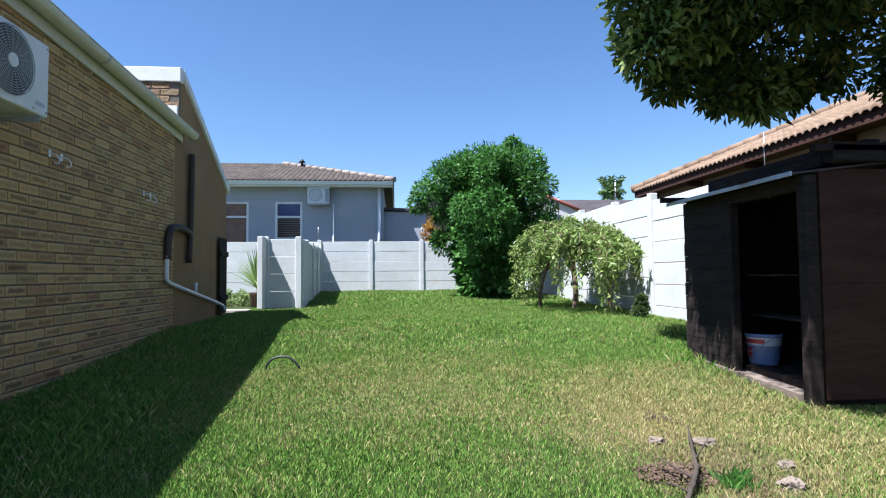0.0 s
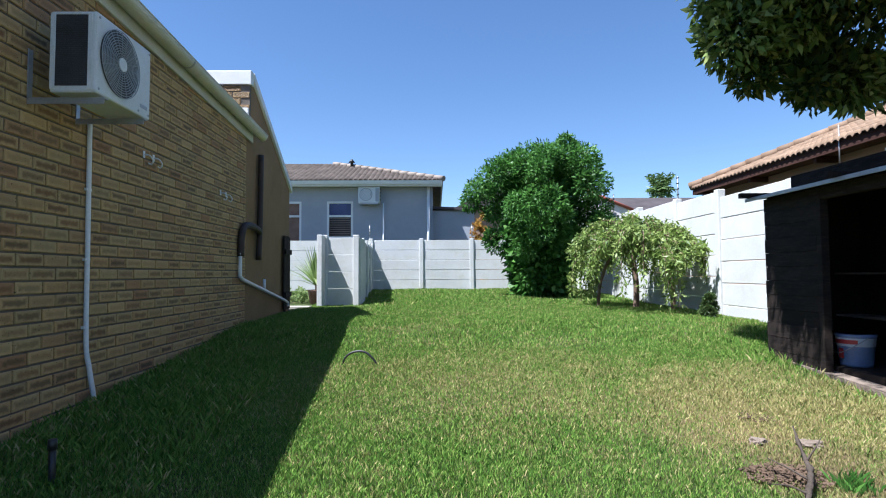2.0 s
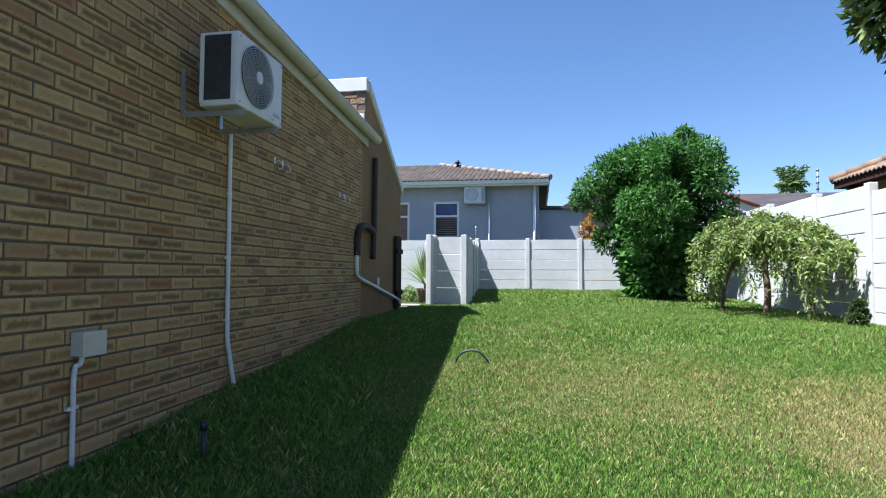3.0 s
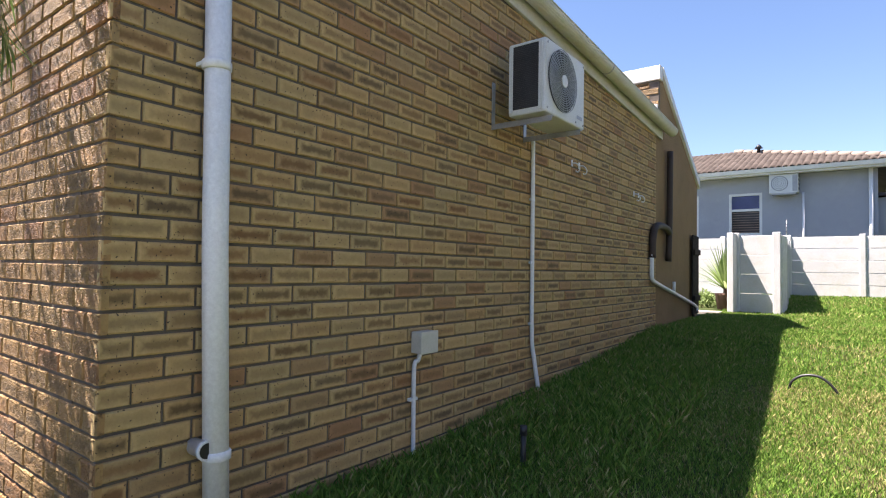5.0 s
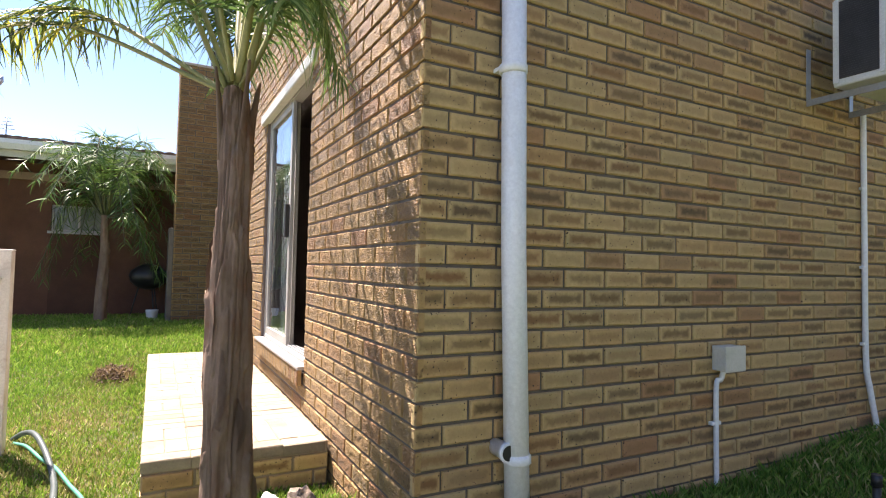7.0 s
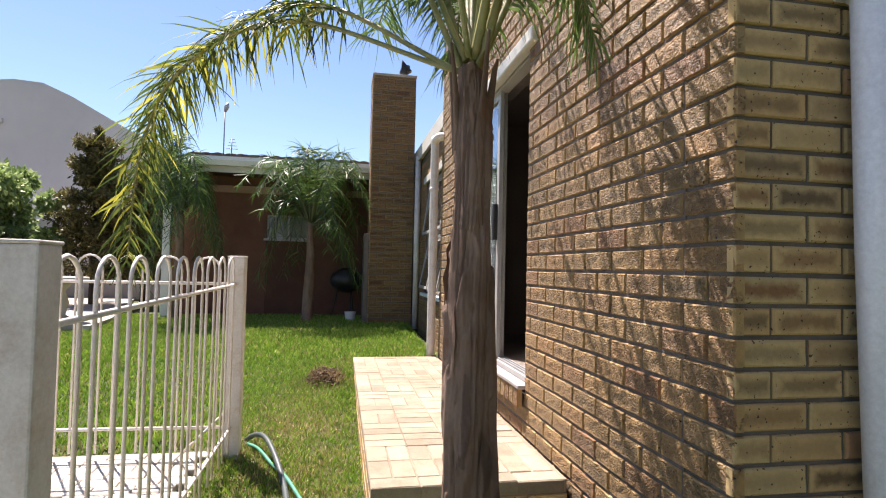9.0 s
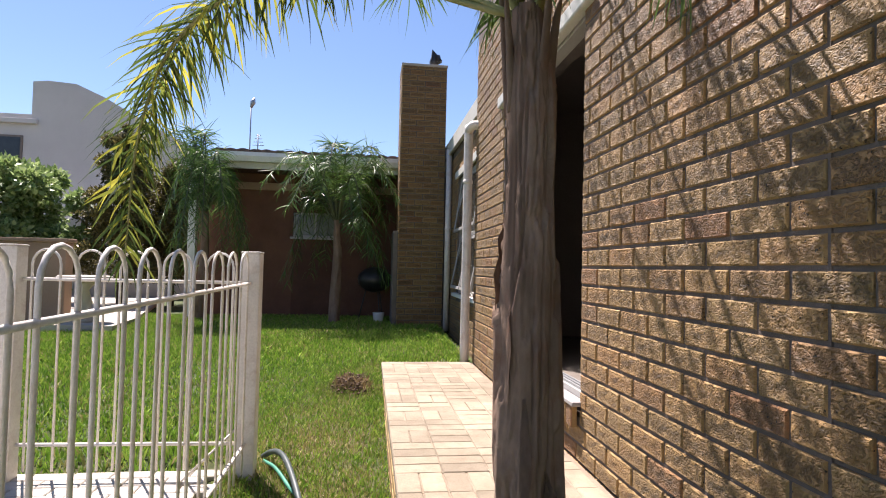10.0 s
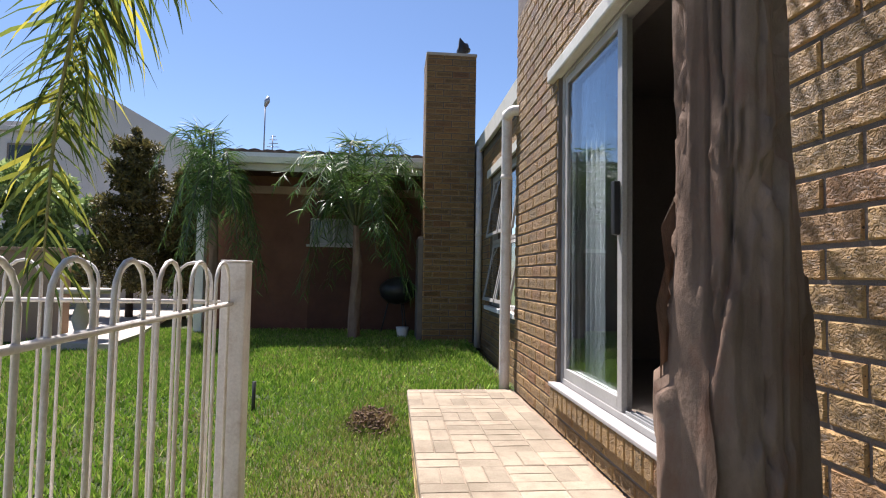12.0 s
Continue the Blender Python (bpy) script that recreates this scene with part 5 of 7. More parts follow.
# ---- hooped steel fence ----
def fence_post(x, y, z0, z1, w=0.05):
    p = thing("fence_post", "off-white square steel fence post with rust", "fence post", "hooped fence posts", (x, y, z0))
    part("shaft", cube(-w, w, -w, w, 0, z1 - z0, 0.006), FENCE_PAINT, p)
    part("cap", cube(-w - 0.002, w + 0.002, -w - 0.002, w + 0.002, z1 - z0, z1 - z0 + 0.008, 0.003), FENCE_PAINT, p)
    part("lug", cube(-w - 0.02, -w, -0.012, 0.012, z1 - z0 - 0.16, z1 - z0 - 0.13, 0.003), FENCE_PAINT, p)
    return p


def hoop_panel(a, b, z0, z1, hoops, label, dip=0.0):
    """Two rails and a row of round-topped hoops between two points on the plan."""
    a, b = Vector((*a, 0)), Vector((*b, 0))
    f = thing("hooped_fence_panel", label, "fence", "hooped fence panels", (a.x, a.y, z0))
    d = (b - a)
    for z in (0.20, z1 - z0 - 0.17):
        part("rail", tube(bmesh.new(), [Vector((0, 0, z)), d + Vector((0, 0, z - dip))], 0.010, 8), FENCE_PAINT, f)
    n = d.length / hoops
    u = d.normalized()
    for k in range(hoops):
        c = u * (n * (k + 0.5))
        r = n * 0.32
        pts = [c - u * r + Vector((0, 0, 0.06))] + [c - u * (r * math.cos(w)) + Vector((0, 0, z1 - z0 - 0.02 - r + r * math.sin(w) * 1.15)) for w in np.linspace(0, math.pi, 9)] + [c + u * r + Vector((0, 0, 0.06))]
        sink = Vector((0, 0, dip * (k + 0.5) / hoops))
        part("hoop", tube(bmesh.new(), [Vector(p) - sink for p in pts], 0.0066, 8), FENCE_PAINT, f)
    return f


fence_post(-2.27, -1.68, -0.18, 1.07)
fence_post(0.02, -1.71, -0.14, 1.06)
fence_post(-2.31, -2.92, -0.18, 1.08)
hoop_panel((-2.21, -1.68), (-0.04, -1.71), -0.16, 1.075, 9, "off-white hooped steel fence panel beside the paving", 0.03)
hoop_panel((-2.27, -1.74), (-2.31, -2.86), -0.17, 1.075, 5, "off-white hooped steel fence panel across the lawn's edge")
brc = thing("stay_bar", "thin diagonal stay at the fence post's foot", "stay", "", (-2.2, -1.78, -0.17))
part("bar", tube(bmesh.new(), [(0, 0.06, 0.30), (0.02, -0.22, 0.02)], 0.006, 6), FENCE_PAINT, brc)

# ---- hoses, stakes and bits ----
hs = thing("garden_hose", "dark grey rubber hose arching out of the grass", "hose", "garden hoses", (-2.40, -1.58, -0.15))
part("hose", tube(bmesh.new(), arc([(-0.12, -0.06, 0.02), (0.0, 0.02, 0.09), (0.16, 0.10, 0.12), (0.38, 0.18, 0.09), (0.66, 0.26, 0.03), (1.0, 0.31, 0.02), (1.5, 0.33, 0.018), (2.0, 0.22, 0.018)], 7), 0.016, 10), HOSE_DARK, hs)
hg = thing("garden_hose", "thin faded green hose lying in the grass", "hose", "garden hoses", (-2.36, -1.57, -0.15))
part("hose", tube(bmesh.new(), arc([(-0.10, -0.05, 0.02), (0.10, 0.05, 0.045), (0.34, 0.16, 0.03), (0.58, 0.26, 0.04), (0.84, 0.35, 0.03), (1.12, 0.44, 0.03), (1.5, 0.50, 0.02)], 7), 0.010, 8), HOSE, hg)
hp = thing("hose_hoop", "black pipe hoop sticking out of the lawn", "hose", "", (1.78, 4.28, 0.12))
part("hoop", tube(bmesh.new(), arc([(-0.15, 0.0, -0.02), (-0.13, 0.0, 0.08), (-0.05, 0.0, 0.14), (0.06, -0.01, 0.14), (0.15, -0.02, 0.06), (0.17, -0.02, -0.02)], 5), 0.010, 8), BLACK_STEEL, hp)
sk = thing("sprinkler_stake", "short black sprinkler stake in the shaded lawn", "stake", "", (0.62, 1.9, -0.06))
part("tube", tube(bmesh.new(), [(0, 0, -0.05), (0, 0, 0.20)], 0.016, 8), BLACK_STEEL, sk)
part("head", tube(bmesh.new(), [(0, 0, 0.19), (0, 0, 0.24)], (0.022, 0.02), 10), BLACK_STEEL, sk)
sk2 = thing("sprinkler_stake", "short black stake in the sunny lawn", "stake", "", (-4.2, -2.05, 0.0))
part("tube", tube(bmesh.new(), [(0, 0, -0.1), (0, 0, 0.22)], 0.014, 8), BLACK_STEEL, sk2)


def lump(name, label, category, at, size, mat, seed, group=""):
    bm = bmesh.new()
    bmesh.ops.create_icosphere(bm, subdivisions=3, radius=1.0)
    for v in bm.verts:
        p = v.co.copy()
        k = 1 + 0.5 * noise.noise(p * 1.6 + Vector((seed, 0, 0))) + 0.35 * noise.noise(p * 4 + Vector((0, seed, 0))) + 0.25 * noise.noise(p * 9)
        v.co = Vector((p.x * size[0] * k, p.y * size[1] * k, max(p.z, -0.35) * size[2] * k))
    ob = part(name, bm, mat)
    ob.location = at
    return tagged(ob, label, category, group)


for k, (x, y, sx, sz) in enumerate(((4.62, 2.3, 0.08, 0.02), (4.72, 1.72, 0.07, 0.03), (4.86, 1.95, 0.06, 0.02), (4.35, 2.35, 0.06, 0.02))):
    lump("stone", "dusty tan stone half sunk in dry soil", "stone", (x, y, float(ground_z(x, y)) + sz * 0.3), (sx * 0.85, sx * 0.7, sz * 1.3), STONE, 3.1 * k, "stones by the root")
def clods(label, x, y, r, height, n, seed):
    """Loose crumbs and clods of soil heaped on the ground."""
    rng = np.random.default_rng(seed)
    bm = bmesh.new()
    for k in range(n):
        a, d = rng.random() * 6.283, rng.random() ** 0.7
        s = r * (0.022 + 0.075 * rng.random() ** 3 * (1 - 0.5 * d))
        c = Vector((r * d * math.cos(a), 0.8 * r * d * math.sin(a), height * (1 - d * d) * rng.random()))
        made = bmesh.ops.create_icosphere(bm, subdivisions=2 if s > 0.08 * r else 1, radius=1.0)
        for v in made["verts"]:
            kf = 1 + 0.6 * noise.noise(v.co * 2.0 + Vector((k, seed, 0)))
            v.co = c + Vector((v.co.x * s, v.co.y * s, v.co.z * s * 0.7)) * kf
    ob = part("soil_heap", bm, SOIL)
    ob.location = (x, y, float(ground_z(x, y)) + 0.008)
    return tagged(ob, label, "soil heap", "", "stuff")


clods("heap of turned brown soil in the lawn", -3.86, -1.17, 0.25, 0.12, 380, 7)
clods("patch of dug reddish soil by the root", 4.24, 1.92, 0.22, 0.025, 620, 2)
clods("crumbled dry soil by the dead branch", 4.55, 2.75, 0.14, 0.02, 160, 4)
rt = thing("tree_root", "dead grey branch stump rising from dry grass", "stump", "", (4.30, 1.72, -0.05))
part("stem", tube(bmesh.new(), arc([(-0.20, -0.15, 0.0), (-0.08, 0.0, 0.05), (0.02, 0.15, 0.06), (0.11, 0.35, 0.10), (0.17, 0.50, 0.17)], 5), (0.014, 0.016, 0.013) * 4 + (0.010, 0.012, 0.008) * 2 + (0.005,) * 3, 8, True, 1.0, 0.9), BARK_DARK, rt)
for q0, q1, q2 in (((-0.06, 0.03, 0.05), (-0.13, 0.10, 0.09), (-0.16, 0.20, 0.10)), ((0.05, 0.22, 0.07), (0.10, 0.22, 0.14), (0.16, 0.26, 0.18)), ((-0.14, -0.08, 0.03), (-0.20, -0.03, 0.05), (-0.27, 0.02, 0.04))):
    part("twig", tube(bmesh.new(), arc([q0, q1, q2], 4), list(np.linspace(0.006, 0.002, 9)), 6, True, 1.0, 0.5), BARK_DARK, rt)
lump("fallen_husk", "pale curled palm sheath lying by the patio step", "husk", (-0.80, -0.36, -0.09), (0.09, 0.035, 0.03), WHITE_PAINT, 8.2, "fallen husks")
lump("fallen_husk", "broken palm husk lying by the patio step", "husk", (-0.66, -0.24, -0.07), (0.10, 0.07, 0.07), STONE, 5.5, "fallen husks")


# ---- plants ----
def leaf_cloud(rng, centres, radii, count, length, width, droop=0.3, shell=0.55):
    """Folded leaves scattered in clumps: corners and faces."""
    centres, radii = np.asarray(centres, float), np.asarray(radii, float)
    idx = rng.integers(0, len(centres), count)
    d = rng.normal(size=(count, 3))
    d /= np.linalg.norm(d, axis=1)[:, None]
    r = radii[idx][:, None] * (shell + (1 - shell) * rng.random((count, 1))) if radii.ndim == 1 else radii[idx] * (shell + (1 - shell) * rng.random((count, 1)))
    p = centres[idx] + d * r
    ax = d + rng.normal(size=(count, 3)) * 0.7
    ax[:, 2] -= droop
    ax /= np.linalg.norm(ax, axis=1)[:, None]
    side = np.cross(ax, rng.normal(size=(count, 3)))
    side /= np.linalg.norm(side, axis=1)[:, None]
    nrm = np.cross(ax, side)
    ln = (length * (0.6 + 0.8 * rng.random(count)))[:, None]
    wd = ln * width / length
    mid = p + ax * ln * 0.45 + nrm * ln * 0.06
    tip = p + ax * ln - nrm * ln * 0.08
    V = np.stack((p, mid - side * wd * 0.5 + nrm * ln * 0.07, tip, mid + side * wd * 0.5 + nrm * ln * 0.07), 1).reshape(-1, 3)
    F = np.arange(count * 4).reshape(-1, 4)
    return V, F


def limbs(bm, base, tips, r0, r1, bend=0.15):
    base = Vector(base)
    for t in tips:
        t = Vector(t)
        m = base.lerp(t, 0.5) + Vector((noise.noise(t), noise.noise(t * 2.0), 0.4)) * bend
        pts = arc([base, m, t], 5)
        tube(bm, pts, list(np.linspace(r0, r1, len(pts))), 7)


def big_bush():
    rng = np.random.default_rng(11)
    t = thing("bush_tree", "tall dense round green bush in the garden corner", "bush", "", (4.95, 12.6, 0.38))
    cs, rs = [], []
    for k in range(85):
        a, h = rng.random() * 2 * math.pi, rng.random() ** 0.8
        w = 1.55 * math.sin(math.pi * min(0.97, 0.10 + 0.78 * h)) ** 0.62 * float(np.interp(h, (0.0, 0.22, 0.5), (0.42, 0.66, 1.0)))
        r = w * (0.5 + 0.58 * rng.random())
        cs.append((r * math.cos(a) * 1.02 + 0.12, r * math.sin(a), 0.25 + 3.2 * h))
        rs.append(0.17 + 0.32 * rng.random())
    cs += [(0.75, 0, 3.62), (1.05, -0.2, 3.45), (0.2, 0.2, 3.5), (-1.45, -0.2, 2.6), (-1.6, -0.1, 2.35), (1.6, 0.0, 2.8), (1.5, -0.2, 2.2), (-0.9, -0.3, 3.05), (0.72, -0.2, 3.78), (-0.6, -0.1, 3.22), (-1.15, 0.0, 2.85), (-0.15, 0.0, 3.45), (1.3, 0.0, 3.05), (-0.35, -0.6, 3.1)]
    rs += [0.34, 0.30, 0.34, 0.30, 0.25, 0.32, 0.30, 0.32, 0.2, 0.40, 0.40, 0.38, 0.34, 0.40]
    V, F = leaf_cloud(rng, cs, rs, 48000, 0.10, 0.034, 0.3)
    raw("crown", V, F, LEAF_BUSH, t)
    core = leaf_cloud(rng, [(0.1, 0, 0.25 + 0.29 * k) for k in range(10)], [0.5 + 0.45 * math.sin(math.pi * (k + 1) / 11) for k in range(10)], 9000, 0.18, 0.10)
    raw("inner_leaves", *core, LEAF_BUSH, t)
    bm = bmesh.new()
    tube(bm, [(0, 0, -0.1), (0.03, 0, 0.5), (0.05, 0.02, 1.2)], (0.12, 0.10, 0.08), 9)
    limbs(bm, (0.04, 0, 1.0), [(0.9, 0.1, 2.6), (-0.8, 0.2, 2.4), (0.2, -0.7, 2.8), (0.3, 0.5, 3.2)], 0.05, 0.012)
    part("trunk", bm, BARK_DARK, t)


def weeping_tree():
    rng = np.random.default_rng(5)
    t = thing("weeping_tree", "small pale green weeping tree by the white wall", "tree", "", (5.96, 8.72, 0.34))
    bm = bmesh.new()
    tube(bm, arc([(0, 0, -0.1), (0.02, 0, 0.4), (-0.02, 0.02, 0.9), (0.05, 0.02, 1.3)], 4), list(np.linspace(0.055, 0.04, 13)), 9)
    tube(bm, arc([(0.42, -0.55, -0.1), (0.40, -0.52, 0.5), (0.25, -0.3, 1.1), (0.1, 0.0, 1.40)], 4), list(np.linspace(0.04, 0.03, 13)), 8)
    tube(bm, arc([(-0.45, 0.7, -0.1), (-0.42, 0.6, 0.5), (-0.2, 0.25, 1.25)], 4), list(np.linspace(0.035, 0.025, 9)), 8)
    cs = []
    for k in range(210):
        a, r = rng.random() * 2 * math.pi, 0.25 + 0.85 * rng.random() ** 0.7
        top = Vector((0.0 + 0.78 * r * math.cos(a), 1.45 * r * math.sin(a), 1.42 - 0.34 * r * r + 0.1 * rng.random() + 0.13 * math.sin(2 * a + 0.8) * r + 0.10 * math.sin(5 * a) + 0.16 * (rng.random() - 0.5)))
        drop = 0.12 + (0.72 + 0.25 * math.sin(3 * a + 1.0)) * rng.random() ** 1.6 * (0.45 + 0.55 * r)
        out = Vector((math.cos(a), math.sin(a), 0)) * (0.10 + 0.1 * rng.random())
        pts = arc([Vector((0.12, 0, 1.38)), top, top + out + Vector((0, 0, -drop * 0.45)), top + out * 1.25 + Vector((0, 0, -drop))], 4)
        tube(bm, pts, list(np.linspace(0.010, 0.002, len(pts))), 4)
        cs += [tuple(p) for p in pts[3:]]
    part("trunk", bm, BARK, t)
    V, F = leaf_cloud(rng, cs, [0.08] * len(cs), 21000, 0.085, 0.028, 1.0, 0.1)
    raw("crown", V, F, LEAF_WEEP, t)


def overhanging_tree():
    rng = np.random.default_rng(23)
    t = thing("garden_tree", "broad dark-leaved tree spreading over the shed", "tree", "", (6.42, 1.3, 0.04))
    bm = bmesh.new()
    tube(bm, arc([(0, 0, -0.2), (0.02, 0.05, 0.8), (-0.05, 0.25, 1.7), (-0.1, 0.7, 2.5)], 5), list(np.linspace(0.16, 0.10, 16)), 10, True, 1.0, 0.1)
    cs, rs, tips = [], [], []
    for k in range(90):
        a = rng.random() * 2 * math.pi
        r, h = rng.random() ** 0.5, rng.random()
        x, y = 0.55 + 1.75 * r * math.cos(a), 2.0 + 1.45 * r * math.sin(a)
        z = 2.62 + 1.9 * h * (1 - 0.45 * r * r) + 0.28 * r * r
        cs.append((x, y, z))
        rs.append(0.20 + 0.22 * rng.random())
        if k % 12 == 0:
            tips.append((x, y, z))
    for x, y, z, r in ((-1.45, 2.2, 2.85, 0.30), (-1.48, 2.15, 3.22, 0.34), (-1.30, 2.25, 2.57, 0.19), (-0.9, 2.2, 2.44, 0.17), (-0.5, 2.3, 2.54, 0.22), (-0.2, 2.3, 2.52, 0.22), (-1.1, 2.1, 3.02, 0.33)):
        cs.append((x, y, z))
        rs.append(r)
    for k in range(150):
        x, y, z = -2.6 + 3.2 * rng.random(), 0.2 + 3.0 * rng.random(), 3.75 + 1.1 * rng.random()
        z += max(0.0, -1.5 - x) * 0.7
        cs.append((x, y, z))
        rs.append(0.26 + 0.2 * rng.random())
    limbs(bm, (-0.1, 0.7, 2.5), tips, 0.018, 0.004, 0.35)
    part("trunk", bm, BARK_DARK, t)
    V, F = leaf_cloud(rng, cs, rs, 96000, 0.088, 0.036, 0.45, 0.3)
    raw("crown", V, F, LEAF_TREE, t)
    V, F = leaf_cloud(rng, [(x, y, z + 0.12) for x, y, z in cs], [0.6 * r for r in rs], 10000, 0.15, 0.075, 0.2, 0.1)
    raw("inner_leaves", V, F, LEAF_TREE, t)
    # sunlit left edge of the crown put in as paler leaves
    V, F = leaf_cloud(rng, [cs[90], cs[91], cs[96], cs[94]], [0.32, 0.38, 0.32, 0.28], 2400, 0.10, 0.040, 0.4, 0.6)
    raw("young_leaves", V, F, LEAF_WEEP, t, "yellow-green leaves painting the crown's lit edge")


def shrub(name, label, at, size, count, mat, seed, leaf=(0.06, 0.03), cone=False):
    rng = np.random.default_rng(seed)
    t = thing(name, label, "shrub", "", at)
    cs, rs = [], []
    for k in range(45):
        h = rng.random()
        a, r = rng.random() * 2 * math.pi, rng.random() ** 0.5 * ((1 - h) if cone else math.sin(math.pi * (0.12 + 0.8 * h)) ** 0.6)
        cs.append((size[0] * r * math.cos(a), size[1] * r * math.sin(a), size[2] * (0.06 + 0.88 * h)))
        rs.append(min(size) * (0.16 + 0.16 * rng.random()))
    bm = bmesh.new()
    tube(bm, [(0, 0, -0.1), (0, 0, size[2] * 0.45)], (0.03 * size[2] + 0.01, 0.012), 7)
    limbs(bm, (0, 0, size[2] * 0.25), cs[::6], 0.012 * size[2] + 0.004, 0.004, 0.05)
    part("stem", bm, BARK_DARK, t)
    raw("foliage", *leaf_cloud(rng, cs, rs, count, leaf[0], leaf[1], 0.1), mat, t)
    return t


def frond(bm_stalk, V, F, rng, spine, length, n=46, hang=0.6, width=0.02, start=0.18):
    """An arching feather leaf: a tapered midrib and limp leaflets on both sides, each bending over on its own."""
    pts = arc(spine, 14)
    tube(bm_stalk, pts, list(np.linspace(0.020 if width < 0.02 else 0.014, 0.003, len(pts))), 6, True, 0.6)
    P = [Vector(p) for p in pts]
    m = len(P) - 1
    for s in (-1, 1):
        for k in range(n):
            f = start + (1 - start) * (k + rng.random() * 0.9) / n
            i = min(int(f * m), m - 1)
            p = P[i].lerp(P[i + 1], f * m - i)
            d = (P[i + 1] - P[i]).normalized()
            sd = d.cross(Vector((0, 0, 1)))
            sd = sd.normalized() * s if sd.length > 0.01 else Vector((s, 0, 0))
            ln = length * (0.50 + 0.50 * math.sin(math.pi * min(1, 0.12 + f * 0.80))) * (0.65 + 0.6 * rng.random())
            a = (d * (0.35 + 0.5 * rng.random()) + sd * (0.55 + 0.5 * rng.random()) + Vector((0, 0, 0.25 - 0.35 * hang)) + Vector(rng.normal(size=3)) * 0.14).normalized()
            sag = hang * (0.25 + 0.45 * rng.random())
            curl = Vector(rng.normal(size=3)) * 0.10
            b, q = len(V), p
            flat_w = (d + Vector(rng.normal(size=3)) * 0.35).normalized() * (width * 0.5 * (0.75 + 0.5 * rng.random()))
            for j, taper in enumerate((0.5, 1.0, 0.95, 0.6, 0.08)):
                V += [q - flat_w * taper, q + flat_w * taper]
                a = (a + Vector((0, 0, -sag)) * (0.5 + 0.25 * j) + curl).normalized()
                q = q + a * (ln * 0.25)
            F += [(b + 2 * j, b + 2 * j + 1, b + 2 * j + 3, b + 2 * j + 2) for j in range(4)]


def bark_relief(w, z, seed):
    """Bulging trunk in overlapping sheets of bark with torn edges and deep slits."""
    x, y = math.cos(w), math.sin(w)
    g = noise.noise(Vector((x * 1.2, y * 1.2, z * 3.2 + seed)))
    f = noise.noise(Vector((x * 6, y * 6, z * 3.5 + seed)))
    fine = noise.noise(Vector((x * 9, y * 9, z * 22.0 + seed)))
    warp = 0.6 * noise.noise(Vector((x * 2, y * 2, z * 5.0))) + 0.25 * noise.noise(Vector((x * 7, y * 7, z * 14.0)))
    sheet = 0.0
    for j, (nx, nz) in enumerate(((1.1, 1.5), (1.9, 2.3))):
        u = (w + 0.7 * warp) * nx + 5.3 * j
        sheet += (0.15, 0.08)[j] * noise.cell(Vector((math.floor(u), math.floor(z * nz + 0.6 * warp + 0.37 * math.floor(u)), seed + j)))
    slit = max(0.0, 0.045 - abs(noise.noise(Vector((x * 1.5, y * 1.5, z * 0.9 + 7 * seed))))) / 0.045
    return 0.86 + 0.17 * g + 0.008 * f + 0.006 * fine + 1.0 * sheet - 0.20 * slit


def palm(name, label, at, trunk, fronds, dry=(), seed=1, leaflet=0.30, n=46, width=0.02, leaf=LEAF_PALM):
    """trunk: points and radii from the base; fronds: (points along the spine, hang) from the crown; dry: the same, yellowing."""
    rng = np.random.default_rng(seed)
    t = thing(name, label, "palm tree", "", at)
    pts, rad = trunk
    near = -5 < at[0] < 0
    axis = arc(pts, 34 if near else 6)
    rr_ = np.interp(np.linspace(0, 1, len(axis)), np.linspace(0, 1, len(rad)), rad)
    bm, sides, rings = bmesh.new(), 110 if near else 24, []
    for p, q in zip(axis, rr_):
        row = []
        for k in range(sides):
            w = 2 * math.pi * k / sides
            row.append(bm.verts.new(p + Vector((math.cos(w), math.sin(w), 0)) * (q * bark_relief(w, p.z, seed))))
        rings.append(row)
    for r0, r1 in zip(rings, rings[1:]):
        for k in range(sides):
            bm.faces.new((r0[k], r0[(k + 1) % sides], r1[(k + 1) % sides], r1[k])).smooth = True
    bm.faces.new(rings[-1])
    part("trunk", bm, BARK, t)
    top = Vector(pts[-1])
    stem = STALK_DARK if leaf is LEAF_FAR else STALK
    for group, mat, nm in ((fronds, leaf, "green feathery fronds"), (dry, LEAF_DRY, "yellowing drooping fronds")):
        for *spine, hang in group:
            bs, V, F = bmesh.new(), [], []
            spine = [Vector(p) for p in spine]
            mid = spine[0]
            base = top + Vector(((mid.x - top.x) * 0.06, (mid.y - top.y) * 0.06, -0.05 + 0.1 * rng.random()))
            frond(bs, V, F, rng, [base] + spine, leaflet, n, hang, width) if mat is leaf else frond(bs, V, F, rng, [base] + spine, leaflet * 0.85, int(n * 1.25), hang, width)
            st = part("frond_stalk", bs, stem, t)
            raw("frond_blade", [tuple(v) for v in V], F, mat, st, nm)
    return t, top


big_bush()
weeping_tree()
overhanging_tree()
shrub("small_conifer", "small clipped dark green conifer by the wall", (6.31, 6.83, 0.25), (0.115, 0.115, 0.43), 6500, LEAF_HEDGE, 3, (0.035, 0.012))
shrub("ground_cover", "low green plants in the side passage", (-0.7, 11.2, 0.36), (0.9, 0.5, 0.30), 2200, LEAF_SUCCULENT, 8, (0.08, 0.03))
shrub("orange_creeper", "orange-leaved creeper between wall and bush", (4.0, 17.0, 0.5), (0.35, 0.3, 2.7), 2400, LEAF_ORANGE, 9, (0.09, 0.04))
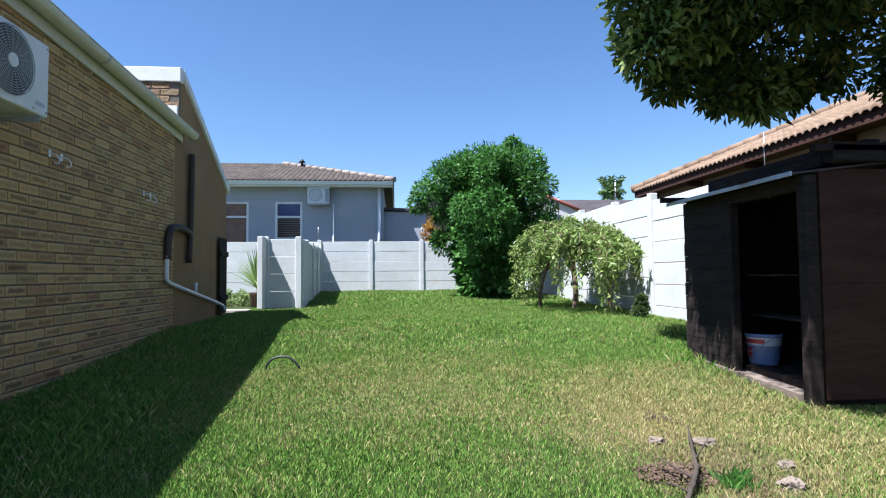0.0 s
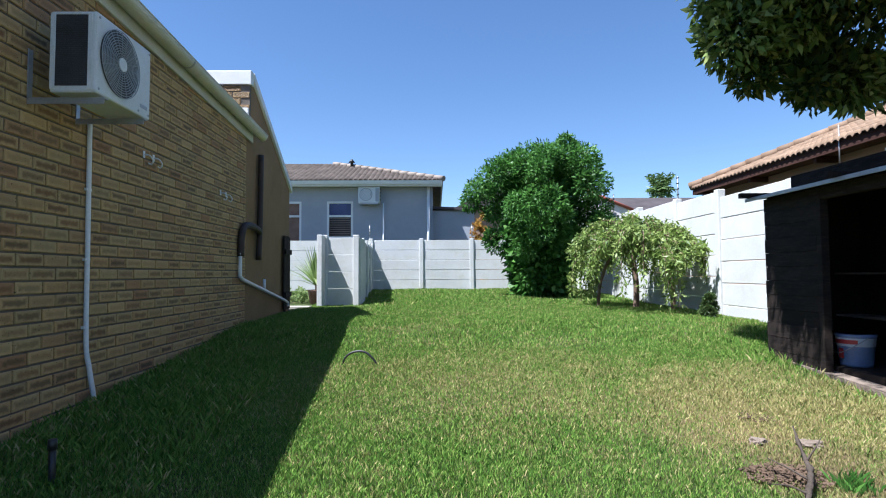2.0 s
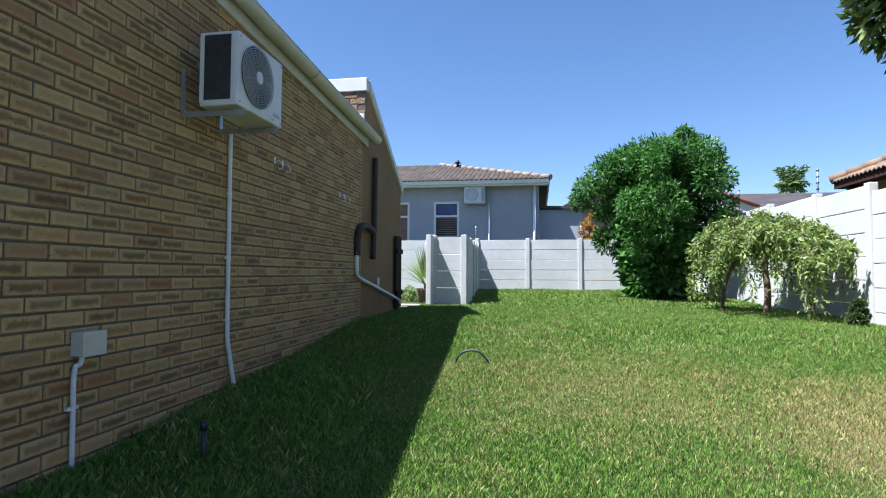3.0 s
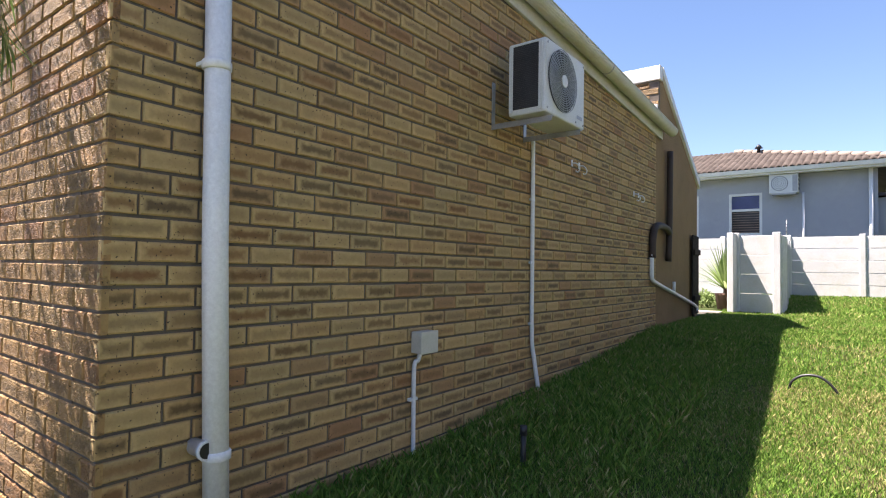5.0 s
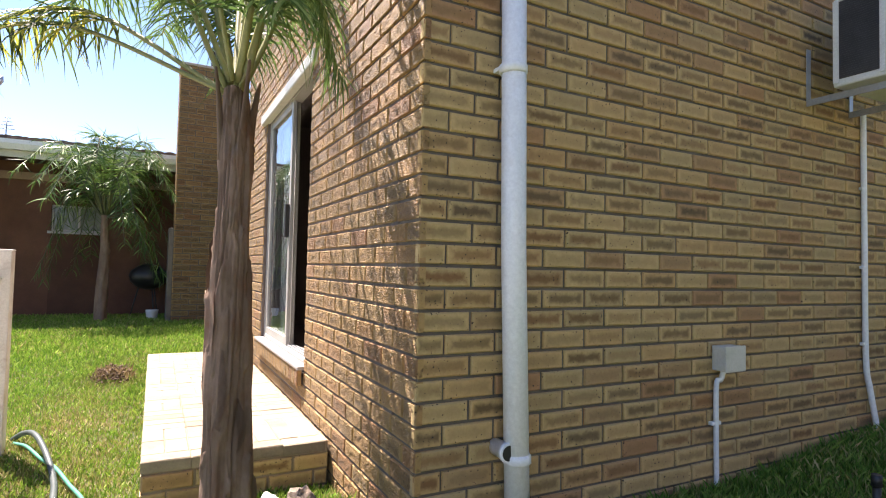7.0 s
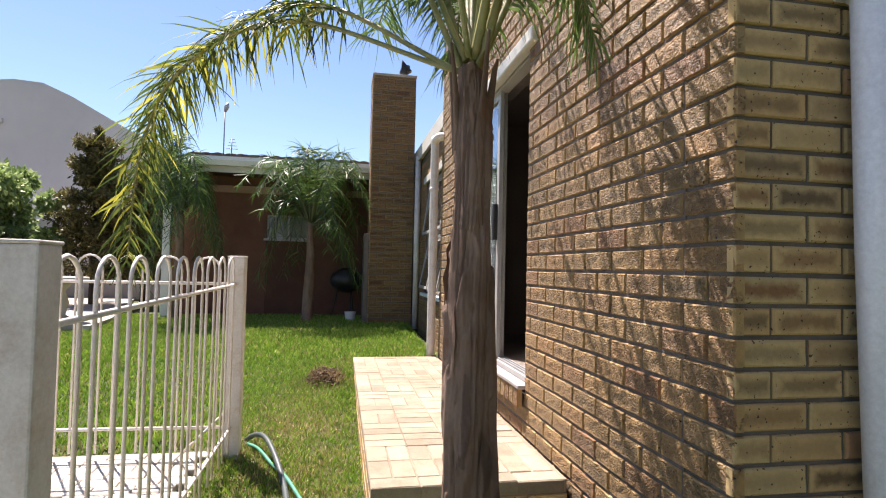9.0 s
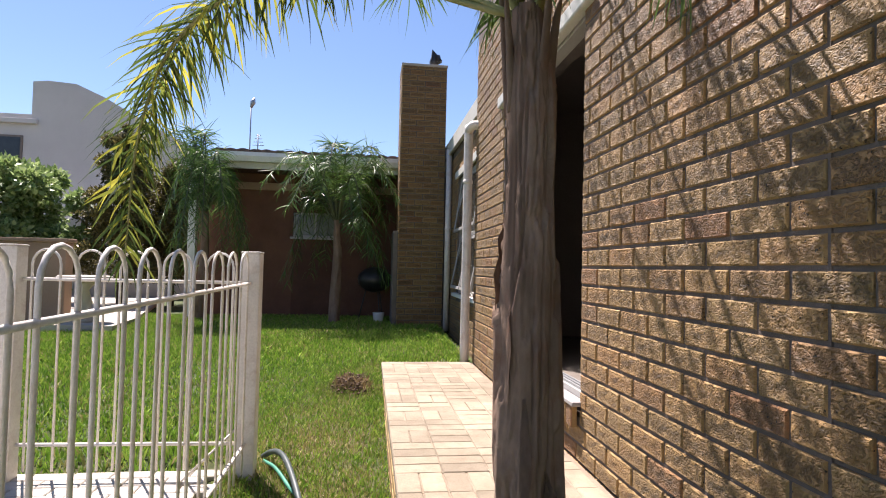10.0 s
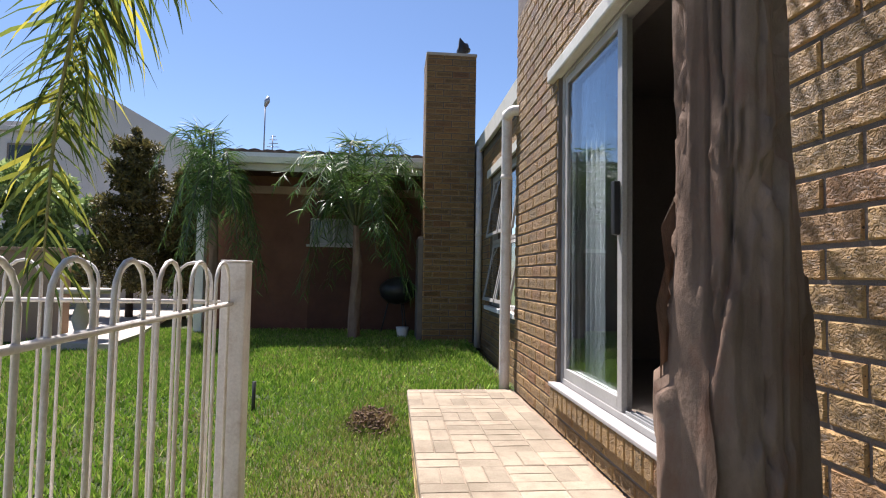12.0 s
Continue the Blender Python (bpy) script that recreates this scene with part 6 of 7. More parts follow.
shrub("pale_shrub", "broad pale green shrub along the boundary wall", (-10.6, -7.7, 0.15), (1.0, 1.35, 2.95), 17000, LEAF_SUCCULENT, 12, (0.12, 0.06))
shrub("pale_shrub", "pale green shrub behind the low wall", (-11.0, -10.0, 0.15), (1.0, 1.5, 2.7), 10000, LEAF_SUCCULENT, 14, (0.12, 0.06))
def layered_conifer(label, at, reach, height, count, seed):
    """A conifer of drooping tiers: branches in whorls, each with clumps that thin out to the tip."""
    rng = np.random.default_rng(seed)
    t = thing("conifer", label, "conifer", "", at)
    bm, cs, rs = bmesh.new(), [], []
    tube(bm, [(0, 0, -0.1), (0.02, 0, height * 0.5), (0, 0, height)], (0.07, 0.045, 0.01), 8)
    for j in range(8):
        z, w = height * (0.22 + 0.10 * j), reach * (1.0 - 0.105 * j) * (0.75 + 0.4 * rng.random())
        for k in range(6):
            a = k * 1.047 + j * 0.55 + 0.5 * rng.random()
            ln = w * (0.6 + 0.5 * rng.random())
            tip = (ln * math.cos(a), ln * math.sin(a), z - 0.12 * ln + 0.15 * rng.random())
            limbs(bm, (0, 0, z), [tip], 0.014, 0.004, 0.06)
            for f in (0.35, 0.6, 0.8, 1.0):
                cs.append((tip[0] * f, tip[1] * f, z + (tip[2] - z) * f + 0.04))
                rs.append(0.25 - 0.11 * f)
    cs += [(0, 0, height * f) for f in (0.96, 1.0, 1.04)]
    rs += [0.10, 0.07, 0.05]
    part("trunk", bm, BARK_DARK, t)
    raw("foliage", *leaf_cloud(rng, cs, rs, int(1.5 * count), 0.075, 0.03, 0.15, 0.3), LEAF_CONIFER, t)


layered_conifer("bronze-green layered conifer behind the lawn", (-10.4, -5.75, 0.15), 1.05, 3.3, 15000, 13)
layered_conifer("smaller bronze-green conifer by the path", (-10.9, -5.0, 0.15), 0.85, 2.8, 11000, 18)
shrub("dark_tree", "dark leafy tree behind the far wall", (6.2, 16.9, 0.5), (1.0, 0.6, 2.3), 3500, LEAF_TREE, 16, (0.12, 0.05))

# spiky potted plant in the passage
yc = thing("spiky_plant", "spiky pale green yucca in a dark pot", "potted plant", "", (0.02, 10.75, 0.33))
part("pot", tube(bmesh.new(), [(0, 0, 0), (0, 0, 0.02), (0, 0, 0.30), (0, 0, 0.33)], (0.13, 0.15, 0.19, 0.20), 18), TERRACOTTA, yc)
rng = np.random.default_rng(4)
V, F = [], []
for k in range(90):
    a, e, ln = rng.random() * 6.283, 0.25 + 1.2 * rng.random(), 0.58 + 0.38 * rng.random()
    d = Vector((math.cos(a) * math.cos(e), math.sin(a) * math.cos(e), math.sin(e)))
    s = d.cross(Vector((0, 0, 1))).normalized() * 0.018
    p = Vector((0, 0, 0.40))
    b = len(V)
    m = p + d * ln * 0.5
    q = p + d * ln + Vector((0, 0, -0.12 * math.cos(e) * ln))
    V += [p - s, p + s, m + s * 1.2, m - s * 1.2, q + s * 0.1, q - s * 0.1]
    F += [(b, b + 1, b + 2, b + 3), (b + 3, b + 2, b + 4, b + 5)]
raw("leaves", [tuple(v) for v in V], F, LEAF_SUCCULENT, yc)
part("stem", tube(bmesh.new(), [(0, 0, 0.25), (0, 0, 0.48)], 0.05, 8), BARK, yc)

# the palm beside the patio
ptree, ptop = palm("palm_tree", "slender palm with a peeling brown trunk beside the patio", (-0.60, -0.59, -0.14),
    ([(0.0, 0.0, -0.1), (0.0, 0.0, 0.25), (-0.01, 0.0, 0.7), (-0.015, 0.0, 1.2), (-0.03, 0.005, 1.6), (-0.06, 0.0, 1.92)], [0.118, 0.104, 0.093, 0.082, 0.078, 0.058]),
    [((0.28, 0.18, 2.62), (0.52, 0.26, 2.30), 0.8), ((-0.40, 0.04, 2.5), (-0.66, 0.05, 2.15), 0.9), ((0.06, 0.26, 2.42), (0.08, 0.42, 2.02), 0.9),
     ((-0.55, -0.15, 2.75), (-1.15, -0.30, 2.5), 0.8), ((0.26, -0.26, 2.8), (0.6, -0.5, 2.7), 0.6), ((-0.2, -0.45, 2.7), (-0.5, -1.0, 2.55), 0.9),
     ((0.0, 0.1, 2.9), (0.05, 0.3, 3.5), 0.5), ((-1.20, -0.01, 3.04), (-2.10, 0.0, 4.10), (-2.70, 0.05, 4.40), 0.5),
     ((-1.00, 0.15, 3.10), (-1.70, 0.25, 4.10), (-2.15, 0.30, 4.50), 0.5),
     ((-0.55, 0.12, 3.00), (-0.95, 0.22, 3.60), (-1.15, 0.30, 4.10), 0.5), ((0.30, 0.05, 2.45), (0.48, 0.1, 2.12), 0.9), ((-0.25, -0.30, 2.55), (-0.6, -0.7, 2.35), 0.8)],
    [((-0.50, -0.72, 2.22), (-0.88, -1.24, 2.10), (-1.10, -1.48, 1.74), (-1.17, -1.55, 1.16), 0.9), ((-0.44, -0.62, 2.28), (-0.86, -1.12, 2.22), (-1.12, -1.40, 1.98), (-1.22, -1.52, 1.62), 1.1)], 3, 0.34, 104, 0.0130)
for a, ln in ((0.4, 0.36), (1.7, 0.30), (2.9, 0.34), (4.0, 0.38), (5.2, 0.32)):
    d = Vector((math.cos(a), math.sin(a), 0))
    part("leaf_base", tube(bmesh.new(), arc([ptop + Vector((0, 0, -0.32)) + d * 0.055, ptop + Vector((0, 0, -0.12)) + d * 0.075, ptop + Vector((0, 0, ln - 0.25)) + d * 0.10], 5), list(np.linspace(0.026, 0.008, 11)), 8, True, 0.5), BARK, ptree, "old brown leaf base")
for k in range(8):
    a0, z0, h, wd = 0.9 + k * 2.4, 0.10 + 1.35 * ((k * 37) % 14) / 14, 0.22 + 0.25 * ((k * 11) % 5) / 5, 0.30 + 0.12 * (k % 3)
    bmq, rows_ = bmesh.new(), []
    for j in range(9):
        f, row = j / 8, []
        zz = z0 + h * f
        rr = float(np.interp(zz + 0.1, (0, 0.35, 0.8, 1.3, 1.7, 2.02), (0.118, 0.104, 0.093, 0.082, 0.078, 0.058)))
        ww = wd * (0.55 + 0.45 * math.sin(math.pi * f)) * (1 + 0.25 * noise.noise(Vector((k, zz * 9, 0))))
        for i in range(6):
            w = a0 + ww * (i / 5 - 0.2)
            lift = 0.016 * (i / 5) ** 2 * (0.4 + 0.6 * math.sin(math.pi * f))
            row.append(bmq.verts.new(Vector((math.cos(w), math.sin(w), 0)) * (rr * bark_relief(w, zz, 3) + 0.001 + lift) + Vector((-0.02 * zz, 0, zz))))
        rows_.append(row)
    for r0, r1 in zip(rows_, rows_[1:]):
        for i in range(5):
            bmq.faces.new((r0[i], r0[i + 1], r1[i + 1], r1[i]))
    bmesh.ops.solidify(bmq, geom=bmq.faces, thickness=0.004)
    part("bark_flap", bmq, BARK, ptree, "peeling flap of bark")

def young_palm(label, at, height, seed, reach, upright, low=()):
    rng = np.random.default_rng(seed)
    fr = []
    for k in range(28):
        a, f = k * 2.399 + 0.4 * rng.random(), rng.random()
        ln = reach * (0.65 + 0.45 * rng.random())
        up = (0.95 - 0.85 * f) * upright
        fr.append(((0.5 * ln * math.cos(a), 0.5 * ln * math.sin(a), height + up), (ln * math.cos(a), ln * math.sin(a), height + up * 0.75 - 0.10 - 1.25 * f), 0.45 + 0.6 * f))
    fr += list(low)
    return palm("palm_tree", label, at, ([(0, 0, -0.1), (0.02, 0, 0.5), (0.0, 0.02, 1.1), (0.0, 0, height)], [0.10, 0.085, 0.065, 0.06]), fr, (), seed, 0.32, 46, 0.0135, LEAF_FAR)


young_palm("young palm before the shaded brick wall", (-7.75, -1.55, 0.10), 1.62, 21, 1.05, 1.15, [((0.25, 0.45, 1.6), (0.2, 0.80, 0.75), 0.9), ((0.35, 0.4, 1.5), (0.45, 0.75, 0.65), 0.9)])
young_palm("young palm beside the veranda column", (-7.9, -3.55, 0.10), 1.70, 22, 0.75, 1.45)
far2 = [((0.45 * math.cos(a), 0.45 * math.sin(a), 8.65 + 0.5 * e), (0.90 * math.cos(a), 0.90 * math.sin(a), 8.35 + 1.7 * e), 0.3) for e, o in ((-0.5, 0), (0.1, 0.3), (0.7, 0.15)) for a in np.linspace(o, o + 6.28, 10)[:-1]]
palm("palm_tree", "distant palm crown above the roofs", (18.5, 38.0, -1.7), ([(0, 0, 0), (0.1, 0, 4), (0, 0, 8.6)], [0.3, 0.25, 0.2]), far2, (), 31, 0.5, 20, 0.1)


# ---- grass ----
def grass(name, label, x0, x1, y0, y1, density, height, seed, skip=None, width=0.006, material=LAWN_BLADES):
    rng = np.random.default_rng(seed)
    n = int((x1 - x0) * (y1 - y0) * density)
    x, y = x0 + (x1 - x0) * rng.random(n), y0 + (y1 - y0) * rng.random(n)
    if skip is not None:
        keep = ~skip(x, y)
        x, y = x[keep], y[keep]
        n = len(x)
    z = ground_z(x, y) + 0.012 * np.sin(2.1 * x + 1.3 * y) * np.sin(1.7 * y - 0.6 * x)
    patch = 0.5 + 0.5 * np.sin(1.9 * x + 0.7 * np.sin(1.3 * y)) * np.sin(2.3 * y + 0.9 * np.sin(1.1 * x))
    h = height * (0.45 + 0.7 * rng.random(n)) * (0.75 + 0.5 * patch)
    a, ln = rng.random(n) * 2 * math.pi, rng.random(n) * 0.9
    dx, dy = np.cos(a) * h * ln, np.sin(a) * h * ln
    b = rng.random(n) * 2 * math.pi
    wx, wy = np.cos(b) * width * (0.6 + 0.8 * rng.random(n)), np.sin(b) * width
    V = np.stack((np.stack((x - wx, y - wy, z - 0.005), -1), np.stack((x + wx, y + wy, z - 0.005), -1), np.stack((x + wx * 0.6 + dx * 0.45, y + wy * 0.6 + dy * 0.45, z + h * 0.65), -1), np.stack((x + dx, y + dy, z + h), -1)), 1).reshape(-1, 3)
    return tagged(raw(name, V, np.arange(4 * n).reshape(-1, 4), material), label, "grass", "", "stuff")


no_grow = lambda x, y: ((x > PX0) & (x < PX1) & (y > PY)) | ((x < 0.02) & (y > -0.01)) | ((x > -2.42) & (y < -1.80) & (x < 1.0)) | ((x > 5.72) & (x < 6.75) & (y > 2.87) & (y < 4.55)) | ((x + 0.6) ** 2 + (y + 0.6) ** 2 < 0.02)
grass("grass", "short lawn grass near the walk", 0.0, 6.7, 0.3, 5.0, 15000, 0.030, 1, no_grow, 0.0024)
grass("dry_grass_tuft", "pale dead grass tuft on the soil heap", -4.02, -3.72, -1.30, -1.02, 3400, 0.085, 21, None, 0.004, STRAW)
grass("grass", "uncut shaded grass along the brick wall", 0.012, 1.15, 0.3, 6.4, 5200, 0.070, 31, None, 0.0028)
grass("grass", "tall dry grass along the shed's foot", 5.35, 5.74, 2.7, 4.6, 700, 0.085, 9, None, 0.003)
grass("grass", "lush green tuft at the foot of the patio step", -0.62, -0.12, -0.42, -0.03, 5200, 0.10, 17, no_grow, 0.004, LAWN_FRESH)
grass("grass", "green tuft growing beside the dead branch", 4.40, 4.54, 1.70, 1.85, 9000, 0.075, 12, None, 0.0022, LEAF_BUSH)
grass("grass", "lawn grass towards the end wall", 0.0, 6.7, 5.0, 10.0, 5000, 0.040, 2, no_grow, 0.0045)
grass("grass", "lawn grass along the end wall", -2.0, 6.7, 10.0, 15.85, 1300, 0.06, 3, no_grow, 0.010)
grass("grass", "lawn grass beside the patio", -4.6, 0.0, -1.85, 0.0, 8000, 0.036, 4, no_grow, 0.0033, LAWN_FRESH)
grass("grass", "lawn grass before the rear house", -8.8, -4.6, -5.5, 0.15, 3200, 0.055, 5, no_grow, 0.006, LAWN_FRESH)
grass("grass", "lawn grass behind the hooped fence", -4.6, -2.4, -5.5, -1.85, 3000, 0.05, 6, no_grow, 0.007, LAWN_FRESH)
grass("grass", "lawn grass around the house corner", 0.0, 6.7, -1.6, 0.3, 900, 0.05, 7, no_grow, 0.007)


# ---- bricks, pavers and tiles ----
def brick_data(length, height, depth, rough, seed, grid):
    """One brick: worn front face at y = 0 looking along -y."""
    rng = np.random.default_rng(seed)
    nx, nz = grid
    ch = 0.005
    xs, zs = np.linspace(ch, length - ch, nx + 1), np.linspace(ch, height - ch, nz + 1)
    V, F, UV = [], [], []
    for j, z in enumerate(zs):
        for i, x in enumerate(xs):
            edge = i in (0, nx) or j in (0, nz)
            V.append((x + rng.normal() * 0.001, rng.normal() * rough * (0.5 if edge else 1.0) - (0 if edge else rough * 0.3), z + rng.normal() * 0.001))
    n = nx + 1
    for j in range(nz):
        for i in range(nx):
            a = j * n + i
            F.append((a, a + 1, a + n + 1, a + n))
    border = [i for i in range(n)] + [j * n + nx for j in range(1, nz + 1)] + [nz * n + i for i in range(nx - 1, -1, -1)] + [j * n for j in range(nz - 1, 0, -1)]
    rim = []
    for k in border:
        x, _, z = V[k]
        ex = 0 if x < ch * 1.9 else (length if x > length - ch * 1.9 else x)
        ez = 0 if z < ch * 1.9 else (height if z > height - ch * 1.9 else z)
        rim.append(len(V))
        V.append((ex, 0.006, ez))
    m = len(border)
    for k in range(m):
        F.append((border[(k + 1) % m], border[k], rim[k], rim[(k + 1) % m]))
    b = len(V)
    V += [(0, 0.006, 0), (length, 0.006, 0), (length, 0.006, height), (0, 0.006, height), (0, depth, 0), (length, depth, 0), (length, depth, height), (0, depth, height)]
    F += [(b + 4, b + 5, b + 1, b), (b + 5, b + 6, b + 2, b + 1), (b + 6, b + 7, b + 3, b + 2), (b + 7, b + 4, b, b + 3)]
    V = np.array(V)
    return V, F, np.stack((V[:, 0] / length, V[:, 2] / height), -1)


def brick_mesh(name, V, F, UV, material):
    me = bpy.data.meshes.new(name)
    me.from_pydata([tuple(v) for v in V], [], [tuple(f) for f in F])
    lay = me.uv_layers.new(name="UVMap")
    li = np.empty(len(me.loops), dtype=np.int32)
    me.loops.foreach_get("vertex_index", li)
    lay.data.foreach_set("uv", np.asarray(UV, dtype=np.float32)[li].ravel())
    me.materials.append(material)
    return me


BH = 0.0735


class BrickField:
    """Bricks of one surface: the nearest as pieces, the rest joined."""

    def __init__(self, parent, material, rough, grid, depth=0.03, limit=300):
        self.parent, self.material, self.rough, self.grid, self.depth, self.limit = parent, material, rough, grid, depth, limit
        self.kinds, self.spots = {}, []

    def shape(self, length, variant, height):
        key = (round(length, 3), variant, round(height, 3))
        if key not in self.kinds:
            V, F, UV = brick_data(length, height, self.depth, self.rough, 97 * variant + int(1000 * length), self.grid if length > 0.15 else (max(1, self.grid[0] // 2), self.grid[1]))
            self.kinds[key] = (V, F, UV, [None])
        return self.kinds[key]

    def add(self, m, length, near, height=BH):
        self.spots.append((near, m, round(length / 0.006) * 0.006, len(self.spots) % 4, height))

    def build(self, name="brick"):
        self.spots.sort(key=lambda s: s[0])
        V, F, UV, off = [], [], [], 0
        for i, (_, m, length, variant, height) in enumerate(self.spots):
            v, f, uv, me = self.shape(length, variant, height)
            if i < self.limit:
                if me[0] is None:
                    me[0] = brick_mesh(name, v, f, uv, self.material)
                ob = new(name, me[0])
                ob.parent = self.parent
                ob.matrix_local = m
            else:
                R = np.array(m.to_3x3())
                V.append(v @ R.T + np.array(m.translation))
                F += [tuple(k + off for k in q) for q in f]
                UV.append(uv)
                off += len(v)
        if V:
            ob = new(name + "work", brick_mesh(name + "work", np.concatenate(V), F, np.concatenate(UV), self.material))
            ob.parent = self.parent
            tagged(ob, "", "", "", "stuff")


def course_joints(start, end, offset):
    """Edges of the bricks of one course, from start to end."""
    cuts, p = [start], start + offset
    while p < end - 0.03:
        if p > start + 0.02:
            cuts.append(p)
        p += L
    return cuts + [end + 0.010]


jit = random.Random(7)
side = BrickField(wall_side, BRICK, 0.0007, (3, 2))
south = BrickField(wall_patio, RUSTIC, 0.0012, (6, 3))
TURN_E = Matrix.Rotation(radians(90), 4, "Z")
for k in range(-15, 26):
    z = Z0 + C * k + 0.0065
    # long wall, seen from the east; courses break bond by half a brick
    first = L / 2 if k % 2 == 0 else L
    if z < EAVE_S - 0.05:
        cuts = course_joints(0.0, WALL_END, first)
        for a, b in zip(cuts[1:], cuts[2:]):
            if z > EAVE - 0.03 + RISE * (6.5 - b):
                continue
            m = Matrix.Translation((jit.uniform(-0.0015, 0.0015), a + 0.0055, z + jit.uniform(-0.001, 0.001))) @ TURN_E
            side.add(m, b - a - 0.011, a + 0.3 * abs(z - 1.0))
    # south wall round the door
    first = L if k % 2 == 0 else L / 2
    segs = [(0.0, -CORNER_W)]
    if DOOR_Z0 - 0.10 < z + 0.04 < DOOR_Z1 + 0.03:
        segs = [(0.0, -DOOR_X1), (-DOOR_X0, -CORNER_W)]
    if z > EAVE_S - 0.02:
        segs = [((z - EAVE_S) / 0.40 + 0.15, -CORNER_W)]
    for s0, s1 in segs:
        edges = [0.0, first]
        while edges[-1] < s1:
            edges.append(edges[-1] + L)
        for a, b in zip(edges, edges[1:]):
            if a == 0.0 and z < EAVE_S - 0.05:
                continue
            a, b = max(a, s0), min(b, s1)
            if b - a > 0.045:
                m = Matrix.Translation((-b + 0.0055, jit.uniform(-0.002, 0.001), z + jit.uniform(-0.001, 0.001)))
                south.add(m, b - a - 0.011, a + 0.3 * abs(z - 1.0))
# bricks that turn the corner
for k in range(-15, 26):
    z = Z0 + C * k + 0.0065
    lx, ly = (L - 0.0055, L / 2 - 0.0055) if k % 2 == 0 else (L / 2 - 0.0055, L - 0.0055)
    if z < EAVE_S - 0.05:
        m = Matrix.Translation((-lx, jit.uniform(-0.001, 0.001), z))
        south.add(m, lx, 0.01)
        m = Matrix.Translation((jit.uniform(-0.001, 0.001), 0.0, z)) @ TURN_E
        side.add(m, ly, 0.01)
for k in range(int((DOOR_X1 - DOOR_X0) / 0.0865)):
    m = Matrix.Translation((DOOR_X0 + 0.006 + 0.0868 * k, -0.038, DOOR_Z0 - 0.022)) @ Matrix.Rotation(radians(90), 4, "Y")
    south.add(m, 0.102, 1.0, 0.073)
side.build()
south.build()

chf = BrickField(chim, RUSTIC, 0.0008, (2, 1), 0.02, 300)
for k in range(0, 47):
    z = 0.06 + C * k
    o = L / 2 if k % 2 else L
    for a0, a1, f in ((-0.62, 0.06, "e"), (-8.05, -7.40, "s")):
        e = [a0] + [p for p in np.arange(a0 + o, a1, L) if p < a1 - 0.04] + [a1]
        for a, b in zip(e, e[1:]):
            m = Matrix.Translation((-7.40, a + 0.004, z)) @ TURN_E if f == "e" else Matrix.Translation((a + 0.004, -0.629, z))
            chf.add(m, b - a - 0.009, 0 if f == "e" else 1)
chf.build()
rec = BrickField(wall_rec, RUSTIC, 0.0008, (2, 1), 0.02, 0)
for k in range(-1, 30):
    z = 0.06 + C * k
    e = [-7.4] + list(np.arange(-7.4 + (L / 2 if k % 2 else L), CORNER_W, L)) + [CORNER_W]
    for a, b in zip(e, e[1:]):
        segs = [(a, b)] if (z > WZ1 + 0.1 or z < WZ0 - 0.13) else [(a, min(b, WX0)), (max(a, WX1), b)]
        for c, d in segs:
            if d - c > 0.05:
                rec.add(Matrix.Translation((c + 0.005, WY - 0.009, z)), d - c - 0.01, 0)
rec.build()
wf = BrickField(bpy.data.objects["wall_wing_front"], RUSTIC, 0.001, (2, 1), 0.02, 60)
for k in range(4):
    z = 3.20 + C * k
    for i in range(9):
        wf.add(Matrix.Translation((-0.24 - L * i - (L / 2 if k % 2 else 0), WALL_END + 0.147, z)), L - 0.011, i)
wf.build()

# patio pavers, lying flat
def flat(x, y, z, turn):
    return Matrix.Translation((x, y, z)) @ Matrix.Rotation(radians(turn), 4, "Z") @ Matrix.Rotation(radians(-90), 4, "X")


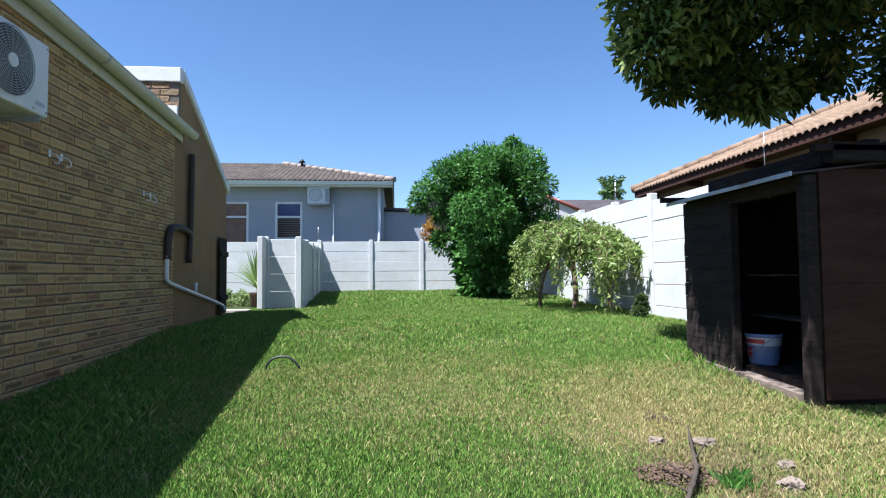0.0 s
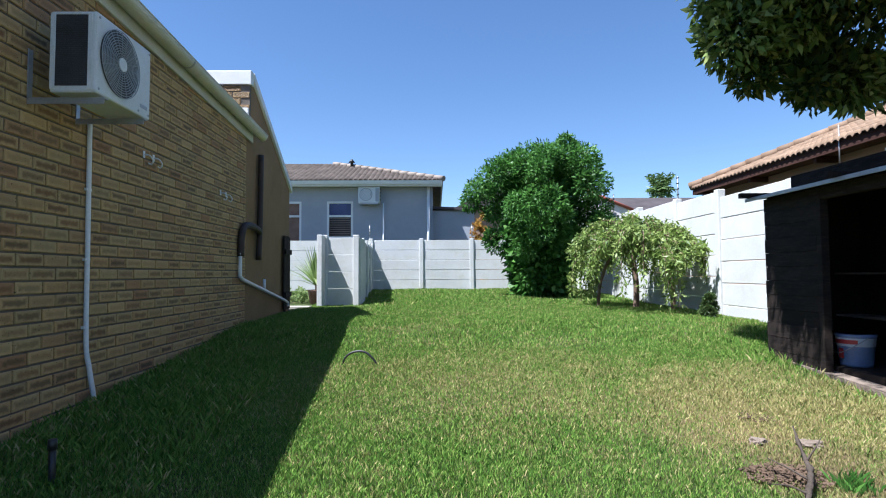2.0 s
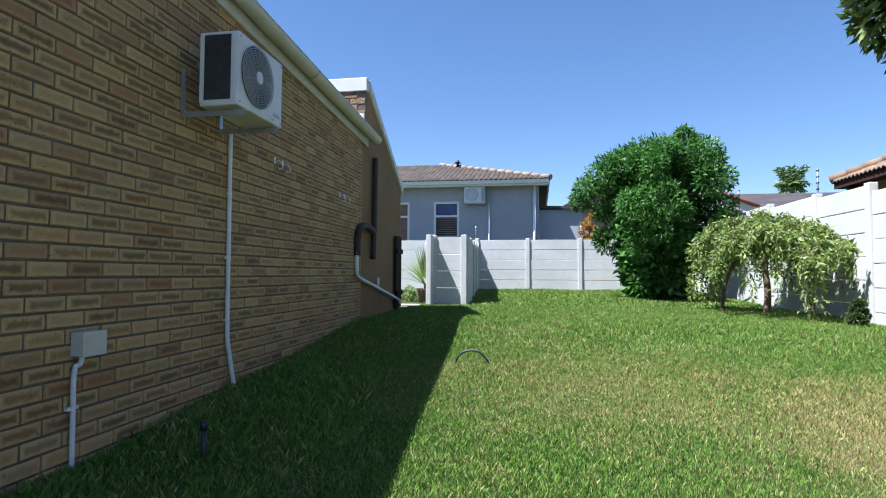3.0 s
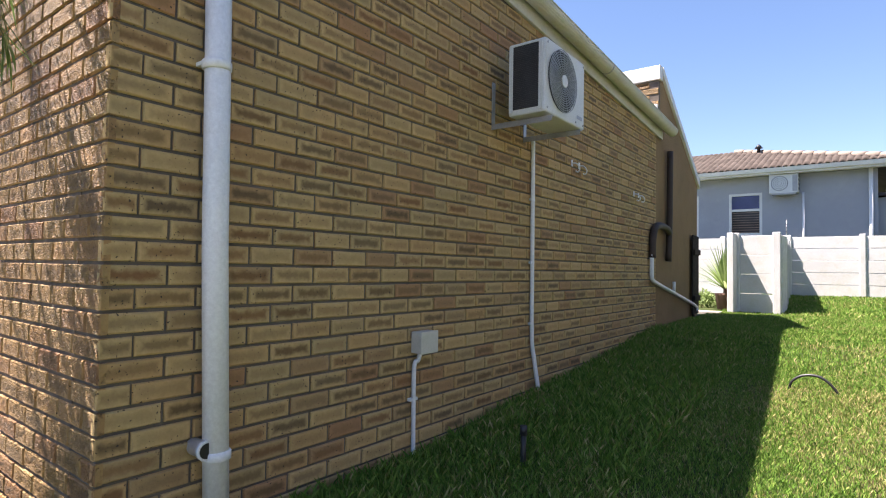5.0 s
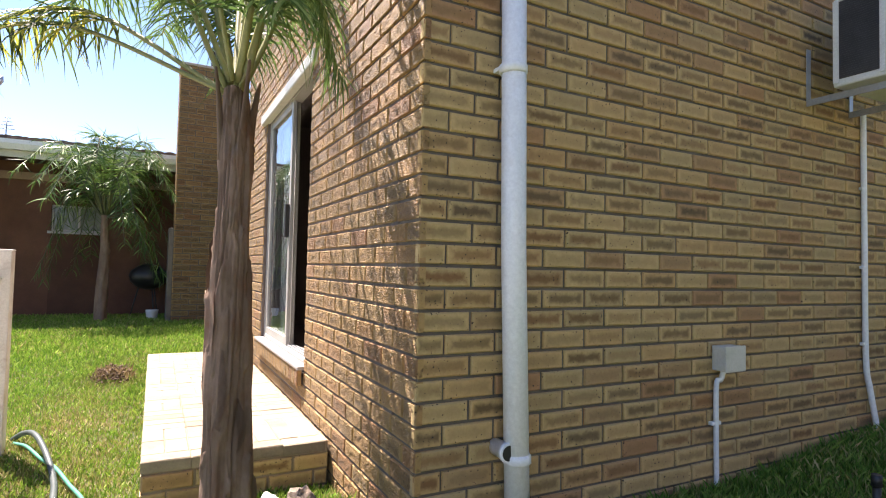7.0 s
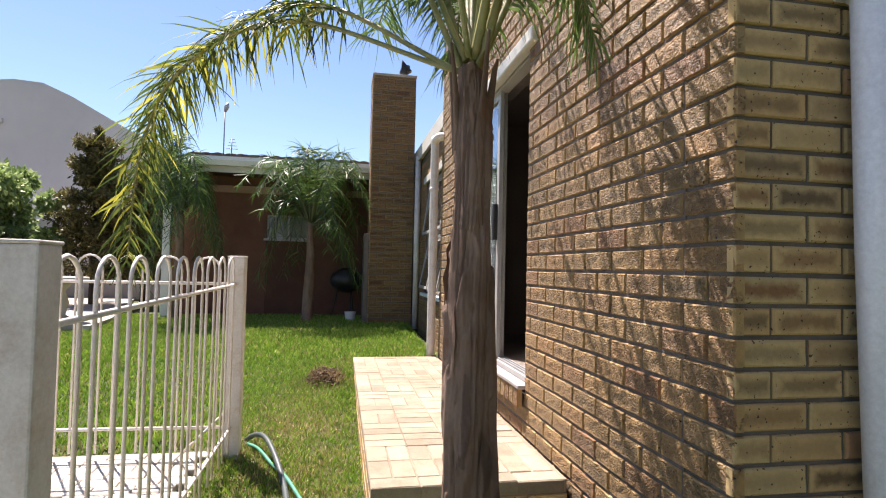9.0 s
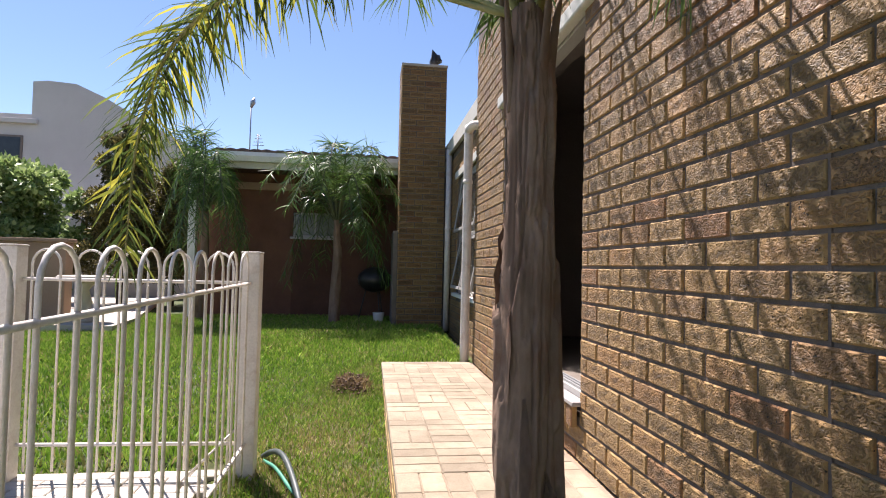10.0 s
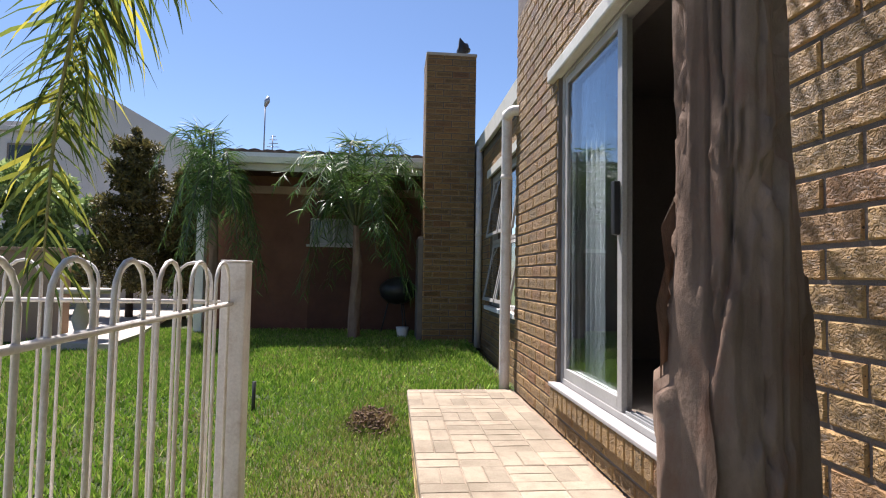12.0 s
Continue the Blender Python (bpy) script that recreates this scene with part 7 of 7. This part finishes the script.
pav = BrickField(patio, PAVER, 0.0007, (2, 1), 0.055, 300)
PL, PW = 0.214, 0.105
n_edge = int(-PY / 0.218)
for k in range(n_edge + 1):
    ln = min(PL, -0.005 - (PY + 0.218 * k))
    if ln > 0.05:
        pav.add(flat(PX1, PY + 0.218 * k, PZ + jit.uniform(-0.002, 0.002), 90), ln, 0, PW)
x = PX1 - 0.108
while x > PX0 + 0.05:
    yy = PY
    while yy < -0.05:
        d, w = min(0.216, x - PX0), min(0.216, -0.006 - yy)
        lift = PZ + jit.uniform(-0.003, 0.002)
        if w > 0.20 and d > 0.20 and jit.random() < 0.55:
            for s in (0, 1):
                pav.add(flat(x, yy + 0.108 * s + 0.104, lift + jit.uniform(-0.001, 0.001), 180), 0.213, -x, 0.105)
        else:
            for s in (0, 1):
                if d - 0.108 * s > 0.06 and w > 0.03:
                    pav.add(flat(x - 0.108 * s, yy, lift + jit.uniform(-0.001, 0.001), 90), w - 0.003, -x, min(0.105, d - 0.108 * s))
        yy += 0.2165
    x -= 0.2165
pav.build("paver")
fr = BrickField(patio, BRICK, 0.0008, (3, 2), 0.03, 200)
for k in range(3):
    z = PZ - 0.06 - C * (k + 1) + 0.005
    o = 0.11 * (k % 2)
    for i in range(-1, 5):
        a, b = max(PY, PY + L * i + o), min(-0.01, PY + L * (i + 1) + o)
        if b - a > 0.05:
            fr.add(Matrix.Translation((PX1, a + 0.005, z)) @ TURN_E, b - a - 0.01, 0)
    for i in range(-1, 16):
        a, b = max(PX0, PX0 + L * i + o), min(PX1, PX0 + L * (i + 1) + o)
        if b - a > 0.05:
            fr.add(Matrix.Translation((a + 0.005, PY, z)), b - a - 0.01, 1)
fr.build()
yard = structure("paving", cube(-2.40, 1.0, -7.0, -1.76, -0.4, -0.19), SOIL, "paving of pale concrete bricks inside the fence", "paving")
yp = BrickField(yard, PAVER_PALE, 0.0006, (1, 1), 0.04, 300)
for i in range(32):
    for j in range(17):
        x, yv = -2.39 + 0.104 * i, -1.77 - 0.205 * (j + 1) - (0.1025 if i % 2 else 0)
        yp.add(flat(x + 0.10, yv, -0.150 + jit.uniform(-0.002, 0.002), 90), 0.20, j, 0.098)
yp.build("paver")
